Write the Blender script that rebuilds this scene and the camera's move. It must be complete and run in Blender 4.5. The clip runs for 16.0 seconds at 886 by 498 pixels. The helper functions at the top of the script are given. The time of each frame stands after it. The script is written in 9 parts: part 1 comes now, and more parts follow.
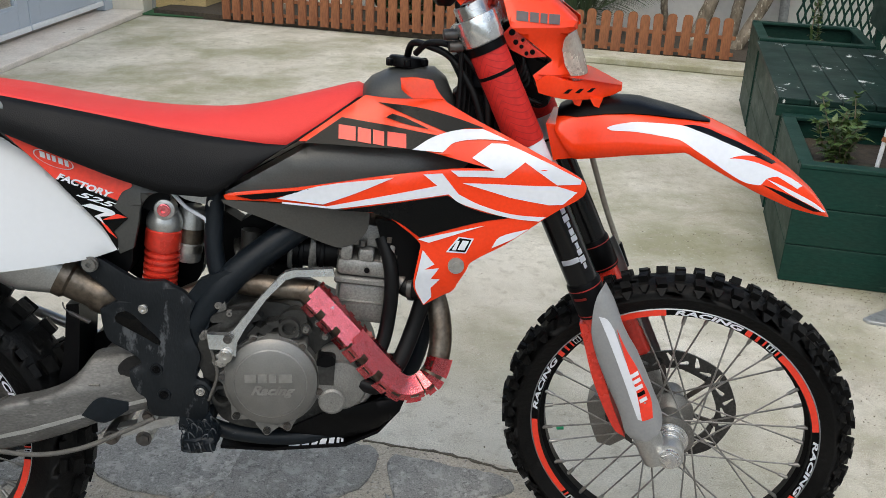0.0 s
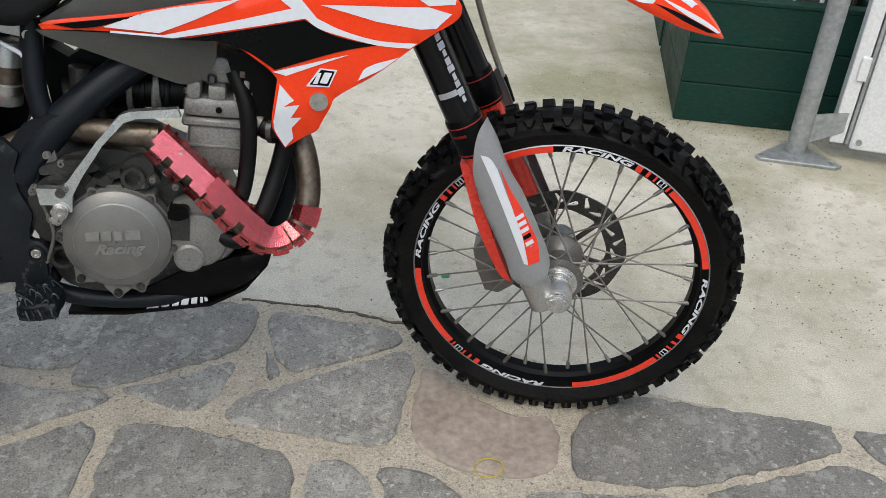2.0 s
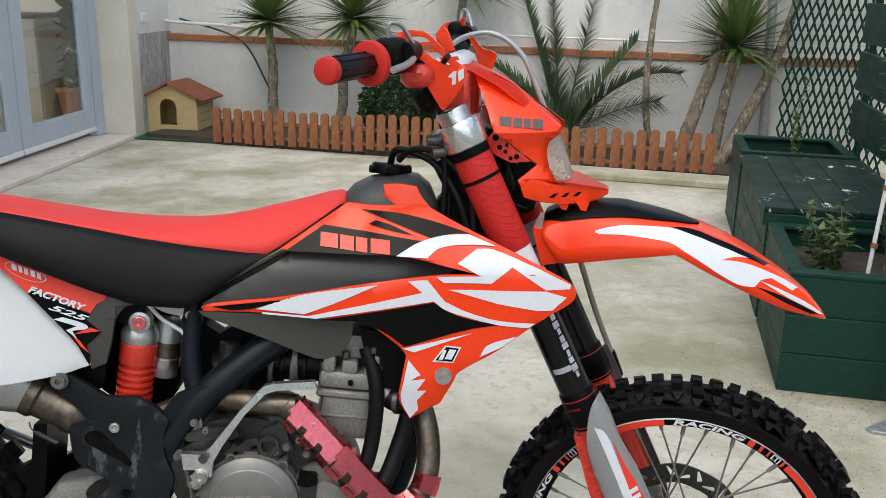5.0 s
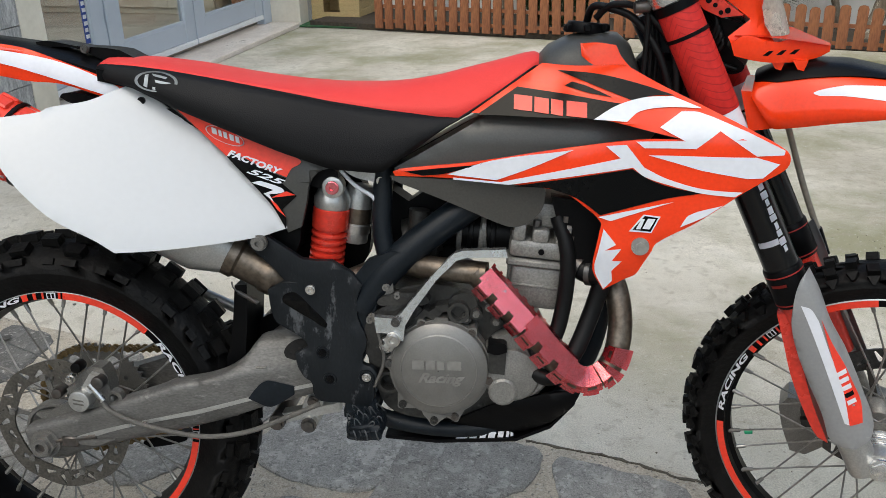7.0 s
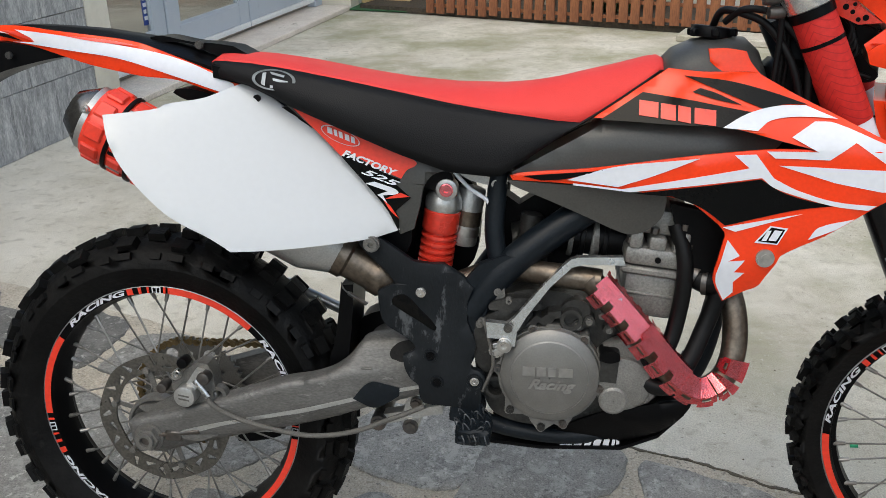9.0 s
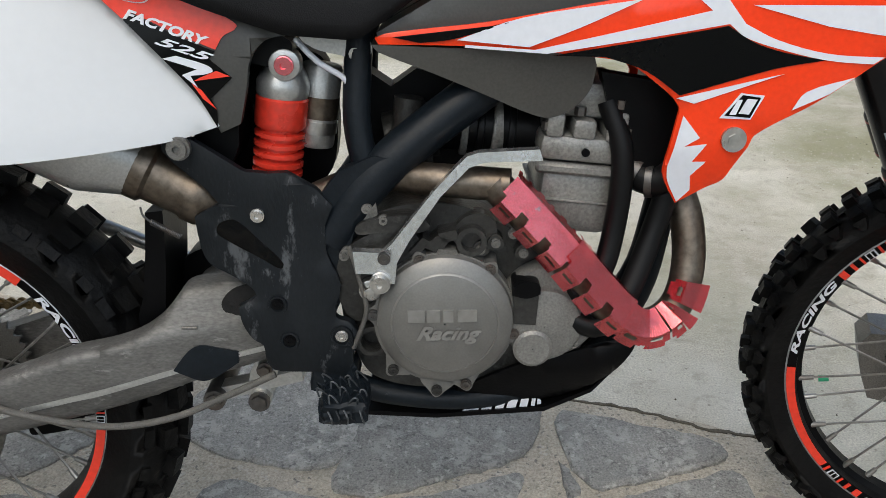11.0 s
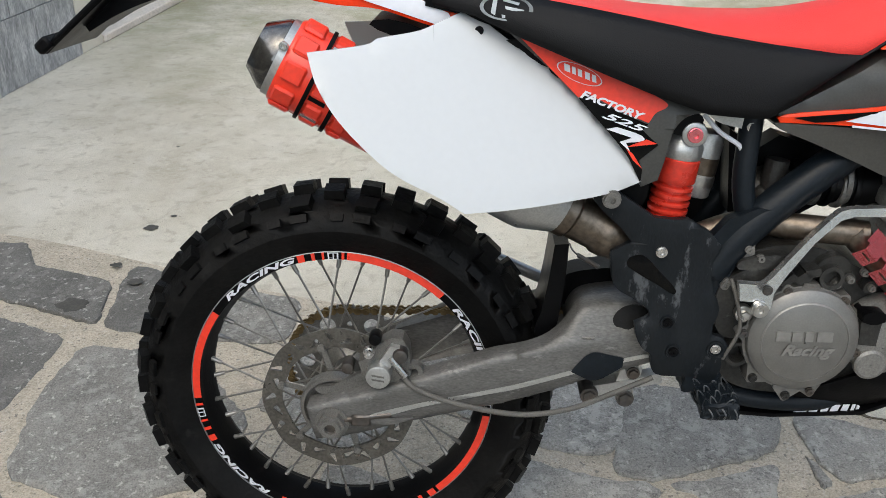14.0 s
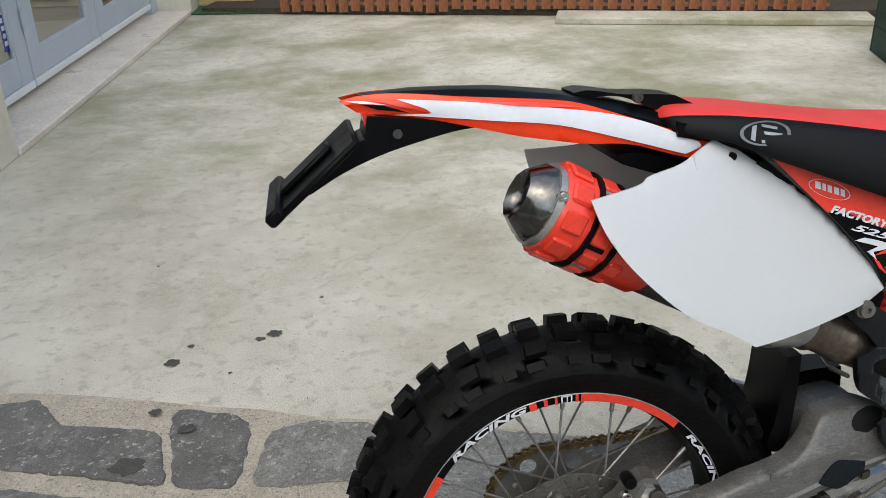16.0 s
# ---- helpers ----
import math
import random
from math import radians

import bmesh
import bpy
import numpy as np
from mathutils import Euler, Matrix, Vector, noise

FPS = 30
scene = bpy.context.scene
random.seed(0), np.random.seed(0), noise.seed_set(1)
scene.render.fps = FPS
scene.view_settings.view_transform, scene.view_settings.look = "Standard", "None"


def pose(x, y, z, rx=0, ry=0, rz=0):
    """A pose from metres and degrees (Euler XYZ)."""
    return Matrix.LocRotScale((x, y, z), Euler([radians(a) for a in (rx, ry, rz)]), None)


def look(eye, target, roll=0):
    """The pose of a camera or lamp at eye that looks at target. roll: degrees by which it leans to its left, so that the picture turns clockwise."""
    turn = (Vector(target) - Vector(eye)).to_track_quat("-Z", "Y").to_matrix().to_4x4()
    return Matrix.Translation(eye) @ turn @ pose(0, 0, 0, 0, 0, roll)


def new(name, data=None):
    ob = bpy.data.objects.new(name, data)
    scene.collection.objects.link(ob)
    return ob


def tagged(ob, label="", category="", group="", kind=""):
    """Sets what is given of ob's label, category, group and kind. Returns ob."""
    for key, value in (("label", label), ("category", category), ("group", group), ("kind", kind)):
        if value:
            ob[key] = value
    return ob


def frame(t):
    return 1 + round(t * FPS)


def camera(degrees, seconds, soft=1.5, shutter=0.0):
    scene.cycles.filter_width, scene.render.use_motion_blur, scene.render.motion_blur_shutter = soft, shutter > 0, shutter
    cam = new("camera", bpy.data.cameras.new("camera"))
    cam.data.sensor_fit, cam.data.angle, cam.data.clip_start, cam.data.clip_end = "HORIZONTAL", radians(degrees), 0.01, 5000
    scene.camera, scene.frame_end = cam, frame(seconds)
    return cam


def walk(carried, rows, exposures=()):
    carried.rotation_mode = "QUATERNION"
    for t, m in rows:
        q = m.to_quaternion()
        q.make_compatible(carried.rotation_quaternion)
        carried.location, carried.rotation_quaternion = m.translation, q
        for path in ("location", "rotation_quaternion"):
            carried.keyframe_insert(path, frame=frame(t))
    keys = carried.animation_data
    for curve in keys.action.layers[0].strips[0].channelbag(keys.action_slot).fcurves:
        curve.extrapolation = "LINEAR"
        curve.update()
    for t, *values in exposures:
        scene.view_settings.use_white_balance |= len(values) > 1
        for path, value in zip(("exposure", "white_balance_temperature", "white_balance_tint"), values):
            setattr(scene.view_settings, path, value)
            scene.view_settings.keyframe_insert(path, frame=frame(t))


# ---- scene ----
cam = camera(52.4, 16.0, 0.7)
PATH = [
    (0, (0.91, -1.426, 1.389), (1.039, 0.398, 0.579), 2.1),
    (0.5, (0.963, -1.359, 1.359), (1.244, 0.419, 0.488), 3.4),
    (1, (0.973, -1.334, 1.315), (1.298, 0.37, 0.32), 4.2),
    (1.5, (0.982, -1.324, 1.298), (1.336, 0.327, 0.227), 4.4),
    (2, (0.982, -1.315, 1.303), (1.312, 0.334, 0.221), 3.7),
    (2.5, (0.977, -1.326, 1.33), (1.3, 0.4, 0.371), 3.2),
    (3, (0.961, -1.336, 1.349), (1.274, 0.457, 0.521), 2.4),
    (3.2, (0.958, -1.342, 1.364), (1.259, 0.479, 0.595), 2.1),
    (5.3, (0.905, -1.392, 1.35), (0.976, 0.526, 0.787), 0.8),
    (5.5, (0.891, -1.393, 1.342), (0.899, 0.516, 0.744), 0.3),
    (6, (0.866, -1.377, 1.319), (0.776, 0.491, 0.611), -0.6),
    (6.5, (0.854, -1.355, 1.306), (0.704, 0.489, 0.546), -1.1),
    (7, (0.857, -1.356, 1.298), (0.669, 0.474, 0.513), -1.5),
    (7.5, (0.849, -1.358, 1.296), (0.65, 0.466, 0.5), -1.2),
    (8, (0.834, -1.355, 1.297), (0.609, 0.462, 0.493), -1.0),
    (8.5, (0.785, -1.36, 1.307), (0.496, 0.448, 0.501), -1.5),
    (9, (0.717, -1.34, 1.326), (0.465, 0.467, 0.507), -1.0),
    (9.5, (0.675, -1.302, 1.276), (0.63, 0.523, 0.459), -0.6),
    (9.7, (0.711, -1.259, 1.237), (0.738, 0.561, 0.408), -0.8),
    (11.8, (0.696, -0.893, 1.084), (0.639, 0.846, 0.097), 0.0),
    (12, (0.659, -0.91, 1.078), (0.546, 0.824, 0.087), -0.3),
    (12.5, (0.508, -0.973, 1.072), (0.39, 0.752, 0.067), -0.1),
    (13, (0.379, -1.032, 1.092), (0.274, 0.699, 0.096), -0.4),
    (13.5, (0.293, -1.118, 1.158), (0.22, 0.627, 0.182), -0.3),
    (14, (0.225, -1.189, 1.288), (0.149, 0.562, 0.325), -0.1),
    (14.5, (0.142, -1.145, 1.369), (0.028, 0.585, 0.371), -1.2),
    (15, (-0.007, -1.185, 1.389), (-0.045, 0.59, 0.467), -1.2),
    (15.5, (-0.179, -1.202, 1.39), (-0.028, 0.577, 0.489), -1.8),
    (15.9, (-0.295, -1.062, 1.374), (-0.045, 0.723, 0.507), -1.8),
    (16, (-0.338, -1.028, 1.377), (-0.07, 0.757, 0.515), -1.9),
]
walk(cam, [(t, look(eye, target, roll)) for t, eye, target, roll in PATH], [(0, 0.55, 6500, 3), (9.7, 0.56, 6500, 3), (11.8, 0.56, 6500, 3), (12.5, 1.02, 6500, 3), (13, 1.05, 6500, 3), (13.5, 0.95, 6500, 3), (14, 0.70, 6500, 3), (14.5, 0.59, 6500, 3), (15, 0.55, 6500, 3), (16, 0.50, 6500, 3)])

# ---- sky and light: a bright overcast day ----
world = bpy.data.worlds.new("overcast_sky")
scene.world = world
world.use_nodes = True
wn = world.node_tree.nodes
sky = wn.new("ShaderNodeTexSky")
sky.sky_type = "NISHITA"
sky.sun_disc = False
sky.sun_elevation = radians(58)
sky.sun_rotation = radians(200)
sky.air_density, sky.dust_density, sky.ozone_density = 1.0, 3.0, 1.0
world.node_tree.links.new(sky.outputs[0], wn["Background"].inputs[0])
wn["Background"].inputs[1].default_value = 0.15
sun = new("sun", bpy.data.lights.new("sun", "SUN"))
sun.data.energy, sun.data.angle, sun.data.color = 1.05, radians(130), (1.0, 0.975, 0.93)
sun.matrix_world = look((-1.0, -3.6, 6.0), (0.3, 0.6, 0))


# ---- materials ----
def mat(name, color, rough=0.5, metal=0.0, alt=None, scale=8.0, amount=0.35, bump=0.0, bump_scale=120.0, coat=0.0, spec=0.5, rough_var=0.1, spots=None, stretch=(1, 1, 1), grit=1.0):
    """A surface with a base colour, large stains towards alt, fine grain and fine relief."""
    m = bpy.data.materials.new(name)
    m.use_nodes = True
    nt = m.node_tree
    N, Lk = nt.nodes, nt.links.new
    b = N["Principled BSDF"]
    b.inputs["Metallic"].default_value = metal
    b.inputs["Coat Weight"].default_value = coat
    b.inputs["Coat Roughness"].default_value = 0.08
    b.inputs["Specular IOR Level"].default_value = spec
    tc = N.new("ShaderNodeTexCoord")
    mp = N.new("ShaderNodeMapping")
    mp.inputs["Scale"].default_value = stretch
    Lk(tc.outputs["Object"], mp.inputs["Vector"])
    n1 = N.new("ShaderNodeTexNoise")
    n1.inputs["Scale"].default_value, n1.inputs["Detail"].default_value, n1.inputs["Roughness"].default_value = scale, 6, 0.62
    n2 = N.new("ShaderNodeTexNoise")
    n2.inputs["Scale"].default_value, n2.inputs["Detail"].default_value = bump_scale, 4
    for n in (n1, n2):
        Lk(mp.outputs[0], n.inputs["Vector"])
    alt = alt or tuple(c * 0.7 for c in color)
    ramp = N.new("ShaderNodeMapRange")
    ramp.inputs[1].default_value, ramp.inputs[2].default_value = 0.38, 0.66
    ramp.inputs[3].default_value, ramp.inputs[4].default_value = 0.0, amount
    Lk(n1.outputs["Fac"], ramp.inputs[0])
    mx = N.new("ShaderNodeMix")
    mx.data_type = "RGBA"
    mx.inputs[6].default_value, mx.inputs[7].default_value = (*color, 1), (*alt, 1)
    Lk(ramp.outputs[0], mx.inputs[0])
    grain = N.new("ShaderNodeMapRange")
    grain.inputs[1].default_value, grain.inputs[2].default_value = 0.3, 0.7
    grain.inputs[3].default_value, grain.inputs[4].default_value = max(0.05, 1 - 0.35 * amount * grit), 1 + 0.25 * amount * grit
    Lk(n2.outputs["Fac"], grain.inputs[0])
    mul = N.new("ShaderNodeMix")
    mul.data_type, mul.blend_type = "RGBA", "MULTIPLY"
    mul.inputs[0].default_value = 1.0
    Lk(mx.outputs[2], mul.inputs[6])
    Lk(grain.outputs[0], mul.inputs[7])
    out = mul.outputs[2]
    if spots:
        sc, lo, hi, col, k = spots
        n3 = N.new("ShaderNodeTexNoise")
        n3.inputs["Scale"].default_value, n3.inputs["Detail"].default_value, n3.inputs["Roughness"].default_value = sc, 8, 0.7
        Lk(mp.outputs[0], n3.inputs["Vector"])
        r3 = N.new("ShaderNodeMapRange")
        r3.inputs[1].default_value, r3.inputs[2].default_value, r3.inputs[4].default_value = lo, hi, k
        Lk(n3.outputs["Fac"], r3.inputs[0])
        m3 = N.new("ShaderNodeMix")
        m3.data_type = "RGBA"
        m3.inputs[7].default_value = (*col, 1)
        Lk(r3.outputs[0], m3.inputs[0])
        Lk(out, m3.inputs[6])
        out = m3.outputs[2]
    Lk(out, b.inputs["Base Color"])
    rr = N.new("ShaderNodeMapRange")
    rr.inputs[1].default_value, rr.inputs[2].default_value = 0.3, 0.7
    rr.inputs[3].default_value, rr.inputs[4].default_value = max(0.02, rough - rough_var), min(1, rough + rough_var)
    Lk(n1.outputs["Fac"], rr.inputs[0])
    Lk(rr.outputs[0], b.inputs["Roughness"])
    if bump:
        bp = N.new("ShaderNodeBump")
        bp.inputs["Strength"].default_value, bp.inputs["Distance"].default_value = min(1, bump), 0.004
        Lk(n2.outputs["Fac"], bp.inputs["Height"])
        Lk(bp.outputs[0], b.inputs["Normal"])
    return m


def concrete_material():
    """Old poured concrete: pale grey, brown stains, moss in broad patches, dark pits and fine cracks."""
    m = mat("old_concrete", (0.68, 0.64, 0.55), 0.85, 0, (0.42, 0.385, 0.305), 1.5, 0.9, 0.7, 260, spots=(7.0, 0.48, 0.66, (0.63, 0.60, 0.53), 0.6), grit=0.9)
    nt = m.node_tree
    N, Lk = nt.nodes, nt.links.new
    b = N["Principled BSDF"]
    src = b.inputs["Base Color"].links[0].from_socket
    tc = N.new("ShaderNodeTexCoord")
    moss = N.new("ShaderNodeTexNoise")
    moss.inputs["Scale"].default_value, moss.inputs["Detail"].default_value, moss.inputs["Roughness"].default_value = 0.9, 9, 0.68
    Lk(tc.outputs["Object"], moss.inputs["Vector"])
    r = N.new("ShaderNodeMapRange")
    r.inputs[1].default_value, r.inputs[2].default_value, r.inputs[4].default_value = 0.44, 0.60, 0.85
    Lk(moss.outputs["Fac"], r.inputs[0])
    sep = N.new("ShaderNodeSeparateXYZ")
    Lk(tc.outputs["Object"], sep.inputs[0])
    far = N.new("ShaderNodeMapRange")
    far.inputs[1].default_value, far.inputs[2].default_value, far.inputs[3].default_value = 1.3, 2.5, 0.08
    lean = N.new("ShaderNodeMath")
    lean.operation = "MULTIPLY_ADD"
    lean.inputs[1].default_value = 0.85
    Lk(sep.outputs[0], lean.inputs[0])
    Lk(sep.outputs[1], lean.inputs[2])
    Lk(lean.outputs[0], far.inputs[0])
    mm = N.new("ShaderNodeMath")
    mm.operation = "MULTIPLY"
    Lk(r.outputs[0], mm.inputs[0])
    Lk(far.outputs[0], mm.inputs[1])
    mx = N.new("ShaderNodeMix")
    mx.data_type = "RGBA"
    mx.inputs[7].default_value = (0.27, 0.26, 0.15, 1)
    Lk(mm.outputs[0], mx.inputs[0])
    Lk(src, mx.inputs[6])
    # fine dark mottling and pale worn aggregate
    src2 = mx.outputs[2]
    for scale, lo, hi, col, k in ((19, 0.53, 0.64, (0.36, 0.325, 0.255, 1), 0.55), (70, 0.60, 0.68, (0.72, 0.69, 0.62, 1), 0.5), (85, 0.61, 0.69, (0.22, 0.20, 0.16, 1), 0.5)):
        nn = N.new("ShaderNodeTexNoise")
        nn.inputs["Scale"].default_value, nn.inputs["Detail"].default_value, nn.inputs["Roughness"].default_value = scale, 5, 0.65
        Lk(tc.outputs["Object"], nn.inputs["Vector"])
        rr = N.new("ShaderNodeMapRange")
        rr.inputs[1].default_value, rr.inputs[2].default_value, rr.inputs[4].default_value = lo, hi, k
        Lk(nn.outputs["Fac"], rr.inputs[0])
        m5 = N.new("ShaderNodeMix")
        m5.data_type = "RGBA"
        m5.inputs[7].default_value = col
        Lk(rr.outputs[0], m5.inputs[0])
        Lk(src2, m5.inputs[6])
        src2 = m5.outputs[2]
    # cracks
    wob = N.new("ShaderNodeTexNoise")
    wob.inputs["Scale"].default_value, wob.inputs["Detail"].default_value = 2.2, 6
    Lk(tc.outputs["Object"], wob.inputs["Vector"])
    add = N.new("ShaderNodeMix")
    add.data_type = "RGBA"
    add.inputs[0].default_value = 0.28
    Lk(tc.outputs["Object"], add.inputs[6])
    Lk(wob.outputs["Color"], add.inputs[7])
    vo = N.new("ShaderNodeTexVoronoi")
    vo.feature = "DISTANCE_TO_EDGE"
    vo.inputs["Scale"].default_value = 0.42
    Lk(add.outputs[2], vo.inputs["Vector"])
    cr = N.new("ShaderNodeMapRange")
    cr.inputs[1].default_value, cr.inputs[2].default_value, cr.inputs[3].default_value, cr.inputs[4].default_value = 0.0, 0.0025, 0.16, 0.0
    Lk(vo.outputs["Distance"], cr.inputs[0])
    pit = N.new("ShaderNodeTexVoronoi")
    pit.inputs["Scale"].default_value = 26
    Lk(tc.outputs["Object"], pit.inputs["Vector"])
    pr = N.new("ShaderNodeMapRange")
    pr.inputs[1].default_value, pr.inputs[2].default_value, pr.inputs[3].default_value, pr.inputs[4].default_value = 0.05, 0.10, 0.6, 0.0
    Lk(pit.outputs["Distance"], pr.inputs[0])
    mxx = N.new("ShaderNodeMath")
    mxx.operation = "MAXIMUM"
    Lk(cr.outputs[0], mxx.inputs[0])
    Lk(pr.outputs[0], mxx.inputs[1])
    m2 = N.new("ShaderNodeMix")
    m2.data_type = "RGBA"
    m2.inputs[7].default_value = (0.16, 0.14, 0.11, 1)
    Lk(mxx.outputs[0], m2.inputs[0])
    Lk(src2, m2.inputs[6])
    Lk(m2.outputs[2], b.inputs["Base Color"])
    return m


CONCRETE = concrete_material()
MORTAR = mat("mortar_joint", (0.50, 0.445, 0.36), 0.9, 0, (0.38, 0.335, 0.265), 10, 0.8, 1.0, 240, spots=(45, 0.60, 0.66, (0.24, 0.21, 0.16), 0.6), grit=1.0)
def rock_layers(m, fleck, cleft):
    """Adds pale flecks, dark cleft lines and a coarse relief to a stone or mortar."""
    N, Lk = m.node_tree.nodes, m.node_tree.links.new
    b = N["Principled BSDF"]
    tc = N.new("ShaderNodeTexCoord")
    info = N.new("ShaderNodeObjectInfo")
    shift = N.new("ShaderNodeVectorMath")
    shift.operation = "MULTIPLY_ADD"
    shift.inputs[1].default_value = (7, 5, 3)
    Lk(info.outputs["Random"], shift.inputs[0])
    Lk(tc.outputs["Object"], shift.inputs[2])

    def noise_node(scale, detail, rough):
        n = N.new("ShaderNodeTexNoise")
        n.inputs["Scale"].default_value, n.inputs["Detail"].default_value, n.inputs["Roughness"].default_value = scale, detail, rough
        Lk(shift.outputs[0], n.inputs["Vector"])
        return n.outputs["Fac"]

    def ramp(src, lo, hi, v0, v1):
        r = N.new("ShaderNodeMapRange")
        for i, v in enumerate((lo, hi, v0, v1)):
            r.inputs[i + 1].default_value = v
        Lk(src, r.inputs[0])
        return r.outputs[0]

    def blend(fac, base, col, kind="MIX"):
        x = N.new("ShaderNodeMix")
        x.data_type, x.blend_type = "RGBA", kind
        Lk(fac, x.inputs[0])
        Lk(base, x.inputs[6])
        if isinstance(col, tuple):
            x.inputs[7].default_value = (*col, 1)
        else:
            Lk(col, x.inputs[7])
        return x.outputs[2]

    src = b.inputs["Base Color"].links[0].from_socket
    # cleft: thin dark lines where a noise crosses its middle
    ridge = noise_node(9, 7, 0.6)
    line = N.new("ShaderNodeMath")
    line.operation = "SUBTRACT"
    Lk(ridge, line.inputs[0])
    line.inputs[1].default_value = 0.5
    ab = N.new("ShaderNodeMath")
    ab.operation = "ABSOLUTE"
    Lk(line.outputs[0], ab.inputs[0])
    out = blend(ramp(ab.outputs[0], 0.0, 0.012, cleft, 0.0), src, (0.10, 0.098, 0.09))
    out = blend(ramp(noise_node(60, 3, 0.6), 0.60, 0.68, 0.0, fleck), out, (0.62, 0.60, 0.55))
    out = blend(ramp(noise_node(110, 2, 0.5), 0.62, 0.70, 0.0, 0.7), out, (0.11, 0.105, 0.10))
    tone = N.new("ShaderNodeMapRange")
    tone.inputs[3].default_value, tone.inputs[4].default_value = 0.84, 1.16
    Lk(info.outputs["Random"], tone.inputs[0])
    mul = N.new("ShaderNodeMix")
    mul.data_type, mul.blend_type = "RGBA", "MULTIPLY"
    mul.inputs[0].default_value = 1.0
    Lk(out, mul.inputs[6])
    Lk(tone.outputs[0], mul.inputs[7])
    Lk(mul.outputs[2], b.inputs["Base Color"])
    bump = N.new("ShaderNodeBump")
    bump.inputs["Strength"].default_value, bump.inputs["Distance"].default_value = 0.9, 0.012
    Lk(noise_node(16, 8, 0.68), bump.inputs["Height"])
    old = b.inputs["Normal"].links[0].from_socket
    Lk(old, bump.inputs["Normal"])
    Lk(bump.outputs[0], b.inputs["Normal"])
    return m


def flagstone_material(name, k):
    return rock_layers(mat(name, (0.36 * k, 0.345 * k, 0.315 * k), 0.78, 0, (0.25 * k, 0.242 * k, 0.222 * k), 7, 0.95, 0.8, 260, spots=(26, 0.52, 0.60, (0.47 * k, 0.455 * k, 0.42 * k), 0.75), grit=1.0), 0.55, 0.5)


# three tones of one stone, laid by place: palest about the machine
SLATE, MIDSLATE, DARKSLATE = flagstone_material("pale_grey_flagstone", 0.96), flagstone_material("grey_flagstone", 0.72), flagstone_material("dark_grey_flagstone", 0.50)
rock_layers(MORTAR, 0.35, 0.25)
PINKSTONE = mat("pinkish_flagstone", (0.38, 0.32, 0.27), 0.8, 0, (0.26, 0.21, 0.18), 9, 0.7, 0.7, 60)
PLASTER = mat("white_plaster", (0.74, 0.73, 0.70), 0.9, 0, (0.55, 0.54, 0.51), 1.6, 0.55, 0.35, 22, spots=(3.0, 0.57, 0.72, (0.44, 0.43, 0.40), 0.6), grit=0.25)
CREAM = mat("cream_painted_wall", (0.72, 0.68, 0.58), 0.85, 0, (0.55, 0.49, 0.39), 1.5, 0.6, 0.15, 40, grit=0.2)
STONECLAD = mat("grey_stone_cladding", (0.44, 0.44, 0.435), 0.7, 0, (0.20, 0.20, 0.20), 5, 0.85, 0.6, 60, spots=(16, 0.5, 0.7, (0.70, 0.69, 0.67), 0.8), stretch=(3, 3, 0.8))
MARBLE = mat("pinkish_marble_sill", (0.78, 0.70, 0.62), 0.35, 0, (0.58, 0.50, 0.43), 4, 0.6, 0.1, 90)
DOORPAINT = mat("grey_blue_door_paint", (0.46, 0.51, 0.575), 0.4, 0, (0.40, 0.45, 0.51), 2, 0.4, 0.0, 90, grit=0.15)
WHITEMETAL = mat("white_painted_metal", (0.78, 0.79, 0.80), 0.35, 0, (0.66, 0.67, 0.68), 3, 0.3)
TERRACOTTA = mat("terracotta_tile", (0.42, 0.17, 0.08), 0.8, 0, (0.30, 0.12, 0.06), 6, 0.6, 0.4, 70)
FENCEWOOD = mat("stained_fence_wood", (0.30, 0.115, 0.045), 0.7, 0, (0.17, 0.06, 0.03), 9, 0.7, 0.5, 45, stretch=(3, 3, 0.5))
GREENPAINT = mat("dark_green_painted_wood", (0.010, 0.044, 0.033), 0.5, 0, (0.017, 0.040, 0.031), 5, 0.6, 0.3, 40, spec=0.15, spots=(9, 0.62, 0.68, (0.06, 0.10, 0.085), 0.5), stretch=(1, 1, 3))
LIDGREEN = mat("flaking_green_lid_paint", (0.012, 0.036, 0.029), 0.45, 0, (0.017, 0.028, 0.024), 5, 0.6, 0.2, 40, spec=0.15, spots=(9, 0.615, 0.63, (0.75, 0.76, 0.74), 0.95))
GALV = mat("galvanised_steel", (0.42, 0.44, 0.45), 0.5, 0.6, (0.30, 0.32, 0.33), 10, 0.6, 0.15, 60)
SOIL = mat("dark_potting_soil", (0.05, 0.04, 0.03), 0.95, 0, (0.09, 0.07, 0.05), 20, 0.8, 1.0, 60)
LEAF = mat("green_leaf", (0.07, 0.13, 0.035), 0.45, 0, (0.13, 0.17, 0.04), 3, 0.8)
DARKLEAF = mat("dark_bush_leaf", (0.025, 0.06, 0.02), 0.5, 0, (0.05, 0.09, 0.03), 5, 0.8)
PALMLEAF = mat("palm_leaf", (0.05, 0.085, 0.04), 0.5, 0, (0.09, 0.13, 0.05), 3, 0.8)
PALEBARK = mat("pale_flaking_bark", (0.27, 0.225, 0.17), 0.9, 0, (0.10, 0.078, 0.052), 14, 0.9, 1.0, 40, spots=(34, 0.56, 0.62, (0.52, 0.48, 0.38), 0.9), stretch=(1, 1, 0.55))
DRYSTEM = mat("grey_brown_bark", (0.30, 0.235, 0.165), 0.9, 0, (0.11, 0.085, 0.055), 16, 0.9, 1.0, 40)
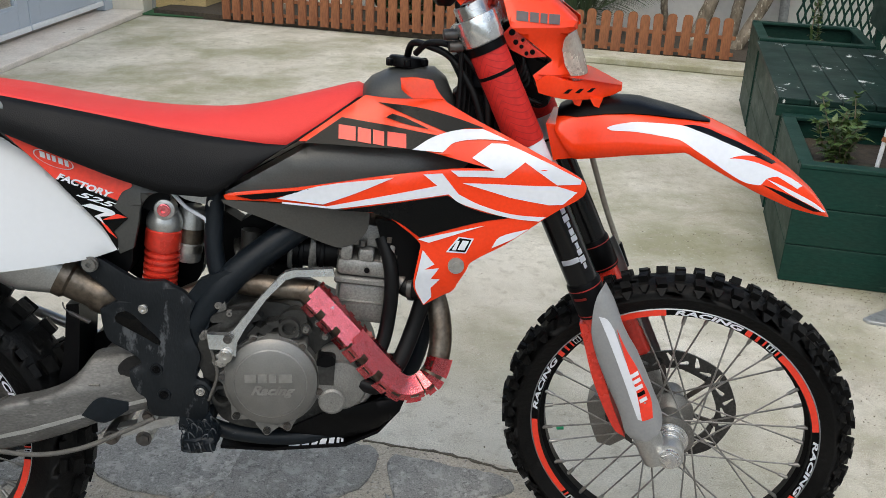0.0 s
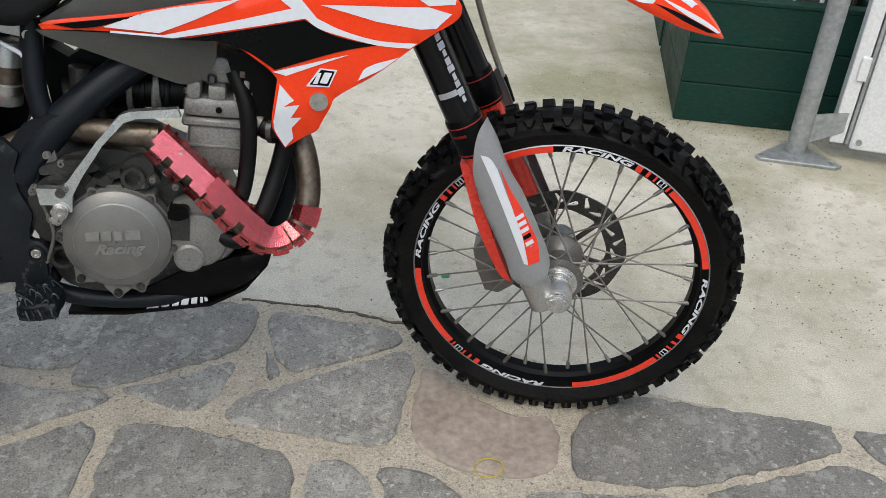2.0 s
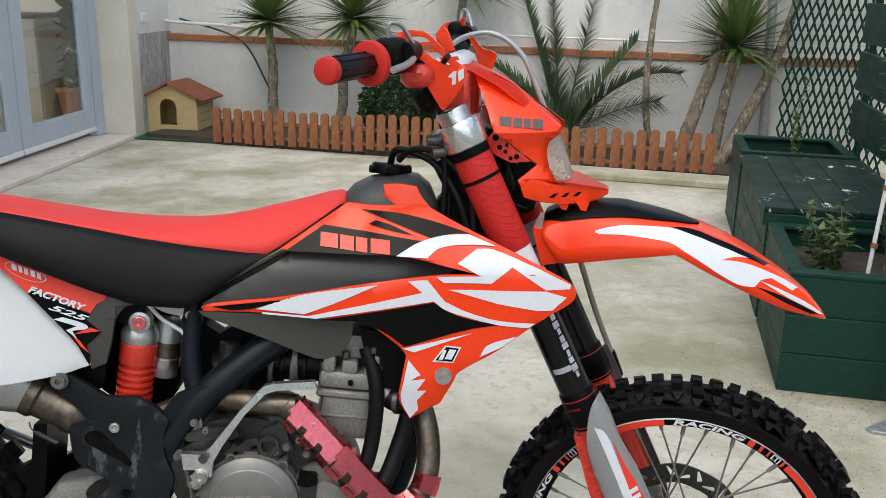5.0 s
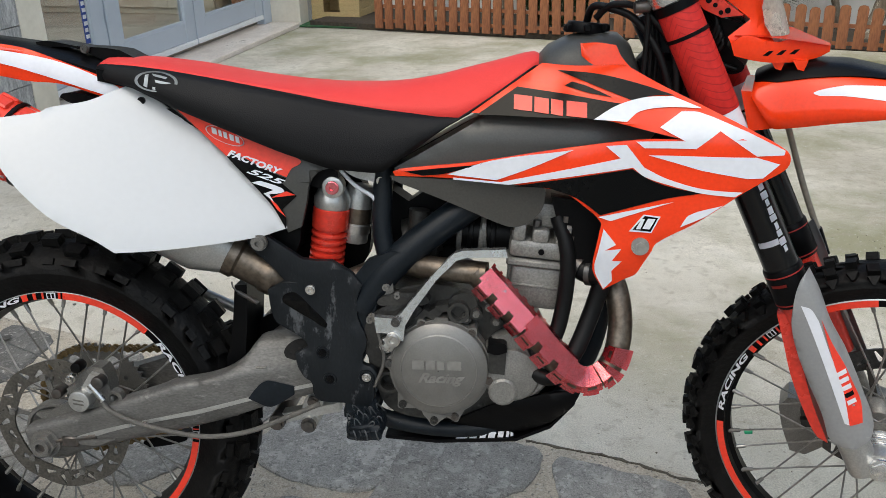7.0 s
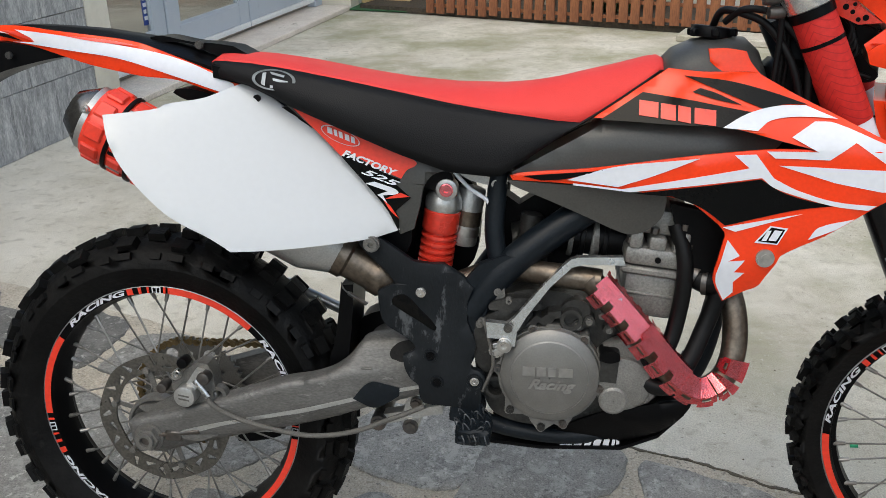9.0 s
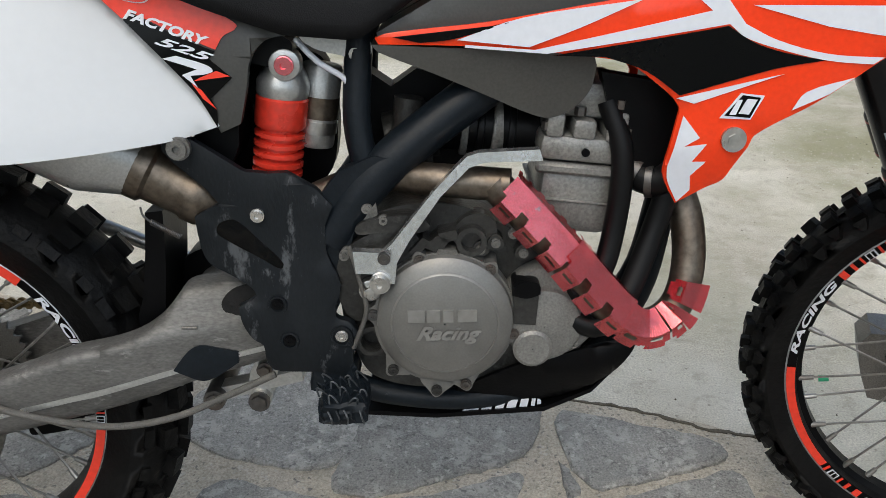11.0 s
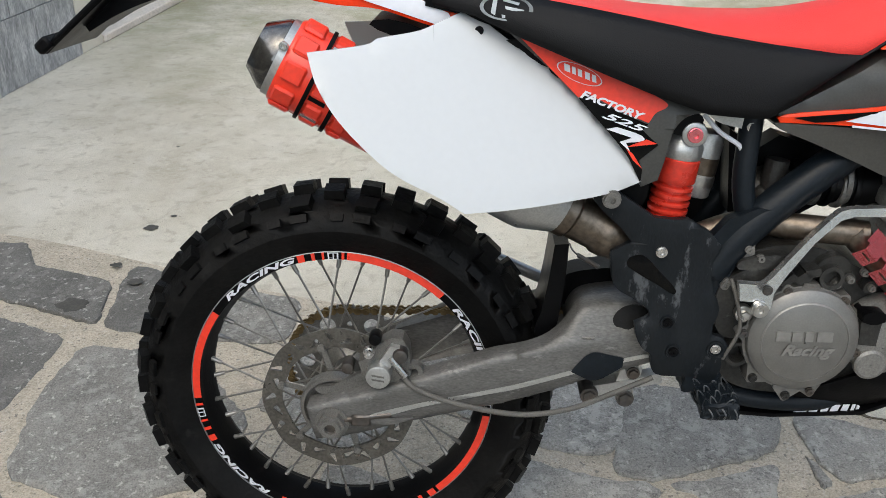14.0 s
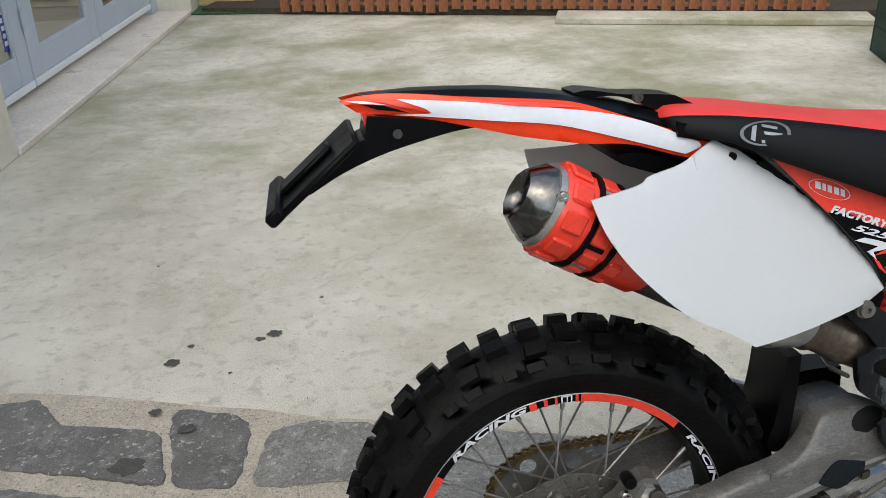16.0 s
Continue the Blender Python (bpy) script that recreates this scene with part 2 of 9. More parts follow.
KENNELWOOD = mat("pale_kennel_boards", (0.60, 0.45, 0.22), 0.7, 0, (0.48, 0.34, 0.15), 6, 0.5, 0.2, 60, stretch=(1, 1, 4))
KENNELROOF = mat("red_kennel_roof", (0.28, 0.085, 0.045), 0.7, 0, (0.18, 0.06, 0.035), 8, 0.6, 0.3, 60)
TURF = mat("green_artificial_turf", (0.03, 0.12, 0.05), 0.95, 0, (0.05, 0.08, 0.03), 12, 0.7, 1.0, 220)
DARKIN = mat("dark_interior", (0.05, 0.05, 0.055), 0.6)
CABINET = mat("cream_cabinet_front", (0.60, 0.56, 0.46), 0.5, 0, (0.45, 0.41, 0.33), 3, 0.4)
INFLOOR = mat("grey_beige_tiles", (0.35, 0.32, 0.27), 0.4, 0, (0.25, 0.23, 0.2), 3, 0.5)
BLUEPAPER = mat("blue_sticker", (0.03, 0.07, 0.30), 0.5)
WHITEINK = mat("white_ink", (0.8, 0.8, 0.8), 0.5)


def glass_material():
    m = bpy.data.materials.new("window_glass")
    m.use_nodes = True
    b = m.node_tree.nodes["Principled BSDF"]
    b.inputs["Transmission Weight"].default_value = 1.0
    b.inputs["Roughness"].default_value = 0.0
    b.inputs["IOR"].default_value = 1.45
    b.inputs["Base Color"].default_value = (0.86, 0.89, 0.89, 1)
    return m


GLASS = glass_material()


# ---- mesh helpers ----
def mesh_object(name, bm, material, smooth=None):
    me = bpy.data.meshes.new(name)
    bmesh.ops.recalc_face_normals(bm, faces=bm.faces[:])
    bm.to_mesh(me)
    bm.free()
    for mt in material if isinstance(material, (list, tuple)) else [material]:
        me.materials.append(mt)
    if smooth is not None:
        me.shade_smooth()
        me.set_sharp_from_angle(angle=radians(smooth))
    return new(name, me)


def part(name, bm, material, parent, label="", smooth=None, m=None):
    ob = mesh_object(name, bm, material, smooth)
    ob.parent = parent
    if m is not None:
        ob.matrix_basis = m
    return tagged(ob, label) if label else ob


def thing(name, label, category, m=None, group=""):
    ob = new(name)
    ob.empty_display_size = 0.1
    if m is not None:
        ob.matrix_basis = m
    return tagged(ob, label, category, group)


def box(bm, x0, x1, y0, y1, z0, z1, bevel=0.0, m=None, segs=1):
    r = bmesh.ops.create_cube(bm, size=1)
    vs = r["verts"]
    bmesh.ops.scale(bm, vec=(x1 - x0, y1 - y0, z1 - z0), verts=vs)
    bmesh.ops.translate(bm, vec=((x0 + x1) / 2, (y0 + y1) / 2, (z0 + z1) / 2), verts=vs)
    if bevel:
        es = list({e for v in vs for e in v.link_edges})
        r = bmesh.ops.bevel(bm, geom=es, offset=bevel, segments=segs, affect="EDGES", profile=0.5)
        vs = list({v for fc in r["faces"] for v in fc.verts} | {v for v in vs if v.is_valid})
    if m is not None:
        bmesh.ops.transform(bm, matrix=m, verts=vs)
    return bm


def cyl(bm, a, b, r0, r1=None, n=16, caps=True, bevel=0.0):
    a, b = Vector(a), Vector(b)
    d = b - a
    m = Matrix.Translation((a + b) / 2) @ d.to_track_quat("Z", "Y").to_matrix().to_4x4()
    r = bmesh.ops.create_cone(bm, cap_ends=caps, segments=n, radius1=r0, radius2=r0 if r1 is None else r1, depth=d.length, matrix=m)
    if bevel:
        es = [e for e in {e for v in r["verts"] for e in v.link_edges} if any(len(fc.verts) > 4 for fc in e.link_faces)]
        bmesh.ops.bevel(bm, geom=es, offset=bevel, segments=2, affect="EDGES", profile=0.5)
    return bm


def smooth_path(pts, steps=6, closed=False):
    """Catmull-Rom through the points."""
    p = [Vector(q) for q in pts]
    n = len(p)
    out = []
    for i in range(n if closed else n - 1):
        a = p[(i - 1) % n] if closed or i else p[0]
        b, c = p[i], p[(i + 1) % n]
        d = p[(i + 2) % n] if closed or i + 2 < n else p[-1]
        for k in range(steps):
            t = k / steps
            out.append(0.5 * (2 * b + (c - a) * t + (2 * a - 5 * b + 4 * c - d) * t * t + (3 * b - a - 3 * c + d) * t ** 3))
    if not closed:
        out.append(p[-1])
    return out


def tube(bm, pts, radius, n=10, steps=5, caps=True, taper=None, flat=1.0):
    """A round bar along a smooth path; radius may change along it."""
    path = smooth_path(pts, steps) if steps > 1 else [Vector(q) for q in pts]
    rings = []
    up = None
    for i, c in enumerate(path):
        d = (path[min(i + 1, len(path) - 1)] - path[max(i - 1, 0)]).normalized()
        if up is None:
            up = d.orthogonal().normalized()
        up = (up - d * up.dot(d)).normalized()
        side = d.cross(up)
        k = i / max(1, len(path) - 1)
        r = radius if taper is None else radius * (taper[0] + (taper[1] - taper[0]) * k)
        rings.append([bm.verts.new(c + r * (math.cos(a) * up + flat * math.sin(a) * side)) for a in (2 * math.pi * j / n for j in range(n))])
    for a, b in zip(rings, rings[1:]):
        for j in range(n):
            bm.faces.new((a[j], a[(j + 1) % n], b[(j + 1) % n], b[j]))
    if caps:
        bm.faces.new(rings[0][::-1])
        bm.faces.new(rings[-1])
    return bm


def prism(bm, outline, z0, z1, bevel=0.0, m=None):
    """A flat outline in x, y raised from z0 to z1."""
    vs = [bm.verts.new((x, y, z0)) for x, y in outline]
    f0 = bm.faces.new(vs)
    r = bmesh.ops.extrude_face_region(bm, geom=[f0])
    up = [v for v in r["geom"] if isinstance(v, bmesh.types.BMVert)]
    bmesh.ops.translate(bm, vec=(0, 0, z1 - z0), verts=up)
    if bevel:
        top = [e for e in r["geom"] if isinstance(e, bmesh.types.BMEdge)]
        rb = bmesh.ops.bevel(bm, geom=top, offset=bevel, segments=1, affect="EDGES", profile=0.5)
        up = up + rb["verts"]
    if m is not None:
        bmesh.ops.transform(bm, matrix=m, verts=[v for v in set(vs + up) if v.is_valid] if not bevel else bm.verts[:])
    return bm


def revolve(bm, profile, n=48, axis="Y"):
    """A closed profile of (radius, height) turned about an axis through the origin."""
    rings = []
    for k in range(n):
        a = 2 * math.pi * k / n
        c, s = math.cos(a), math.sin(a)
        rings.append([bm.verts.new((r * c, h, r * s)) for r, h in profile])
    m = len(profile)
    for k in range(n):
        a, b = rings[k], rings[(k + 1) % n]
        for j in range(m):
            bm.faces.new((a[j], a[(j + 1) % m], b[(j + 1) % m], b[j]))
    return bm


def raw(bm, verts, faces):
    vs = [bm.verts.new(v) for v in verts]
    for fc in faces:
        bm.faces.new([vs[i] for i in fc])


def lettering(text, size, depth=0.0006, shear=0.0, spacing=1.0, bold=0.0):
    """Text as a mesh in x, y, centred, raised a little along z."""
    cu = bpy.data.curves.new("lettering", "FONT")
    cu.body, cu.size, cu.extrude, cu.shear, cu.space_character, cu.offset = text, size, depth, shear, spacing, bold
    cu.align_x, cu.align_y, cu.resolution_u = "CENTER", "CENTER", 3
    ob = bpy.data.objects.new("lettering", cu)
    scene.collection.objects.link(ob)
    me = bpy.data.meshes.new_from_object(ob.evaluated_get(bpy.context.evaluated_depsgraph_get()))
    bm = bmesh.new()
    bm.from_mesh(me)
    bpy.data.objects.remove(ob)
    bpy.data.curves.remove(cu)
    bpy.data.meshes.remove(me)
    return bm


# ---- the yard ----
FENCE_A, FENCE_DIR = Vector((-0.47, 6.40, 0)), Vector((0.943, -0.333, 0)).normalized()
YARD = math.atan2(FENCE_DIR.y, FENCE_DIR.x)
WALL_DIR = Vector((0.148, 0.989, 0))
WALL_TURN = math.atan2(-WALL_DIR.x, WALL_DIR.y)


def structure(name, bm, material, label, smooth=None, m=None):
    ob = mesh_object(name, bm, material, smooth)
    if m is not None:
        ob.matrix_basis = m
    return tagged(ob, label, name.split("_")[0], kind="structure")


def border(x):
    """The edge between the concrete and the flagstones."""
    return 1.18 - 0.335 * (x + 1.2) - 0.16 * max(0.0, min(1.0, (x - 1.2) / 0.6))


bm = bmesh.new()
N_G = 60
grid = {}
for i in range(-N_G, N_G + 1):
    for j in range(-N_G, N_G + 1):
        x, y = 45 * (i / N_G) ** 3 + 1.5 * i / N_G, 45 * (j / N_G) ** 3 + 1.5 * j / N_G + 1
        h = 0.004 * noise.noise((x * 0.9, y * 0.9, 3)) if abs(x) < 6 and 1.6 < y < 8 else 0
        grid[i, j] = bm.verts.new((x, y, h))
for i in range(-N_G, N_G):
    for j in range(-N_G, N_G):
        bm.faces.new((grid[i, j], grid[i + 1, j], grid[i + 1, j + 1], grid[i, j + 1]))
structure("ground", bm, CONCRETE, "old stained concrete yard with moss and cracks", 40)

# left building: a clad wall, a threshold and a glazed folding door
WALL_M = Matrix.Translation((-1.66, 3.60, 0)) @ Matrix.Rotation(WALL_TURN, 4, "Z")
bm = bmesh.new()
box(bm, -0.35, 0, -9.0, -0.53, 0, 3.6)
wall_left = structure("wall_left", bm, MORTAR, "house wall clad with grey stone slabs", m=WALL_M)
bm = bmesh.new()
box(bm, -0.40, 0.012, -0.526, -0.335, 0, 3.6, 0.004)
structure("trim_1", bm, CREAM, "pale stone corner trim beside the glass door", m=WALL_M)
bm = bmesh.new()
box(bm, -0.55, 0.02, -0.33, 3.08, 0, 0.04, 0.006)
structure("trim_2", bm, MARBLE, "worn pinkish marble threshold under the glass door", m=WALL_M)
bm = bmesh.new()
box(bm, -0.40, 0.02, 3.085, 3.28, 0, 3.6, 0.006)
structure("wall_pier", bm, CREAM, "cream painted pier beside the glass door", m=WALL_M)
bm = bmesh.new()
box(bm, -0.40, 0.0, -0.33, 3.085, 2.35, 3.6)
structure("wall_lintel", bm, CREAM, "cream wall over the glass door", m=WALL_M)
bm = bmesh.new()
box(bm, -0.34, 0.01, 3.285, 4.5, 0, 0.88, 0.003)
structure("wall_plinth", bm, STONECLAD, "grey stone cladding low on the corner wall", m=WALL_M)
bm = bmesh.new()
box(bm, -0.34, 0.0, 3.285, 4.5, 0.884, 3.6)
structure("wall_corner", bm, PLASTER, "white plastered corner wall", m=WALL_M)

# back wall with a terracotta ledge
WALLB_A = Vector((-1.15, 7.60, 0))
BACK_M = Matrix.Translation(WALLB_A) @ Matrix.Rotation(YARD, 4, "Z")
bm = bmesh.new()
box(bm, -0.3, 7.5, 0, 0.3, 0, 0.80)
structure("wall_back_lower", bm, PLASTER, "rough white plastered garden wall", m=BACK_M)
bm = bmesh.new()
box(bm, -0.3, 7.5, 0.06, 0.3, 0.862, 3.4)
structure("wall_back_upper", bm, PLASTER, "white plastered wall above the tile ledge", m=BACK_M)
ledge = new("trim_ledge")
tagged(ledge, "terracotta tile ledge along the white garden wall", "ledge", kind="structure")
ledge.matrix_basis = BACK_M
bm = bmesh.new()
box(bm, 0, 0.245, -0.025, 0.07, 0.802, 0.858, 0.004)
tile_me = mesh_object("tile", bm, TERRACOTTA)
tile_me.parent = ledge
for k in range(-1, 30):
    t = tile_me if k == -1 else new("tile", tile_me.data)
    t.parent = ledge
    t.matrix_basis = pose(k * 0.25, random.uniform(-0.004, 0.004), random.uniform(-0.002, 0.002))

# walls that close the yard
bm = bmesh.new()
box(bm, 3.9, 4.1, -1.2, 12, 0, 2.8, m=Matrix.Rotation(YARD, 4, "Z"))
structure("wall_right", bm, PLASTER, "white plastered wall closing the yard")
# unseen wall, added behind the camera for closure and reflections
bm = bmesh.new()
box(bm, -14, 14, -9.3, -9, 0, 3.0)
structure("wall_front", bm, CREAM, "plain cream wall added out of view behind the camera")


# ---- flagstones: one bed of mortar with single slabs on it ----
bm = bmesh.new()
edge_pts = []
rng = random.Random(3)
for k in range(61):
    x = -4.0 + 8.0 * k / 60
    edge_pts.append((x, border(x) + 0.015 * noise.noise((x * 3, 0.5, 1)) + rng.uniform(-0.006, 0.006)))
vs = [bm.verts.new((x, y, 0.0065)) for x, y in edge_pts] + [bm.verts.new((4.0, -4.5, 0.0065)), bm.verts.new((-4.0, -4.5, 0.0065))]
bm.faces.new(vs[::-1])
bmesh.ops.triangulate(bm, faces=bm.faces[:])
pavement = structure("pavement", bm, MORTAR, "crazy paving of grey flagstones in pale mortar")

PLAN = []


def lay(material, *corners):
    """A flagstone of the plan, by its corners."""
    PLAN.append((material, [Vector(q) for q in corners]))


lay(SLATE, (0.585, 0.52), (0.905, 0.445), (0.884, 0.338), (0.836, 0.271), (0.584, 0.183), (0.515, 0.199), (0.514, 0.253))
lay(SLATE, (0.608, 0.176), (0.733, 0.206), (0.840, 0.250), (0.848, 0.232), (0.826, 0.151), (0.778, 0.105), (0.749, 0.098), (0.680, 0.142))
lay(SLATE, (0.912, 0.282), (0.932, 0.255), (0.946, 0.197), (0.926, 0.176), (0.913, 0.211))
lay(SLATE, (0.931, 0.418), (1.205, 0.328), (1.225, 0.266), (1.040, 0.212), (0.958, 0.196), (0.930, 0.278), (0.915, 0.368))
lay(SLATE, (0.822, 0.075), (0.870, 0.129), (0.975, 0.164), (1.227, 0.246), (1.241, 0.205), (1.193, 0.063), (1.171, -0.018), (1.113, -0.043), (0.972, 0.011), (0.861, 0.046))
lay(PINKSTONE, (1.258, 0.200), (1.335, 0.088), (1.431, 0.003), (1.488, 0.007), (1.502, -0.053), (1.476, -0.138), (1.393, -0.158), (1.289, -0.124), (1.204, -0.062), (1.205, 0.037))
lay(MIDSLATE, (1.524, -0.054), (1.566, 0.0), (1.700, 0.052), (1.835, 0.075), (2.076, 0.012), (2.094, -0.018), (2.075, -0.111), (2.073, -0.160), (1.752, -0.210), (1.660, -0.208), (1.513, -0.172), (1.497, -0.140))
lay(MIDSLATE, (2.130, -0.003), (2.40, -0.02), (2.55, -0.20), (2.40, -0.42), (2.200, -0.300), (2.115, -0.164), (2.121, -0.099))
lay(MIDSLATE, (1.741, -0.232), (2.064, -0.188), (2.16, -0.32), (2.10, -0.46), (1.78, -0.52), (1.700, -0.300))
lay(SLATE, (1.392, -0.191), (1.650, -0.228), (1.690, -0.253), (1.66, -0.42), (1.40, -0.46), (1.352, -0.306))
lay(SLATE, (0.631, 0.078), (0.763, 0.048), (0.966, -0.051), (0.962, -0.130), (0.95, -0.29), (0.76, -0.36), (0.593, -0.230), (0.606, -0.034))
lay(SLATE, (1.002, -0.065), (1.077, -0.077), (1.116, -0.177), (1.104, -0.29), (0.990, -0.30), (0.984, -0.132))
lay(MIDSLATE, (1.119, -0.089), (1.204, -0.113), (1.270, -0.177), (1.310, -0.29), (1.280, -0.41), (1.15, -0.37), (1.138, -0.20))
lay(SLATE, (0.169, 0.40), (0.28, 0.575), (0.42, 0.61), (0.55, 0.545), (0.588, 0.50), (0.570, 0.425), (0.530, 0.285), (0.506, 0.262), (0.450, 0.252), (0.293, 0.303))
lay(SLATE, (0.294, 0.213), (0.331, 0.235), (0.511, 0.180), (0.580, 0.184), (0.598, 0.150), (0.590, 0.138), (0.458, 0.089), (0.310, 0.016), (0.261, 0.114))
lay(SLATE, (0.400, 0.030), (0.560, 0.092), (0.588, 0.058), (0.572, -0.072), (0.545, -0.200), (0.42, -0.22), (0.352, -0.06))
lay(DARKSLATE, (-1.50, 0.99), (-1.347, 1.10), (-1.181, 1.124), (-1.117, 1.124), (-1.035, 0.985), (-0.779, 0.910), (-0.741, 0.692), (-0.965, 0.779), (-1.316, 0.890))
lay(DARKSLATE, (-0.760, 0.919), (-0.749, 1.010), (-0.585, 0.945), (-0.553, 0.888), (-0.568, 0.712), (-0.590, 0.660), (-0.724, 0.684))
lay(MIDSLATE, (-0.509, 0.860), (-0.389, 0.880), (-0.236, 0.835), (-0.24, 0.66), (-0.296, 0.628), (-0.423, 0.640), (-0.530, 0.648), (-0.546, 0.687))
lay(DARKSLATE, (-1.42, 0.83), (-1.317, 0.825), (-1.069, 0.746), (-0.870, 0.672), (-0.800, 0.639), (-0.815, 0.410), (-0.86, 0.24), (-1.05, 0.16), (-1.30, 0.26), (-1.46, 0.52))
lay(MIDSLATE, (-0.746, 0.606), (-0.569, 0.592), (-0.511, 0.552), (-0.388, 0.494), (-0.262, 0.330), (-0.294, 0.146), (-0.50, 0.06), (-0.729, 0.150), (-0.770, 0.407))


def inside(q, poly):
    hit = False
    for a, b in zip(poly, poly[1:] + poly[:1]):
        if (a.y > q.y) != (b.y > q.y) and q.x < a.x + (b.x - a.x) * (q.y - a.y) / (b.y - a.y):
            hit = not hit
    return hit


RIMS = [[a.lerp(b, k / 5) for a, b in zip(poly, poly[1:] + poly[:1]) for k in range(5)] for _, poly in PLAN]
seed_rng = random.Random(11)
more = [Vector(q) for q in ((-0.06, 0.62), (0.16, -0.10), (-0.34, -0.12))]
tries = 0
while len(more) < 80 and tries < 5000:
    tries += 1
    q = Vector((seed_rng.uniform(-3.6, 3.8), seed_rng.uniform(-2.2, 1.9)))
    if q.y > border(q.x) - 0.14 or (-0.16 < q.x < 0.30 and 0.0 < q.y < 0.46) or any(inside(q, poly) for _, poly in PLAN):
        continue
    if all((q - o).length > 0.33 for o in more) and all((q - o).length > 0.13 for rim in RIMS for o in rim):
        more.append(q)


def clip_half(poly, mid, nrm):
    out = []
    for i in range(len(poly)):
        a, b = poly[i - 1], poly[i]
        da, db = (a - mid).dot(nrm), (b - mid).dot(nrm)
        if da <= 0:
            out.append(a)
        if (da < 0) != (db < 0) and abs(da - db) > 1e-9:
            out.append(a + (b - a) * (da / (da - db)))
    return out


stone_rng = random.Random(21)
slabs_to_lay = []
cells = list(PLAN)
for c in more:
    poly = [c + Vector(d) for d in ((-0.5, -0.5), (0.5, -0.5), (0.5, 0.5), (-0.5, 0.5))]
    for o in more:
        if o is not c and (o - c).length < 1.4:
            n = (o - c).normalized()
            poly = clip_half(poly, (c + o) / 2 - n * (0.016 + 0.010 * noise.noise((c.x + o.x, c.y + o.y, 7))), n)
    for rim in RIMS:
        o = min(rim, key=lambda q: (q - c).length)
        if (o - c).length < 0.9:
            for o in rim:
                n = (o - c).normalized()
                if (o - c).length < 0.9:
                    poly = clip_half(poly, o - n * 0.035, n) if poly else poly
    if len(poly) > 2 and c.x > -1.85 + 0.163 * c.y and c.x < 4.2:
        cells.append((SLATE if -0.3 < c.x < 0.9 else MIDSLATE if c.x > 0.5 else DARKSLATE, poly))
for material, poly in cells:
    c = sum(poly, Vector((0, 0))) / len(poly)
    lip = Vector((0.335, 1.0)).normalized()
    poly = clip_half(poly, Vector((c.x, border(c.x) - 0.012)), lip)
    if len(poly) < 3:
        continue
    rounded = []
    for a, b, d in zip(poly[-1:] + poly[:-1], poly, poly[1:] + poly[:1]):
        u, w = a - b, d - b
        ru, rw = min(0.03, u.length * 0.3), min(0.03, w.length * 0.3)
        rounded += [b + u.normalized() * ru, b + (u.normalized() * ru + w.normalized() * rw) * 0.27, b + w.normalized() * rw]
    poly = rounded
    rough = []
    for a, b in zip(poly, poly[1:] + poly[:1]):
        L = (b - a).length
        if L < 0.004:
            continue
        n = Vector((b.y - a.y, a.x - b.x)).normalized()
        k = max(1, int(L / 0.018))
        for s in range(k):
            t = s / k
            q = a.lerp(b, t) + n * stone_rng.uniform(-0.005, 0.004)
            rough.append((q.x, q.y))
    slabs_to_lay.append((material, c, rough))

# ---- cladding of the left wall ----
clad_me = []
clad_rng = random.Random(8)
for v in range(4):
    bm = bmesh.new()
    box(bm, 0, 0.012, 0.002, 0.318, 0.002, 0.298)
    bmesh.ops.subdivide_edges(bm, edges=bm.edges[:], cuts=3, use_grid_fill=True)
    for q in bm.verts:
        if q.co.x > 0.006:
            q.co.x += clad_rng.uniform(-0.003, 0.003)
    bm.normal_update()
    me = bpy.data.meshes.new("stone_slab")
    bm.to_mesh(me)
    bm.free()
    me.materials.append(STONECLAD)
    clad_me.append(me)
for row in range(7):
    for col in range(10):
        ob = new("stone_slab", clad_me[clad_rng.randrange(4)])
        ob.parent = wall_left
        y = -0.53 - 0.32 * (col + 1) - (0.16 if row % 2 else 0.0)
        ob.matrix_basis = pose(clad_rng.uniform(-0.001, 0.002), y, 0.30 * row)
        if row % 2 and col == 0:
            ob2 = new("stone_slab", clad_me[0])
            ob2.parent = wall_left
            ob2.matrix_basis = Matrix.Translation((0, -0.688, 0.30 * row)) @ Matrix.Diagonal((1, 0.49, 1, 1))

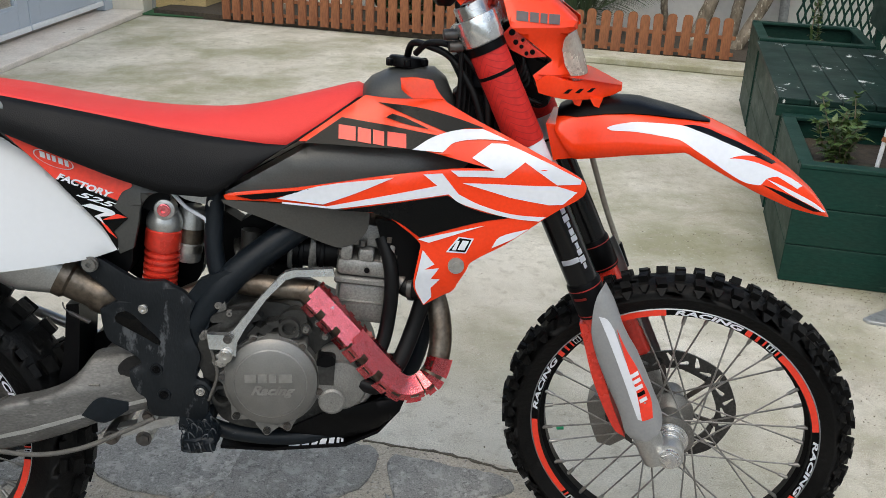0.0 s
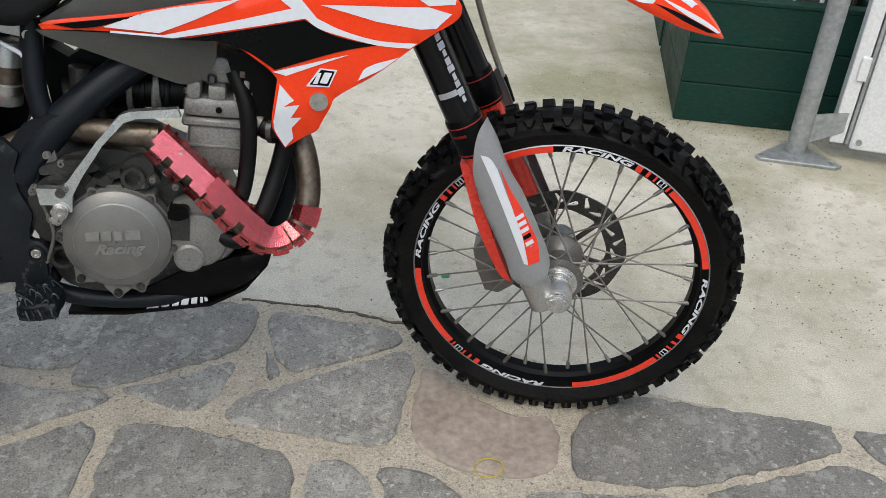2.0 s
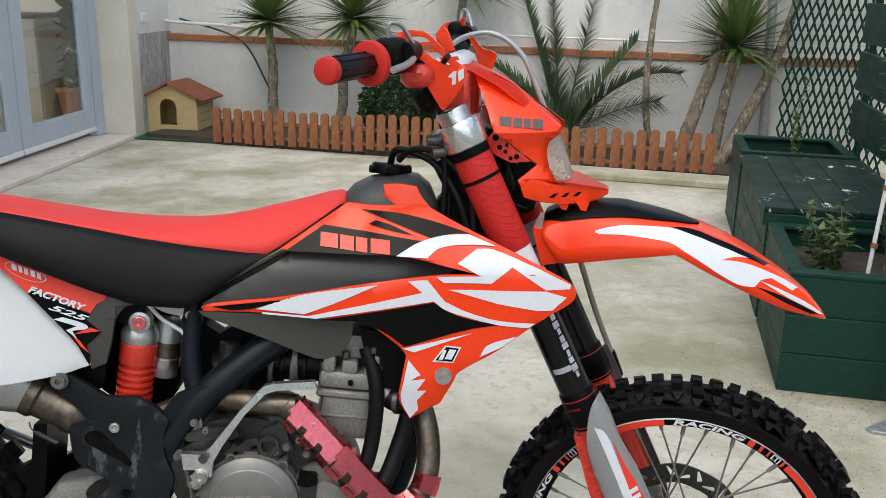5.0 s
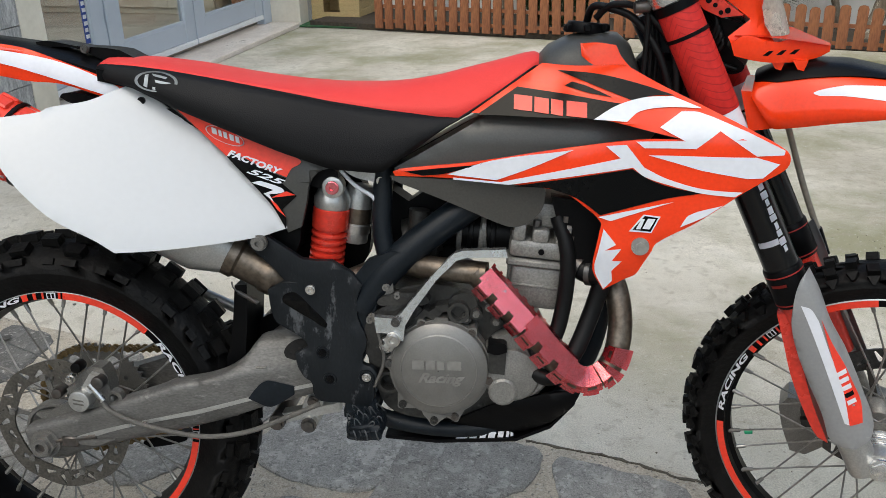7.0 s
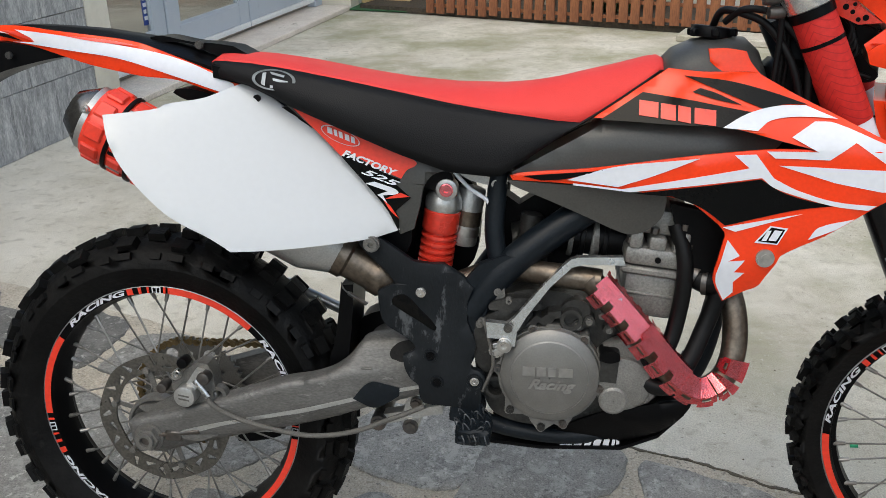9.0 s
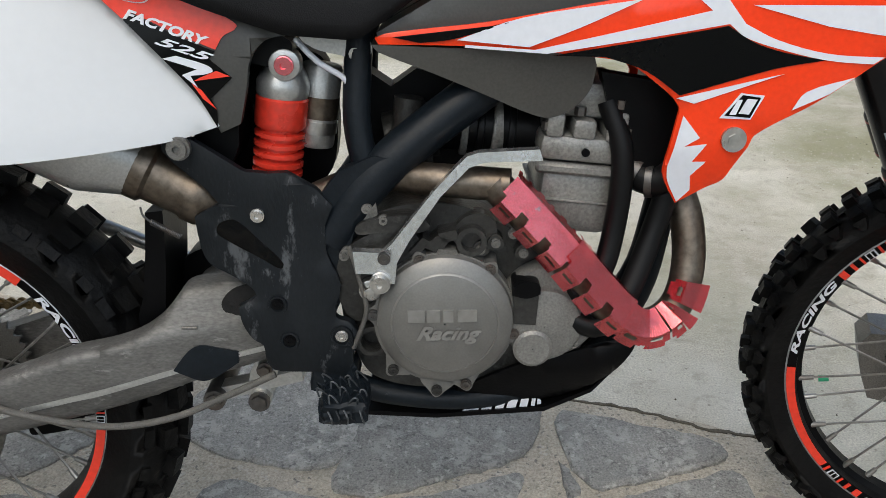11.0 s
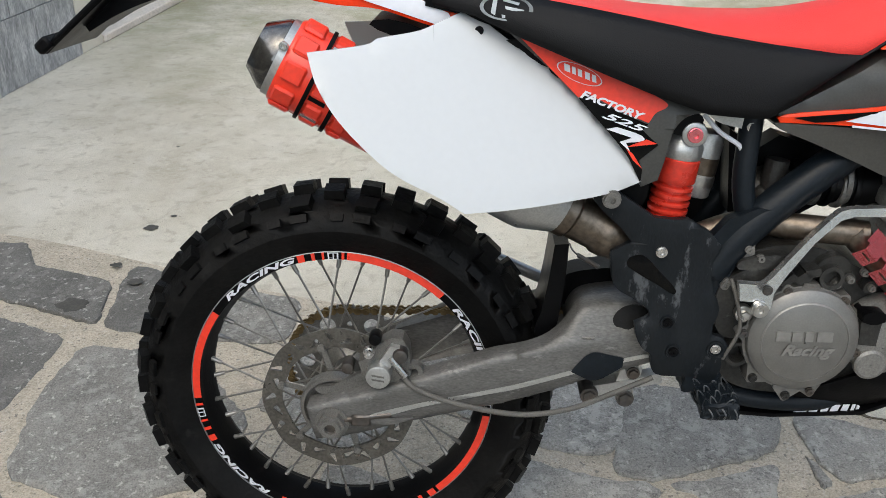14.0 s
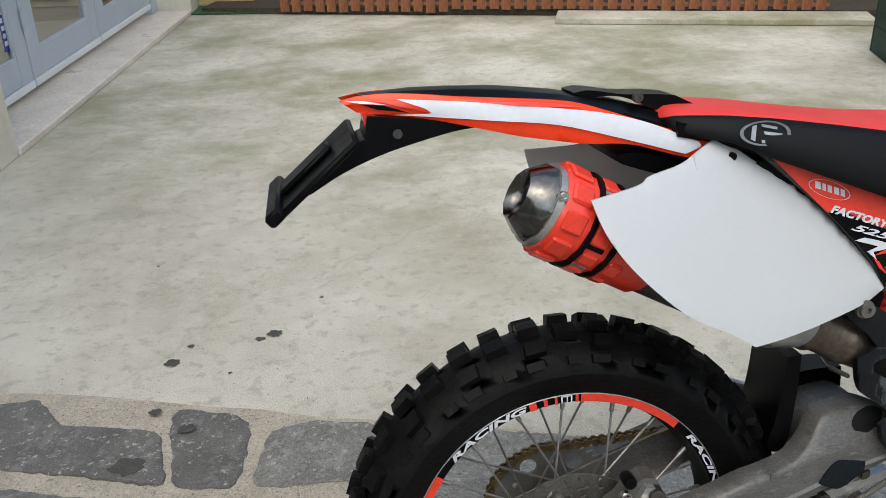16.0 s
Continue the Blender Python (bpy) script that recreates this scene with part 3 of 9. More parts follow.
# ---- glazed folding door ----
def leaf(y0, y1, name, sw=0.15):
    d = new(name)
    d.matrix_basis = WALL_M
    tagged(d, "grey-blue metal glass door leaf, closed", "door", kind="structure")
    x = -0.26
    for a, b, nm in ((y0 + 0.004, y0 + sw, "stile"), (y1 - sw, y1 - 0.004, "stile")):
        bm = bmesh.new()
        box(bm, x - 0.05, x, a, b, 0.09, 2.33, 0.004)
        part(nm, bm, DOORPAINT, d)
    for a, b, nm in ((0.13, 0.27, "rail"), (2.24, 2.33, "rail")):
        bm = bmesh.new()
        box(bm, x - 0.048, x - 0.002, y0 + sw, y1 - sw, a, b, 0.004)
        part(nm, bm, DOORPAINT, d)
    bm = bmesh.new()
    box(bm, x - 0.046, x + 0.008, y0 + 0.01, y1 - 0.01, 0.088, 0.128, 0.003)
    part("kick_strip", bm, WHITEMETAL, d, "white bottom strip")
    for (a, b, c, e) in ((y0 + sw, y0 + sw + 0.02, 0.27, 2.24), (y1 - sw - 0.02, y1 - sw, 0.27, 2.24), (y0 + sw + 0.02, y1 - sw - 0.02, 0.27, 0.29)):
        bm = bmesh.new()
        box(bm, x - 0.018, x - 0.004, a, b, c, e, 0.002)
        part("glazing_bead", bm, DOORPAINT, d)
    bm = bmesh.new()
    box(bm, x - 0.032, x - 0.024, y0 + sw - 0.005, y1 - sw + 0.005, 0.26, 2.25)
    g = part("pane", bm, GLASS, d, "clear glass pane")
    g.visible_shadow = False
    bm = bmesh.new()
    cyl(bm, (x + 0.012, y1 - 0.008, 0.40), (x + 0.012, y1 - 0.008, 0.52), 0.010, None, 12)
    part("hinge", bm, DOORPAINT, d)
    return d


leaf(-0.33, 0.61, "door_1")
leaf(0.615, 1.73, "door_2")
leaf(1.735, 2.925, "door_3")
bm = bmesh.new()
box(bm, -0.33, -0.25, 2.93, 3.08, 0.042, 2.35, 0.004)
structure("trim_jamb", bm, DOORPAINT, "grey-blue metal door jamb", m=WALL_M)
bm = bmesh.new()
box(bm, -0.286, -0.2825, 0.40, 0.46, 0.33, 0.62)
tagged(mesh_object("window_sticker", bm, BLUEPAPER), "blue paper sticker on the glass", "sticker").matrix_basis = WALL_M
sticker = bpy.data.objects["window_sticker"]
for k in range(6):
    bm = bmesh.new()
    box(bm, -0.2822, -0.2815, 0.41, 0.45 - 0.008 * (k % 2), 0.36 + 0.04 * k, 0.384 + 0.04 * k)
    part("print_bar", bm, WHITEINK, sticker, "white print bar")

# ---- room behind the glass ----
bm = bmesh.new()
box(bm, -4.2, -0.34, -1.0, 4.4, 0.0, 0.075)
structure("floor", bm, INFLOOR, "beige tiled floor of the room", m=WALL_M)
bm = bmesh.new()
box(bm, -4.3, -4.2, -1.0, 4.4, 0.0, 0.9)
# the upper wall is left open between these ends, to let daylight in
box(bm, -4.3, -4.2, -1.0, -0.6, 0.904, 2.7)
box(bm, -4.3, -4.2, 4.0, 4.4, 0.904, 2.7)
box(bm, -4.2, -0.36, 4.4, 4.5, 0.0, 2.7)
box(bm, -4.2, -0.36, -1.1, -1.0, 0.0, 2.7)
structure("wall_inside", bm, CREAM, "plain walls of the room behind the glass", m=WALL_M)
bm = bmesh.new()
# unseen ceiling in two strips; the gap is added to brighten the room
box(bm, -4.3, -2.5, -1.1, 4.5, 2.7, 2.8)
box(bm, -1.3, -0.36, -1.1, 4.5, 2.7, 2.8)
structure("ceiling", bm, PLASTER, "white ceiling of the room, unseen, with a gap added for daylight", m=WALL_M)


def drawer_unit(at, w):
    u = thing("drawer_cabinet", "cream drawer cabinet with bar handles standing in the room", "cabinet", WALL_M @ pose(*at), "cabinets in the room")
    bm = bmesh.new()
    box(bm, -0.5, 0, 0, w, 0.0, 0.92, 0.004)
    part("body", bm, CABINET, u)
    for z0, z1 in ((0.06, 0.46), (0.47, 0.90)):
        bm = bmesh.new()
        box(bm, 0.002, 0.02, 0.01, w - 0.01, z0, z1, 0.003)
        dr = part("drawer", bm, CABINET, u)
        bm = bmesh.new()
        box(bm, 0.02, 0.04, w / 2 - 0.08, w / 2 + 0.08, z1 - 0.08, z1 - 0.065, 0.003)
        part("handle", bm, DARKIN, dr, "dark bar handle")
    bm = bmesh.new()
    box(bm, -0.5, 0.02, 0, w, 0.922, 0.96, 0.004)
    part("worktop", bm, DARKIN, u)
    return u


for k in range(3):
    drawer_unit((-1.955 - 1.12 * k, 3.2, 0.077, 0, 0, -90), 1.10)


def leaf_blade(bm, base, tip, width, sag=0.0, fold=0.25, up=Vector((0, 0, 1)), n=4):
    """A narrow folded leaf from base to tip that bends down a little."""
    base, tip = Vector(base), Vector(tip)
    d = tip - base
    side = d.cross(up)
    side = side.normalized() if side.length > 1e-6 else Vector((1, 0, 0))
    nrm = side.cross(d).normalized()
    rows = []
    for i in range(n + 1):
        t = i / n
        c = base + d * t - Vector((0, 0, sag * t * t))
        w = width * (0.55 + 0.45 * math.sin(math.pi * min(1, t + 0.25))) * (1 - t ** 3) + 0.0008
        rows.append([bm.verts.new(c - side * w), bm.verts.new(c - nrm * w * fold), bm.verts.new(c + side * w)])
    for a, b in zip(rows, rows[1:]):
        bm.faces.new((a[0], a[1], b[1], b[0]))
        bm.faces.new((a[1], a[2], b[2], b[1]))


def yucca(base, head, n, length, seed, label, lean=0.0):
    r = random.Random(seed)
    u = thing("yucca", label, "plant", pose(*base), "yuccas behind the fence")
    h = Vector(head) - Vector(base)
    bm = bmesh.new()
    pts = [Vector((0, 0, 0))] + [h * t + Vector((r.uniform(-0.02, 0.02), r.uniform(-0.02, 0.02), 0)) for t in (0.3, 0.6, 0.85)] + [h]
    tube(bm, pts, 0.042, 10, 6, True, (1.15, 0.8))
    for q in bm.verts:
        q.co += Vector((q.co.x - h.x * q.co.z / h.z, q.co.y - h.y * q.co.z / h.z, 0)) * 0.22 * noise.noise((0, seed, q.co.z * 28))
    part("trunk", bm, PALEBARK, u, "pale ringed trunk", 60)
    bm = bmesh.new()
    for k in range(n):
        a, e = r.uniform(0, 2 * math.pi), r.uniform(-0.35, 1.45)
        L = length * r.uniform(0.75, 1.1)
        d = Vector((math.cos(a) * math.cos(e), math.sin(a) * math.cos(e), math.sin(e)))
        leaf_blade(bm, h + d * 0.02 + Vector((0, 0, 0.04 * e)), h + d * L, 0.024, 0.10 * L * (1.3 - e) if e < 1 else 0.02)
    part("crown", bm, LEAF, u, "rosette of green sword leaves")


yucca((0.02, 6.82, 0), (-0.02, 6.80, 1.02), 120, 0.56, 1, "green yucca with a single ringed trunk behind the fence")
yucca((0.55, 6.70, 0), (0.72, 6.62, 1.06), 120, 0.56, 2, "green yucca with a leaning trunk behind the fence")
yucca((3.62, 5.62, 0), (3.70, 5.55, 0.95), 130, 0.58, 3, "broad green yucca beside the planters")
yucca((1.6, 6.35, 0), (1.65, 6.30, 1.35), 110, 0.6, 4, "tall yucca behind the handlebar by the wall")


def bare_trunk(pts, r0, seed, label):
    r = random.Random(seed)
    u = thing("bare_trunk", label, "tree", pose(*pts[0]), "bare trunks by the wall")
    bm = bmesh.new()
    p0 = Vector(pts[0])
    tube(bm, [Vector(p) - p0 for p in pts], r0, 10, 10, True, (1.2, 0.75))
    for q in bm.verts:
        q.co += Vector((noise.noise(q.co * 22 + Vector((seed, 0, 0))), noise.noise(q.co * 22 + Vector((0, seed, 0))), 0)) * 0.010
    part("trunk", bm, PALEBARK, u, "rough flaking bark", 60)
    bm = bmesh.new()
    top = Vector(pts[-1]) - p0
    for k in range(36):
        a, e = r.uniform(0, 2 * math.pi), r.uniform(-0.2, 1.3)
        d = Vector((math.cos(a) * math.cos(e), math.sin(a) * math.cos(e), math.sin(e)))
        leaf_blade(bm, top, top + d * 0.4, 0.014, 0.08)
    part("crown", bm, LEAF, u, "tuft of green leaves")


bare_trunk([(3.19, 5.70, 0), (3.09, 5.74, 0.35), (3.07, 5.74, 0.9), (3.15, 5.74, 1.9)], 0.028, 5, "slim pale ringed trunk by the wall")
bare_trunk([(3.31, 5.60, 0), (3.46, 5.62, 0.5), (3.57, 5.62, 0.9), (3.62, 5.6, 1.5)], 0.049, 6, "thick leaning brown trunk by the wall")
bare_trunk([(3.60, 5.48, 0), (3.85, 5.50, 0.5), (4.02, 5.52, 0.9), (4.18, 5.5, 1.6)], 0.042, 7, "leaning ringed trunk by the wall")


def palm(base, fronds, seed):
    r = random.Random(seed)
    u = thing("palm", "young date palm with feathery dark green fronds", "plant", pose(*base))
    bm = bmesh.new()
    cyl(bm, (0, 0, 0), (0, 0, 0.22), 0.09, 0.06, 12)
    for k in range(14):
        a = 2.4 * k
        leaf_blade(bm, (0.05 * math.cos(a), 0.05 * math.sin(a), 0.02 + 0.013 * k), (0.12 * math.cos(a), 0.12 * math.sin(a), 0.16 + 0.013 * k), 0.03)
    part("trunk", bm, DRYSTEM, u, "short scaly trunk")
    for dx, dy, h, droop in fronds:
        bm = bmesh.new()
        path = [Vector((dx * t, dy * t, 0.18 + h * t - droop * t * t)) for t in [k / 14 for k in range(15)]]
        tube(bm, path, 0.007, 5, 1, True, (1.3, 0.4))
        for k in range(2, 15):
            d = (path[k] - path[k - 1]).normalized()
            side = d.cross(Vector((0.25, -1, 0.35)))
            side = side.normalized() if side.length > 1e-4 else Vector((1, 0, 0))
            for s in (-1, 1):
                for o in (0, 0.17, 0.33, 0.5, 0.67, 0.83):
                    c = path[k - 1].lerp(path[k], o)
                    L = 0.27 * (1 - 0.5 * (k / 14)) * r.uniform(0.85, 1.1)
                    leaf_blade(bm, c, c + (d * 0.8 + side * s * 0.65 + Vector((r.uniform(-0.1, 0.1), r.uniform(-0.15, 0.15), 0.05))).normalized() * L, 0.010, 0.04, 0.2, n=3)
        part("frond", bm, PALMLEAF, u)


palm((2.40, 5.72, 0), [(0.55, -0.05, 0.95, 0.15), (-0.35, 0.1, 1.25, 0.1), (0.95, 0.05, 1.25, 0.72), (-0.15, -0.1, 1.15, 0.05), (0.25, 0.15, 1.2, 0.05), (-0.7, 0.0, 1.0, 0.35), (0.7, -0.25, 0.6, 0.25), (-0.4, -0.3, 0.7, 0.3)], 9)


def potted_plant(at, seed):
    r = random.Random(seed)
    u = thing("potted_plant", "leafy plant in a terracotta pot inside the room", "plant", WALL_M @ pose(*at))
    bm = bmesh.new()
    cyl(bm, (0, 0, 0), (0, 0, 0.30), 0.11, 0.16, 24, False)
    cyl(bm, (0, 0, 0.30), (0, 0, 0.34), 0.175, None, 24, False)
    cyl(bm, (0, 0, 0.29), (0, 0, 0.295), 0.15, None, 24)
    part("pot", bm, TERRACOTTA, u, "terracotta pot", 40)
    bm = bmesh.new()
    for k in range(90):
        a, h = r.uniform(0, 6.28), r.uniform(0.35, 1.2)
        b = Vector((0.03 * math.cos(a), 0.03 * math.sin(a), h - 0.05))
        leaf_blade(bm, b, b + Vector((math.cos(a) * 0.13, math.sin(a) * 0.13, r.uniform(-0.12, 0.14))), 0.06, 0.03)
    tube(bm, [(0, 0, 0.28), (0.01, 0, 0.7), (0, 0.01, 1.15)], 0.008, 6, 4)
    part("foliage", bm, DARKLEAF, u)


potted_plant((-0.60, 3.30, 0.076), 12)


def bush(at, rad, seed):
    r = random.Random(seed)
    u = thing("round_bush", "clipped round dark green bush behind the fence", "bush", pose(*at))
    bm = bmesh.new()
    for k in range(7):
        a = r.uniform(0, 6.28)
        tube(bm, [(0, 0, 0), (0.05 * math.cos(a), 0.05 * math.sin(a), rad * 0.6), (0.6 * rad * math.cos(a), 0.6 * rad * math.sin(a), rad * r.uniform(0.8, 1.5))], 0.008, 5, 3)
    part("stem", bm, DRYSTEM, u)
    bm = bmesh.new()
    for k in range(7000):
        d = Vector((r.gauss(0, 1), r.gauss(0, 1), r.gauss(0, 1))).normalized()
        rr = rad * (1 - 0.35 * r.random() ** 2) * (1 + 0.13 * noise.noise(d * 2.6))
        c = Vector((0, 0, rad)) + Vector((d.x * rr * 1.1, d.y * rr, d.z * rr * 0.92))
        t = (d + Vector((r.uniform(-0.9, 0.9), r.uniform(-0.9, 0.9), r.uniform(-0.9, 0.9)))).normalized()
        s = t.cross(Vector((r.random(), r.random(), r.random()))).normalized() * 0.011
        L = r.uniform(0.025, 0.042)
        raw(bm, [c - s, c + t * L * 0.5 - s * 0.9, c + t * L, c + s], [(0, 1, 2, 3)])
    part("leaves", bm, DARKLEAF, u)


bush((1.12, 6.42, 0.02), 0.31, 4)
bm = bmesh.new()
box(bm, -0.68, 4.6, 0.03, 1.0, 0, 0.05)
structure("ground_bed", bm, SOIL, "dark soil of the planting bed behind the fence", m=Matrix.Translation(FENCE_A) @ Matrix.Rotation(YARD, 4, "Z"))
bm = bmesh.new()
box(bm, 2.2, 4.4, -0.30, -0.02, 0, 0.05, 0.008)
structure("kerb", bm, CONCRETE, "low pale concrete kerb before the fence", m=Matrix.Translation(FENCE_A) @ Matrix.Rotation(YARD, 4, "Z"))

# ---- picket fence ----
fence = thing("picket_fence", "low red-brown stained wooden picket fence along the bed", "fence", Matrix.Translation(FENCE_A) @ Matrix.Rotation(YARD, 4, "Z"))
for z in (0.09, 0.21):
    bm = bmesh.new()
    box(bm, 0, 4.14, 0.0, 0.015, z - 0.014, z + 0.014, 0.003)
    part("rail", bm, FENCEWOOD, fence)
fr = random.Random(2)
pk = []
for v in range(5):
    bm = bmesh.new()
    w, h = 0.035, 0.29 + 0.008 * fr.uniform(-1, 1)
    prof = [(-w, 0.0), (w, 0.0), (w, h - 0.025), (w * 0.7, h - 0.006), (0, h), (-w * 0.7, h - 0.006), (-w, h - 0.025)]
    a = [bm.verts.new((x, -0.018, z)) for x, z in prof]
    b = [bm.verts.new((x, -0.001, z)) for x, z in prof]
    bm.faces.new(a[::-1])
    bm.faces.new(b)
    for i in range(len(prof)):
        bm.faces.new((a[i], a[(i + 1) % len(prof)], b[(i + 1) % len(prof)], b[i]))
    pk.append(part("picket", bm, FENCEWOOD, fence))
for k in range(42):
    ob = pk[k] if k < 5 else new("picket", pk[fr.randrange(5)].data)
    ob.parent = fence
    ob.matrix_basis = pose(0.04 + 0.0985 * k + fr.uniform(-0.006, 0.006), fr.uniform(-0.002, 0.002), fr.uniform(-0.006, 0.006) + (0.055 if k > 13 else 0.03), 0, fr.uniform(-1.5, 1.5), 0)

# ---- kennel on its turf mat ----
bm = bmesh.new()
box(bm, -0.46, 0.40, -0.36, 0.36, 0, 0.012, 0.003)
mm = mesh_object("turf_mat", bm, TURF)
mm.matrix_basis = pose(-0.82, 6.90, 0.005, 0, 0, -12)
tagged(mm, "green artificial turf mat under the kennel", "mat")
ken = thing("dog_kennel", "small pale wooden dog kennel with a red roof", "kennel", pose(-0.86, 7.06, 0.018, 0, 0, -14))
bm = bmesh.new()
W, Dp, H1, H2 = 0.25, 0.36, 0.31, 0.43
def kennel_front(y, hole):
    b = bmesh.new()
    outer = [(-W, 0.03), (W * 0.9, 0.03), (W * 0.9, H1), (-0.03, H2), (-W, H1 + 0.02)]
    if hole:
        arch = [(-0.13, 0.07), (0.03, 0.07), (0.03, 0.23)] + [(-0.05 + 0.08 * math.cos(a), 0.23 + 0.075 * math.sin(a)) for a in [math.pi * k / 8 for k in range(1, 8)]] + [(-0.13, 0.23)]
        vo = [b.verts.new((x, y, z)) for x, z in outer]
        vi = [b.verts.new((x, y, z)) for x, z in arch]
        es = [b.edges.new((vo[i], vo[(i + 1) % len(vo)])) for i in range(len(vo))] + [b.edges.new((vi[i], vi[(i + 1) % len(vi)])) for i in range(len(vi))]
        bmesh.ops.triangle_fill(b, edges=es, use_beauty=True)
    else:
        b.faces.new([b.verts.new((x, y, z)) for x, z in outer])
    r = bmesh.ops.extrude_face_region(b, geom=b.faces[:])
    bmesh.ops.translate(b, vec=(0, 0.014, 0), verts=[v for v in r["geom"] if isinstance(v, bmesh.types.BMVert)])
    return b


part("front_wall", kennel_front(-Dp / 2, True), KENNELWOOD, ken, "boarded front with an arched doorway")
part("back_wall", kennel_front(Dp / 2 - 0.014, False), KENNELWOOD, ken)
for k in range(4):
    for s, x in ((-1, -W), (1, W * 0.9 - 0.013)):
        bm = bmesh.new()
        box(bm, x, x + 0.013, -Dp / 2 + 0.015, Dp / 2 - 0.015, 0.03 + 0.072 * k, 0.100 + 0.072 * k, 0.004)
        part("board", bm, KENNELWOOD, ken)
bm = bmesh.new()
box(bm, -W, W * 0.9, -Dp / 2 - 0.01, Dp / 2, 0.0, 0.029, 0.003)
part("floor_board", bm, KENNELWOOD, ken)
for a, b in (((-W - 0.05, H1 - 0.01), (-0.03, H2 + 0.012)), ((-0.03, H2 + 0.012), (W + 0.06, H1 - 0.015))):
    bm = bmesh.new()
    v = [bm.verts.new((x, y, z + o)) for o in (0, 0.016) for (x, z) in (a, b) for y in (-Dp / 2 - 0.05, Dp / 2 + 0.04)]
    for q in ((0, 1, 3, 2), (4, 6, 7, 5), (0, 2, 6, 4), (1, 5, 7, 3), (0, 4, 5, 1), (2, 3, 7, 6)):
        bm.faces.new([v[i] for i in q])
    rf = part("roof_board", bm, KENNELROOF, ken, "red roof board")

# ---- wall fittings ----
bm = bmesh.new()
box(bm, 0.0, 0.02, 3.40, 3.50, 0.98, 1.06, 0.004)
sw = mesh_object("socket_box", bm, WHITEMETAL)
sw.matrix_basis = WALL_M
tagged(sw, "small white socket box on the corner wall", "socket")
bm = bmesh.new()
tube(bm, [(0.02, -0.02, 1.6), (0.03, -0.02, 1.05), (0.10, -0.03, 0.98), (0.3, -0.04, 0.965), (0.8, -0.04, 0.95), (1.0, -0.035, 0.93)], 0.016, 8, 5)
pp = mesh_object("drain_pipe", bm, WHITEMETAL, 50)
pp.matrix_basis = BACK_M
tagged(pp, "white pipe bending along the tile ledge", "pipe")
bm = bmesh.new()
tube(bm, [(0.25, -0.03, 1.0), (0.75, -0.035, 0.88), (0.95, -0.03, 0.75), (1.12, -0.03, 0.45), (1.22, -0.03, 0.25), (1.22, -0.03, 0.05)], 0.009, 8, 5)
pp = mesh_object("wall_cable", bm, DARKIN, 50)
pp.matrix_basis = BACK_M
tagged(pp, "dark cable hanging down the garden wall", "cable")
bm = bmesh.new()
tube(bm, [(0.9, -0.02, 0.955), (3.0, -0.02, 0.95), (5.6, -0.02, 0.955)], 0.010, 8, 4)
pp = mesh_object("conduit", bm, WHITEMETAL, 50)
pp.matrix_basis = BACK_M
tagged(pp, "thin white conduit above the tile ledge", "pipe")
bm = bmesh.new()
cyl(bm, (5.55, -0.12, 0), (5.44, -0.12, 2.4), 0.036, None, 16)
pp = mesh_object("downpipe", bm, GALV, 50)
pp.matrix_basis = BACK_M
tagged(pp, "grey metal downpipe by the garden wall", "pipe")

# ---- green planters ----
PL = Matrix.Translation((2.337, 1.45, 0)) @ Matrix.Rotation(math.atan2(-0.109, 0.353), 4, "Z")


def planter(y0, y1, w, h, lid, label):
    u = thing("planter_box", label, "planter", PL, "green planters by the gate")
    t = 0.022
    n = 3
    for k in range(n):
        z0, z1 = 0.0015 + h * k / n, h * (k + 1) / n - 0.001
        for a in ((0, w, y0, y0 + t), (0, w, y1 - t, y1)):
            bm = bmesh.new()
            box(bm, a[0], a[1], a[2], a[3], z0, z1, 0.003)
            part("board", bm, GREENPAINT, u)
        for a in ((0.001, t, y0 + t, y1 - t), (w - t, w - 0.001, y0 + t, y1 - t)):
            bm = bmesh.new()
            box(bm, a[0], a[1], a[2], a[3], z0, z1, 0.003)
            part("board", bm, GREENPAINT, u)
    if lid:
        m = 5
        for k in range(m):
            xa, xb = -0.02 + (w + 0.04) * k / m + 0.002, -0.02 + (w + 0.04) * (k + 1) / m - 0.002
            bm = bmesh.new()
            box(bm, xa, xb, y0 - 0.02, y1 + 0.02, h + 0.002, h + 0.028, 0.003)
            part("lid_board", bm, LIDGREEN, u, "flaking green lid board")
        bm = bmesh.new()
        box(bm, -0.02, w + 0.02, y0 - 0.024, y0 - 0.004, h - 0.05, h + 0.0, 0.003)
        part("lid_edge", bm, GREENPAINT, u)
    else:
        bm = bmesh.new()
        box(bm, t + 0.002, w - t - 0.002, y0 + t + 0.002, y1 - t - 0.002, 0.02, h - 0.08)
        bmesh.ops.subdivide_edges(bm, edges=bm.edges[:], cuts=12, use_grid_fill=True)
        for q in bm.verts:
            if q.co.z > h - 0.1:
                q.co.z += 0.02 * noise.noise(q.co * 14)
        part("soil", bm, SOIL, u, "dark soil")
        bm = bmesh.new()
        for a in ((0, w, y0 - 0.004, y0 + 0.05), (0, w, y1 - 0.05, y1 + 0.004)):
            box(bm, a[0], a[1], a[2], a[3], h - 0.002, h + 0.014, 0.003)
        for a in ((-0.004, 0.05, y0 + 0.05, y1 - 0.05), (w - 0.05, w + 0.004, y0 + 0.05, y1 - 0.05)):
            box(bm, a[0], a[1], a[2], a[3], h - 0.002, h + 0.013, 0.003)
        part("rim", bm, GREENPAINT, u)
    return u


planter(0.0, 0.70, 0.62, 0.43, False, "open dark green wooden planter with a climbing plant")
planter(0.76, 2.02, 0.60, 0.47, True, "dark green wooden chest with a flaking lid")
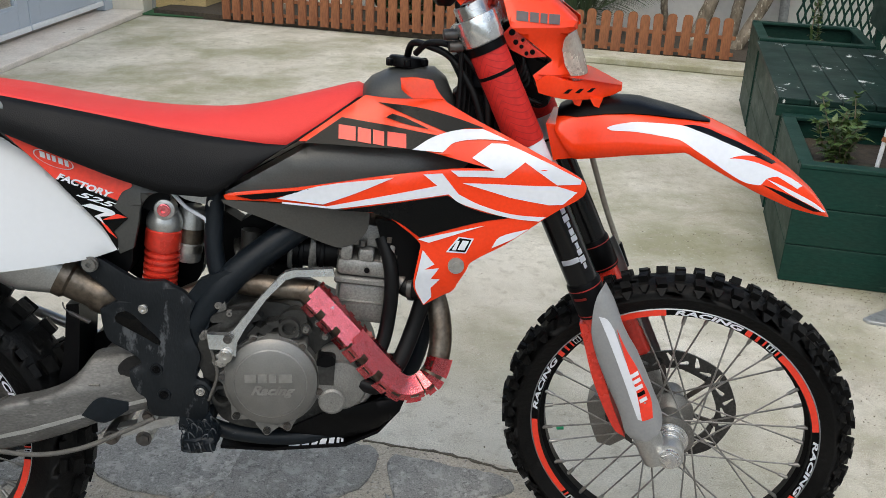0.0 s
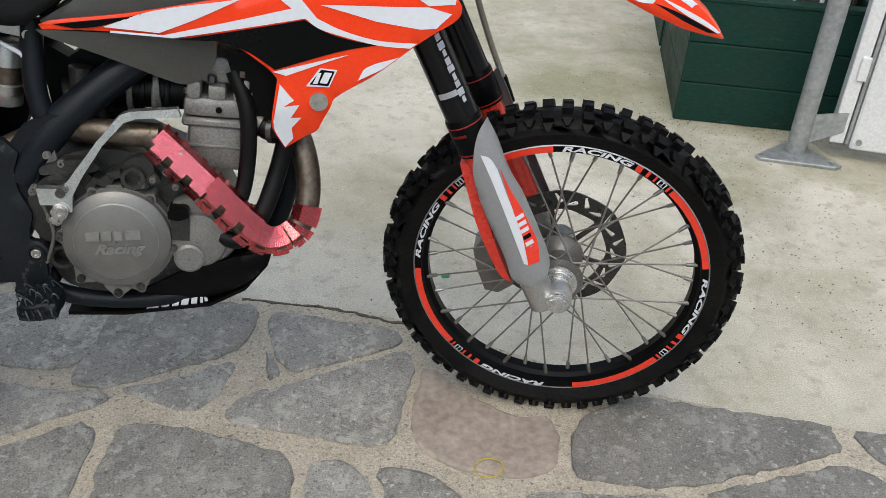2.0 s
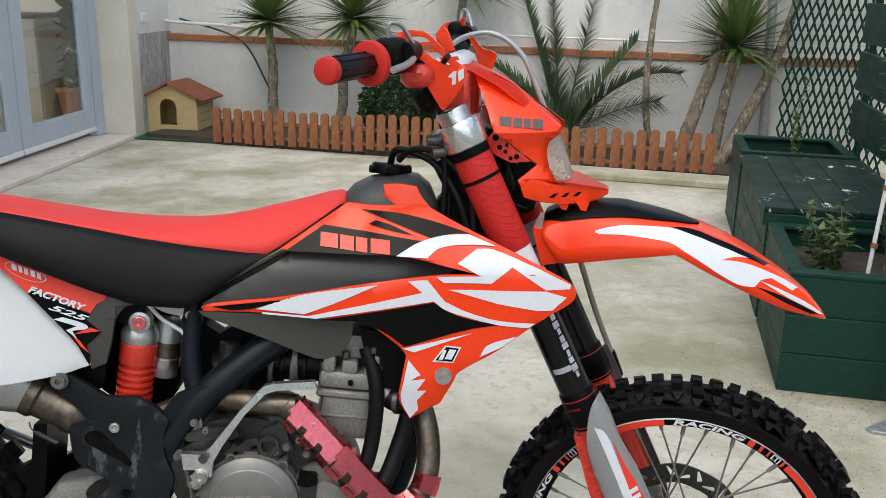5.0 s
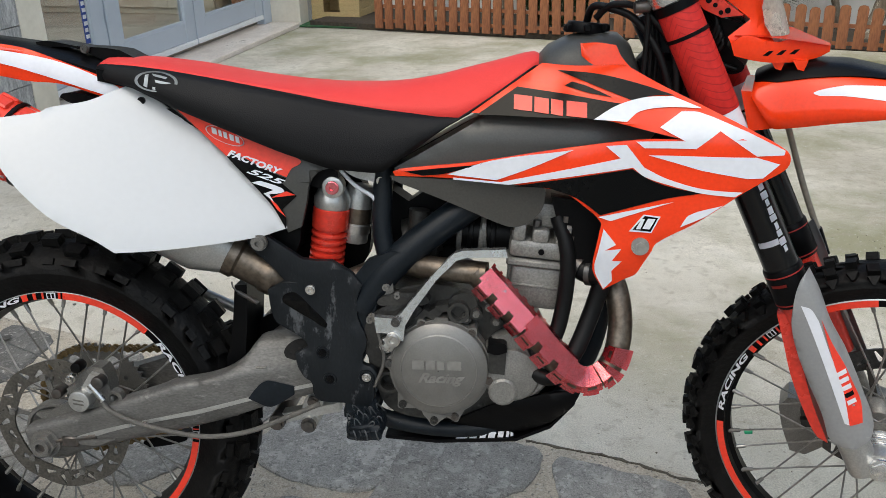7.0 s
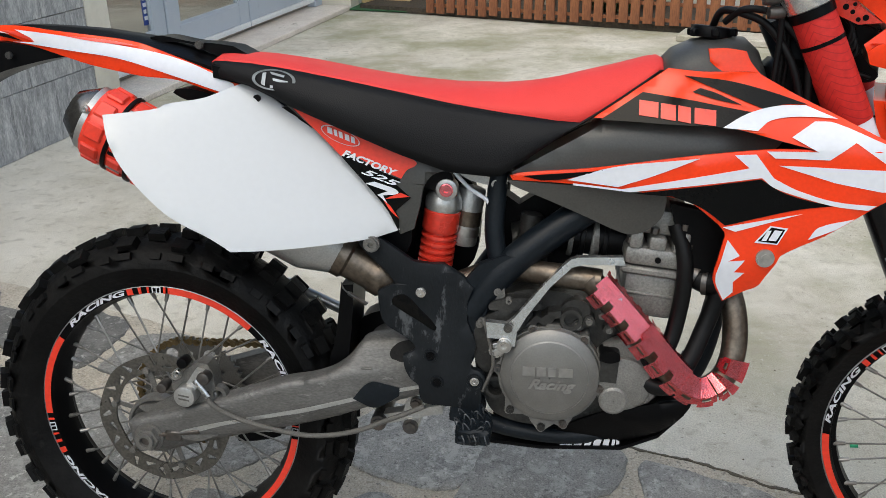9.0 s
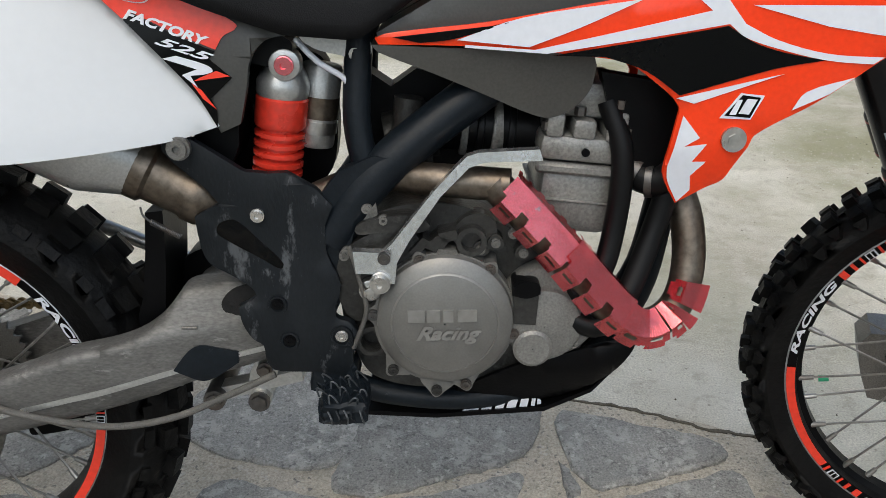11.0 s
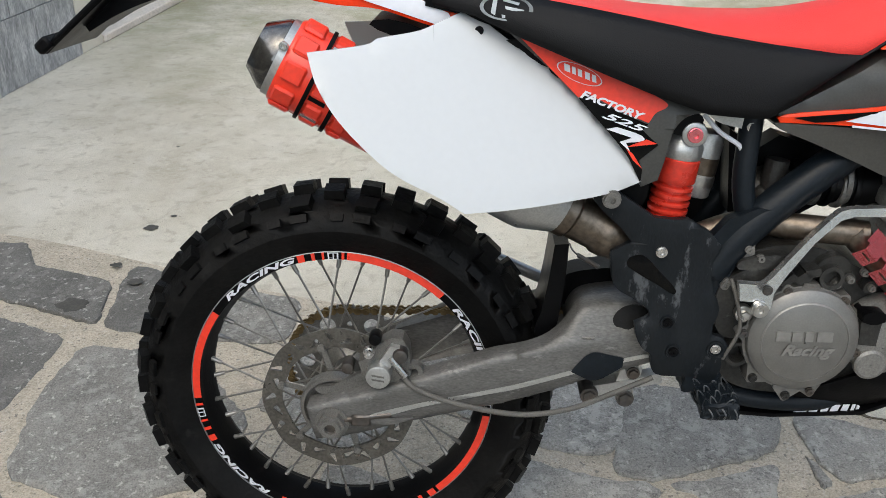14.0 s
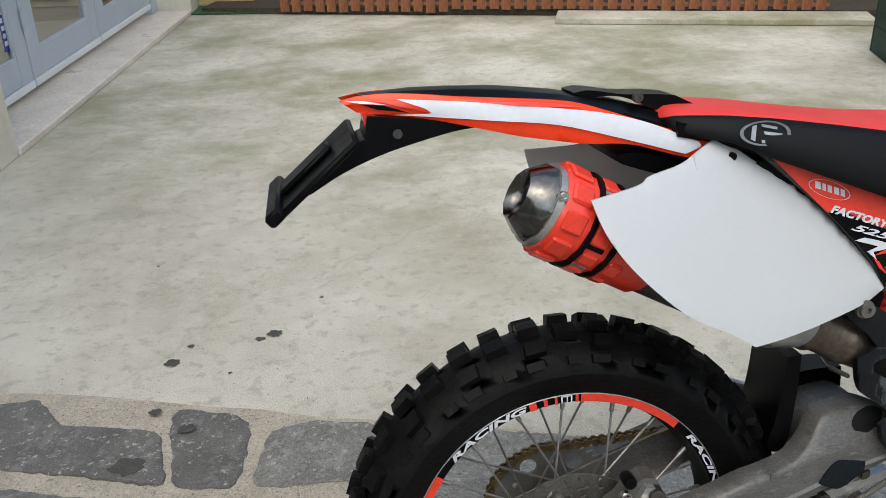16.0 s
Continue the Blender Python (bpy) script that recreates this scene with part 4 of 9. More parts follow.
planter(2.10, 2.72, 0.60, 0.49, False, "open dark green wooden planter with bare soil")


def shrub(m, n_stems, height, spread, seed, label, group=""):
    r = random.Random(seed)
    u = thing("shrub", label, "plant", m, group)
    bm, bl = bmesh.new(), bmesh.new()
    for k in range(n_stems):
        a = r.uniform(0, 6.28)
        tip = Vector((spread * math.cos(a) * r.random(), spread * math.sin(a) * r.random(), height * r.uniform(0.5, 1)))
        pts = [Vector((0.03 * math.cos(a), 0.03 * math.sin(a), 0)), tip * 0.45 + Vector((r.uniform(-0.03, 0.03), r.uniform(-0.03, 0.03), 0)), tip]
        tube(bm, pts, 0.0035, 5, 4, True, (1, 0.5))
        path = smooth_path(pts, 8)
        for c in path[3:]:
            for j in range(3):
                d = Vector((r.uniform(-1, 1), r.uniform(-1, 1), r.uniform(-0.2, 0.8))).normalized()
                L = r.uniform(0.025, 0.05)
                leaf_blade(bl, c + d * 0.006, c + d * (L + 0.006), 0.010, 0.008, 0.2, n=3)
    part("stem", bm, DRYSTEM, u)
    part("leaves", bl, LEAF, u, "small green leaves")


shrub(PL @ pose(0.20, 0.38, 0.35), 9, 0.26, 0.16, 12, "small leafy shrub growing in the green planter")
shrub(PL @ pose(0.42, 0.40, 0.35), 12, 0.95, 0.26, 13, "climbing plant with dark leaves tied to stakes")
shrub(PL @ pose(0.56, 0.30, 0.35), 12, 1.05, 0.2, 14, "dense climbing plant over the green planter")
shrub(PL @ pose(0.30, 2.4, 0.41), 2, 0.5, 0.12, 15, "thin bare shrub in the far planter")
for k, (x, tx) in enumerate(((0.26, 0.33), (0.33, 0.40), (0.42, 0.53))):
    bm = bmesh.new()
    cyl(bm, (x, 0.10 + 0.01 * k, 0.34), (tx, 0.16, 1.5), 0.0075, None, 8)
    st = mesh_object("plant_stake", bm, WHITEMETAL, 50)
    st.matrix_basis = PL
    tagged(st, "pale plastic stake with red ties in the planter", "stake", "stakes in the planter")
    for z in (0.52, 0.72, 0.9):
        q = (z - 0.34) / 1.16
        bm = bmesh.new()
        cyl(bm, (x + (tx - x) * q, 0.10 + 0.05 * q, z), (x + (tx - x) * q + 0.004, 0.10 + 0.05 * q, z + 0.016), 0.012, None, 8)
        part("tie", bm, FENCEWOOD, st, "red tie")

# slatted screen and folding lattice behind the planters
scr = thing("slatted_screen", "dark green slatted board screen behind the planters", "screen", PL)
for k in range(4):
    bm = bmesh.new()
    box(bm, 0.64, 0.665, 0.72, 2.62, 0.55 + 0.27 * k, 0.77 + 0.27 * k, 0.004)
    part("slat", bm, GREENPAINT, scr)
for y in (0.8, 1.6, 2.5):
    bm = bmesh.new()
    box(bm, 0.667, 0.70, y, y + 0.05, 0.0, 1.6, 0.003)
    part("post", bm, GREENPAINT, scr)
lat = thing("folding_lattice", "dark green folding metal lattice gate", "gate", BACK_M)
for k in range(14):
    for s in (-1, 1):
        bm = bmesh.new()
        x0 = 5.64 + 0.055 * k
        tube(bm, [(x0 + s * 0.03 * ((j % 2) * 2 - 1), -0.42 + 0.006 * s, 0.03 + 0.16 * j) for j in range(14)], 0.009, 5, 1)
        part("bar", bm, GREENPAINT, lat)

# galvanised gate post and white gate
GP = Matrix.Translation((2.645, 1.135, 0)) @ Matrix.Rotation(radians(-20), 4, "Z")
post = thing("gate_post", "galvanised steel gate post bolted down by a base plate", "post", GP)
bm = bmesh.new()
cyl(bm, (0, 0.02, 0.012), (0, 0.02, 2.3), 0.032, None, 24)
part("tube", bm, GALV, post, "", 40)
bm = bmesh.new()
prism(bm, [(-0.135, -0.045), (-0.12, -0.065), (0.12, -0.065), (0.14, -0.045), (0.10, 0.0), (0.035, 0.075), (-0.035, 0.075), (-0.10, 0.0)], 0.001, 0.012, 0.002)
part("base_plate", bm, GALV, post)
for x, y in ((-0.108, -0.042), (0.108, -0.042), (0.0, -0.042)):
    bm = bmesh.new()
    cyl(bm, (x, y, 0.012), (x, y, 0.019), 0.011, None, 12)
    part("bolt", bm, GALV, post)
bm = bmesh.new()
v = [bm.verts.new(q) for q in ((0.03, 0.017, 0.05), (0.13, 0.017, 0.10), (0.13, 0.017, 0.17), (0.03, 0.017, 0.15), (0.03, 0.023, 0.05), (0.13, 0.023, 0.10), (0.13, 0.023, 0.17), (0.03, 0.023, 0.15))]
for q in ((0, 1, 2, 3), (4, 7, 6, 5), (0, 4, 5, 1), (1, 5, 6, 2), (2, 6, 7, 3), (3, 7, 4, 0)):
    bm.faces.new([v[i] for i in q])
part("bracket", bm, GALV, post, "steel bracket")
gate = thing("white_gate", "white painted metal gate hung on the galvanised post", "gate", Matrix.Translation((2.755, 1.150, 0)) @ Matrix.Rotation(radians(-24), 4, "Z"))
bm = bmesh.new()
box(bm, 0.0, 0.045, -0.03, 0.03, 0.06, 2.2, 0.004)
part("hinge_stile", bm, WHITEMETAL, gate)
bm = bmesh.new()
box(bm, 0.05, 0.062, -0.026, 0.02, 0.06, 2.2, 0.002)
part("seal_strip", bm, GALV, gate)
bm = bmesh.new()
box(bm, 0.066, 1.3, -0.03, 0.03, 0.045, 2.2, 0.006)
part("panel", bm, WHITEMETAL, gate)
bm = bmesh.new()
cyl(bm, (0.09, -0.032, 0.075), (0.09, -0.038, 0.075), 0.010, None, 14)
part("bolt", bm, GALV, gate)
for z in (0.28, 0.62):
    bm = bmesh.new()
    box(bm, 0.02, 0.05, -0.04, -0.028, z, z + 0.08, 0.003)
    part("hinge", bm, WHITEMETAL, gate)


# ---- the motorcycle ----
ORANGE = mat("orange_red_plastic", (0.87, 0.050, 0.009), 0.2, 0, (0.82, 0.046, 0.008), 5, 0.15, 0, 200, coat=0.12, spec=0.3, rough_var=0.03)
REDCLOTH = mat("red_gripper_seat_cover", (0.76, 0.050, 0.043), 0.55, 0, (0.68, 0.043, 0.038), 6, 0.3, 0.2, 600, spec=0.3)
BLACKCLOTH = mat("black_seat_cover", (0.0045, 0.0045, 0.005), 0.5, 0, (0.007, 0.007, 0.008), 6, 0.5, 0.25, 700, spec=0.2)
WHITEPLASTIC = mat("white_plastic", (0.55, 0.562, 0.572), 0.2, 0, (0.53, 0.542, 0.55), 3, 0.04, 0, 90, coat=0.08, rough_var=0.02)
WHITEDECAL = mat("white_decal", (0.70, 0.715, 0.765), 0.3, 0, (0.68, 0.695, 0.745), 4, 0.1, coat=0.2, rough_var=0.03)
BLACKDECAL = mat("black_decal", (0.003, 0.003, 0.003), 0.16, 0, (0.005, 0.005, 0.005), 6, 0.3, spec=0.13, rough_var=0.04)
REDDECAL = mat("bright_red_decal", (0.82, 0.045, 0.02), 0.35, 0, (0.7, 0.04, 0.02), 6, 0.3, coat=0.2)
TANK = mat("dark_grey_tank_plastic", (0.050, 0.050, 0.046), 0.38, 0, (0.062, 0.061, 0.057), 5, 0.4, 0.06, 300, spec=0.4)
BLACKPLASTIC = mat("black_plastic", (0.0020, 0.0020, 0.0024), 0.38, 0, (0.004, 0.004, 0.0044), 7, 0.5, 0.08, 250, spec=0.11)
RUBBER = mat("black_tyre_rubber", (0.0032, 0.0032, 0.0034), 0.5, 0, (0.010, 0.0097, 0.0092), 11, 0.85, 0.4, 120, spec=0.13, spots=(30, 0.63, 0.72, (0.018, 0.0172, 0.016), 0.7))
FRAMEPAINT = mat("worn_dark_grey_frame_paint", (0.0055, 0.0085, 0.012), 0.42, 0, (0.009, 0.012, 0.0155), 9, 0.6, 0.15, 160, spec=0.22, spots=(22, 0.66, 0.74, (0.11, 0.12, 0.13), 0.7))
CASTALU = mat("cast_aluminium_case", (0.225, 0.218, 0.204), 0.40, 0.55, (0.13, 0.124, 0.112), 11, 0.8, 0.06, 500, spots=(30, 0.6, 0.72, (0.40, 0.39, 0.37), 0.5))
CASTDARK = mat("grimy_cast_engine_metal", (0.040, 0.039, 0.036), 0.42, 0.25, (0.010, 0.0097, 0.0088), 16, 0.9, 0.25, 200, spots=(32, 0.60, 0.70, (0.12, 0.117, 0.11), 0.5))
ALU = mat("brushed_aluminium", (0.52, 0.52, 0.505), 0.34, 0.75, (0.36, 0.355, 0.34), 10, 0.4, 0.08, 300)
POLISHED = mat("polished_aluminium", (0.74, 0.74, 0.73), 0.24, 0.9, (0.55, 0.54, 0.52), 16, 0.4, 0.03, 200)
# lighter than the cover: painted light on raised letters, wear on the ring
RAISED = mat("lightened_worn_relief_metal", (0.30, 0.293, 0.277), 0.4, 0.5, (0.18, 0.173, 0.16), 30, 0.5)
SWINGALU = mat("scuffed_swingarm_aluminium", (0.165, 0.161, 0.154), 0.5, 0.35, (0.095, 0.092, 0.085), 14, 0.8, 0.05, 260, spots=(46, 0.60, 0.66, (0.30, 0.295, 0.28), 0.6), stretch=(0.6, 1, 1.5), rough_var=0.06)
COVERALU = mat("satin_clutch_cover_metal", (0.205, 0.20, 0.188), 0.40, 0.45, (0.125, 0.121, 0.111), 9, 0.8, 0.02, 400, spots=(60, 0.66, 0.72, (0.10, 0.097, 0.09), 0.5), rough_var=0.05, grit=0.3)
STEEL = mat("bright_steel", (0.58, 0.57, 0.55), 0.3, 1.0, (0.42, 0.40, 0.37), 20, 0.5)
SPOKE = mat("dull_spoke_steel", (0.36, 0.35, 0.33), 0.38, 0.75, (0.18, 0.165, 0.145), 18, 0.6)
DISCSTEEL = mat("scuffed_disc_steel", (0.17, 0.16, 0.142), 0.34, 0.7, (0.11, 0.102, 0.09), 22, 0.8, 0.1, 200)
FRONTDISC = mat("dark_brake_disc_steel", (0.085, 0.083, 0.080), 0.36, 0.7, (0.055, 0.053, 0.05), 22, 0.8, 0.1, 200)
DARKSTEEL = mat("dark_bolt_steel", (0.10, 0.10, 0.10), 0.4, 0.8, (0.16, 0.12, 0.09), 20, 0.6)
BRONZE = mat("heat_tinted_exhaust_steel", (0.13, 0.098, 0.072), 0.38, 0.9, (0.20, 0.175, 0.145), 12, 0.8, 0.1, 120)
HEATRED = mat("red_anodised_heat_shield", (1.0, 0.27, 0.30), 0.2, 1.0, (0.95, 0.22, 0.25), 9, 0.5, 0, 120, coat=0.0, rough_var=0.05, spots=(38, 0.655, 0.68, (0.62, 0.56, 0.55), 0.9), grit=0.3)
REDANO = mat("red_spring_paint", (0.72, 0.045, 0.025), 0.28, 0.1, (0.42, 0.025, 0.018), 8, 0.5, coat=0.3)
CHAINMETAL = mat("gold_brown_chain", (0.30, 0.215, 0.10), 0.45, 0.85, (0.12, 0.085, 0.05), 40, 0.7)
REDSILICONE = mat("red_quilted_silicone_sleeve", (0.56, 0.026, 0.022), 0.5, 0, (0.46, 0.022, 0.018), 5, 0.4, 0.2, 120, spec=0.2)
def quilt(m):
    """Raised herringbone lines on the fork sleeves."""
    N, Lk = m.node_tree.nodes, m.node_tree.links.new
    b = N["Principled BSDF"]
    tc = N.new("ShaderNodeTexCoord")
    dots = []
    for way in ((-math.sin(radians(25)), 0, math.cos(radians(25))), (math.cos(radians(25)), -0.6, math.sin(radians(25)))):
        d = N.new("ShaderNodeVectorMath")
        d.operation = "DOT_PRODUCT"
        d.inputs[1].default_value = way
        Lk(tc.outputs["Object"], d.inputs[0])
        dots.append(d.outputs["Value"])

    def op(kind, a, c=0.0):
        n = N.new("ShaderNodeMath")
        n.operation = kind
        Lk(a, n.inputs[0])
        if isinstance(c, float):
            n.inputs[1].default_value = c
        else:
            Lk(c, n.inputs[1])
        return n.outputs[0]

    zig = op("PINGPONG", dots[1], 0.022)
    v = op("ADD", op("MULTIPLY", zig, 1.0), dots[0])
    line = op("LESS_THAN", op("PINGPONG", v, 0.0065), 0.0009)
    bump = N.new("ShaderNodeBump")
    bump.inputs["Strength"].default_value, bump.inputs["Distance"].default_value = 0.8, 0.0012
    bump.invert = True
    Lk(line, bump.inputs["Height"])
    Lk(bump.outputs[0], b.inputs["Normal"])
    # the same lines are darkened in colour, as shade in their grooves
    mx = N.new("ShaderNodeMix")
    mx.data_type = "RGBA"
    mx.inputs[7].default_value = (0.30, 0.015, 0.018, 1)
    Lk(op("MULTIPLY", line, 0.6), mx.inputs[0])
    Lk(b.inputs["Base Color"].links[0].from_socket, mx.inputs[6])
    Lk(mx.outputs[2], b.inputs["Base Color"])


quilt(REDSILICONE)
GRIPRED = mat("red_grip_rubber", (0.55, 0.030, 0.022), 0.5, 0, (0.44, 0.025, 0.02), 12, 0.4, 0.1, 300, spec=0.25)
GREYPLASTIC = mat("silver_grey_fork_guard", (0.34, 0.345, 0.35), 0.34, 0.35, (0.30, 0.305, 0.31), 5, 0.15, 0.02, 200)
SEALRED = mat("dark_red_seal_print", (0.30, 0.015, 0.012), 0.45)
SLIDER = mat("black_anodised_fork_tube", (0.004, 0.004, 0.0045), 0.2, 0.2, (0.012, 0.012, 0.012), 8, 0.4, spec=0.35)
BRAID = mat("grey_braided_hose", (0.11, 0.105, 0.095), 0.5, 0.2, (0.16, 0.15, 0.135), 60, 0.7, 0.5, 900)
GUARD = mat("scuffed_black_guard_plastic", (0.0062, 0.008, 0.010), 0.46, 0, (0.010, 0.012, 0.014), 9, 0.6, 0.15, 160, spec=0.22, spots=(15, 0.555, 0.62, (0.080, 0.085, 0.09), 0.85), stretch=(1.7, 1, 0.75))
# the milky beige stands in for what the clear lens reflects
LENS = mat("pale_reflection_lens", (0.80, 0.74, 0.64), 0.25, 0, (0.70, 0.64, 0.54), 12, 0.5, 0.1, 200)
LENS.node_tree.nodes["Principled BSDF"].inputs["Transmission Weight"].default_value = 0.45
RUBBERHOSE = mat("black_rubber_hose", (0.0028, 0.0028, 0.0032), 0.45, 0, (0.010, 0.010, 0.010), 9, 0.5, spec=0.2)
COPPER = mat("orange_wire", (0.45, 0.14, 0.04), 0.5)

LEAN = 8.0
bike = thing("motorcycle", "orange, white and black enduro motorcycle leaning on its stand, knobbly tyres", "motorcycle", pose(0, 0, 0, -LEAN))
AXLE_F, AXLE_R = Vector((1.487, 0, 0.343)), Vector((0.004, 0, 0.3535))
HEAD_D = Vector((-math.sin(radians(27)), 0, math.cos(radians(27))))
PIVOT = AXLE_F - 0.055 * Vector((math.cos(radians(27)), 0, math.sin(radians(27))))
STEER = Matrix.Translation(PIVOT + Vector((0.004, 0.0348, 0.0081))) @ Matrix.Rotation(radians(-19), 4, HEAD_D) @ Matrix.Translation(-PIVOT)


def clamp(v, a=0.0, b=1.0):
    return max(a, min(b, v))


def ease(v):
    v = clamp(v)
    return v * v * (3 - 2 * v)


def lerp_table(table, x):
    for (x0, *a), (x1, *b) in zip(table, table[1:]):
        if x <= x1:
            t = clamp((x - x0) / (x1 - x0))
            return [p + (q - p) * t for p, q in zip(a, b)]
    return list(table[-1][1:])


def outline(points, steps=5):
    """A closed smooth outline; a point with a third number is a sharp corner."""
    p = [Vector(q[:2]) for q in points]
    s = [len(q) > 2 for q in points]
    n, out = len(p), []
    for i in range(n):
        a, b, c, d = p[i - 1], p[i], p[(i + 1) % n], p[(i + 2) % n]
        length = (c - b).length
        tb = (c - b) if s[i] else (c - a).normalized() * length
        tc = (c - b) if s[(i + 1) % n] else (d - b).normalized() * length
        k = 1 if s[i] and s[(i + 1) % n] else steps
        for j in range(k):
            t = j / k
            out.append((2 * t ** 3 - 3 * t * t + 1) * b + (t ** 3 - 2 * t * t + t) * tb + (3 * t * t - 2 * t ** 3) * c + (t ** 3 - t * t) * tc)
    return out


def sheet(points, surface, thick, edge=0.0, cell=0.025, lift=0.0, steps=5):
    """A moulded panel: an outline in x, z laid on surface(x, z) -> y, with thickness and rounded edges."""
    bm = bmesh.new()
    pts = outline(points, steps)
    area = sum(pts[i - 1].x * pts[i].y - pts[i].x * pts[i - 1].y for i in range(len(pts)))
    if area < 0:
        pts = pts[::-1]
    face = bm.faces.new([bm.verts.new((q.x, 0, q.y)) for q in pts])
    rim = set()
    if edge:
        bmesh.ops.inset_region(bm, faces=[face], thickness=edge, depth=0, use_even_offset=True)
    xs, zs = [q.x for q in pts], [q.y for q in pts]
    for lo, hi, no in ((min(xs), max(xs), (1, 0, 0)), (min(zs), max(zs), (0, 0, 1))):
        k = math.ceil(lo / cell + 0.01)
        while k * cell < hi - 1e-4:
            bmesh.ops.bisect_plane(bm, geom=bm.faces[:] + bm.edges[:] + bm.verts[:], plane_co=[k * cell * c for c in no], plane_no=no, dist=1e-5)
            k += 1
    bmesh.ops.triangulate(bm, faces=[f for f in bm.faces if len(f.verts) > 4])
    if edge:
        rim = {v for v in bm.verts if v.is_boundary}
    for v in bm.verts:
        v.co.y = surface(v.co.x, v.co.z) - lift + (edge * 0.9 if v in rim else 0)
    r = bmesh.ops.extrude_face_region(bm, geom=bm.faces[:])
    for v in r["geom"]:
        if isinstance(v, bmesh.types.BMVert):
            v.co.y += thick
    return bm


def flip(bm):
    for v in bm.verts:
        v.co.y = -v.co.y
    return bm


def panel(name, points, surface, thick, material, parent, label="", edge=0.004, cell=0.025, lift=0.0, both=False, m=None, smooth=40, steps=5):
    ob = part(name, sheet(points, surface, thick, edge, cell, lift, steps), material, parent, label, smooth, m)
    if both:
        part(name, flip(sheet(points, surface, thick, edge, cell, lift, steps)), material, parent, label, smooth, m)
    return ob


def slab(name, points, y0, y1, material, parent, label="", edge=0.003, smooth=35, m=None, cell=1.0):
    """A plate of even thickness from y0 (towards the right side) to y1."""
    return part(name, sheet(points, lambda x, z: y0, y1 - y0, edge, cell), material, parent, label, smooth, m)


def loft(rings, closed=True, caps=True):
    bm = bmesh.new()
    vs = [[bm.verts.new(q) for q in ring] for ring in rings]
    n = len(vs[0])
    for a, b in zip(vs, vs[1:]):
        for j in range(n if closed else n - 1):
            bm.faces.new((a[j], a[(j + 1) % n], b[(j + 1) % n], b[j]))
    if caps and closed:
        bm.faces.new(vs[0][::-1])
        bm.faces.new(vs[-1])
    return bm


def rod(name, a, b, r, material, parent, label="", n=16, r1=None, bevel=0.0, m=None):
    return part(name, cyl(bmesh.new(), a, b, r, r1, n, True, bevel), material, parent, label, 40, m)


def pipe(name, pts, r, material, parent, label="", n=12, steps=6, m=None, taper=None):
    return part(name, tube(bmesh.new(), pts, r, n, steps, True, taper), material, parent, label, 50, m)


def bolt(x, y, z, r, parent, material=None, h=0.006, m=None, sides=6, socket=True):
    """A bolt head that looks to the right side of the machine."""
    bm = bmesh.new()
    cyl(bm, (x, y + 0.004, z), (x, y - h * 0.35, z), r * 1.25, None, 16)
    if socket:
        revolve_at(bm, [(r, -h), (r, 0), (0.45 * r, 0), (0.45 * r, -h)], (x, y, z), 12)
        cyl(bm, (x, y, z), (x, y - h * 0.5, z), 0.5 * r, None, 6)
    else:
        cyl(bm, (x, y, z), (x, y - h, z), r, 0.9 * r, sides)
    return part("bolt", bm, material or STEEL, parent, "", 40, m)


def revolve_at(bm, profile, at, n=32):
    b2 = bmesh.new()
    revolve(b2, profile, n)
    bmesh.ops.translate(b2, vec=at, verts=b2.verts[:])
    me = bpy.data.meshes.new("tmp")
    b2.to_mesh(me)
    b2.free()
    bm.from_mesh(me)
    bpy.data.meshes.remove(me)


def plate_with_holes(loops, y, thick):
    """A flat plate in x, z bounded by closed loops, the inner ones being holes."""
    bm = bmesh.new()
    for loop in loops:
        vs = [bm.verts.new((x, y, z)) for x, z in loop]
        for a, b in zip(vs, vs[1:] + vs[:1]):
            bm.edges.new((a, b))
    bmesh.ops.triangle_fill(bm, use_beauty=True, use_dissolve=False, edges=bm.edges[:], normal=(0, 1, 0))
    r = bmesh.ops.extrude_face_region(bm, geom=bm.faces[:])
    bmesh.ops.translate(bm, vec=(0, thick, 0), verts=[v for v in r["geom"] if isinstance(v, bmesh.types.BMVert)])
    bmesh.ops.recalc_face_normals(bm, faces=bm.faces[:])
    return bm


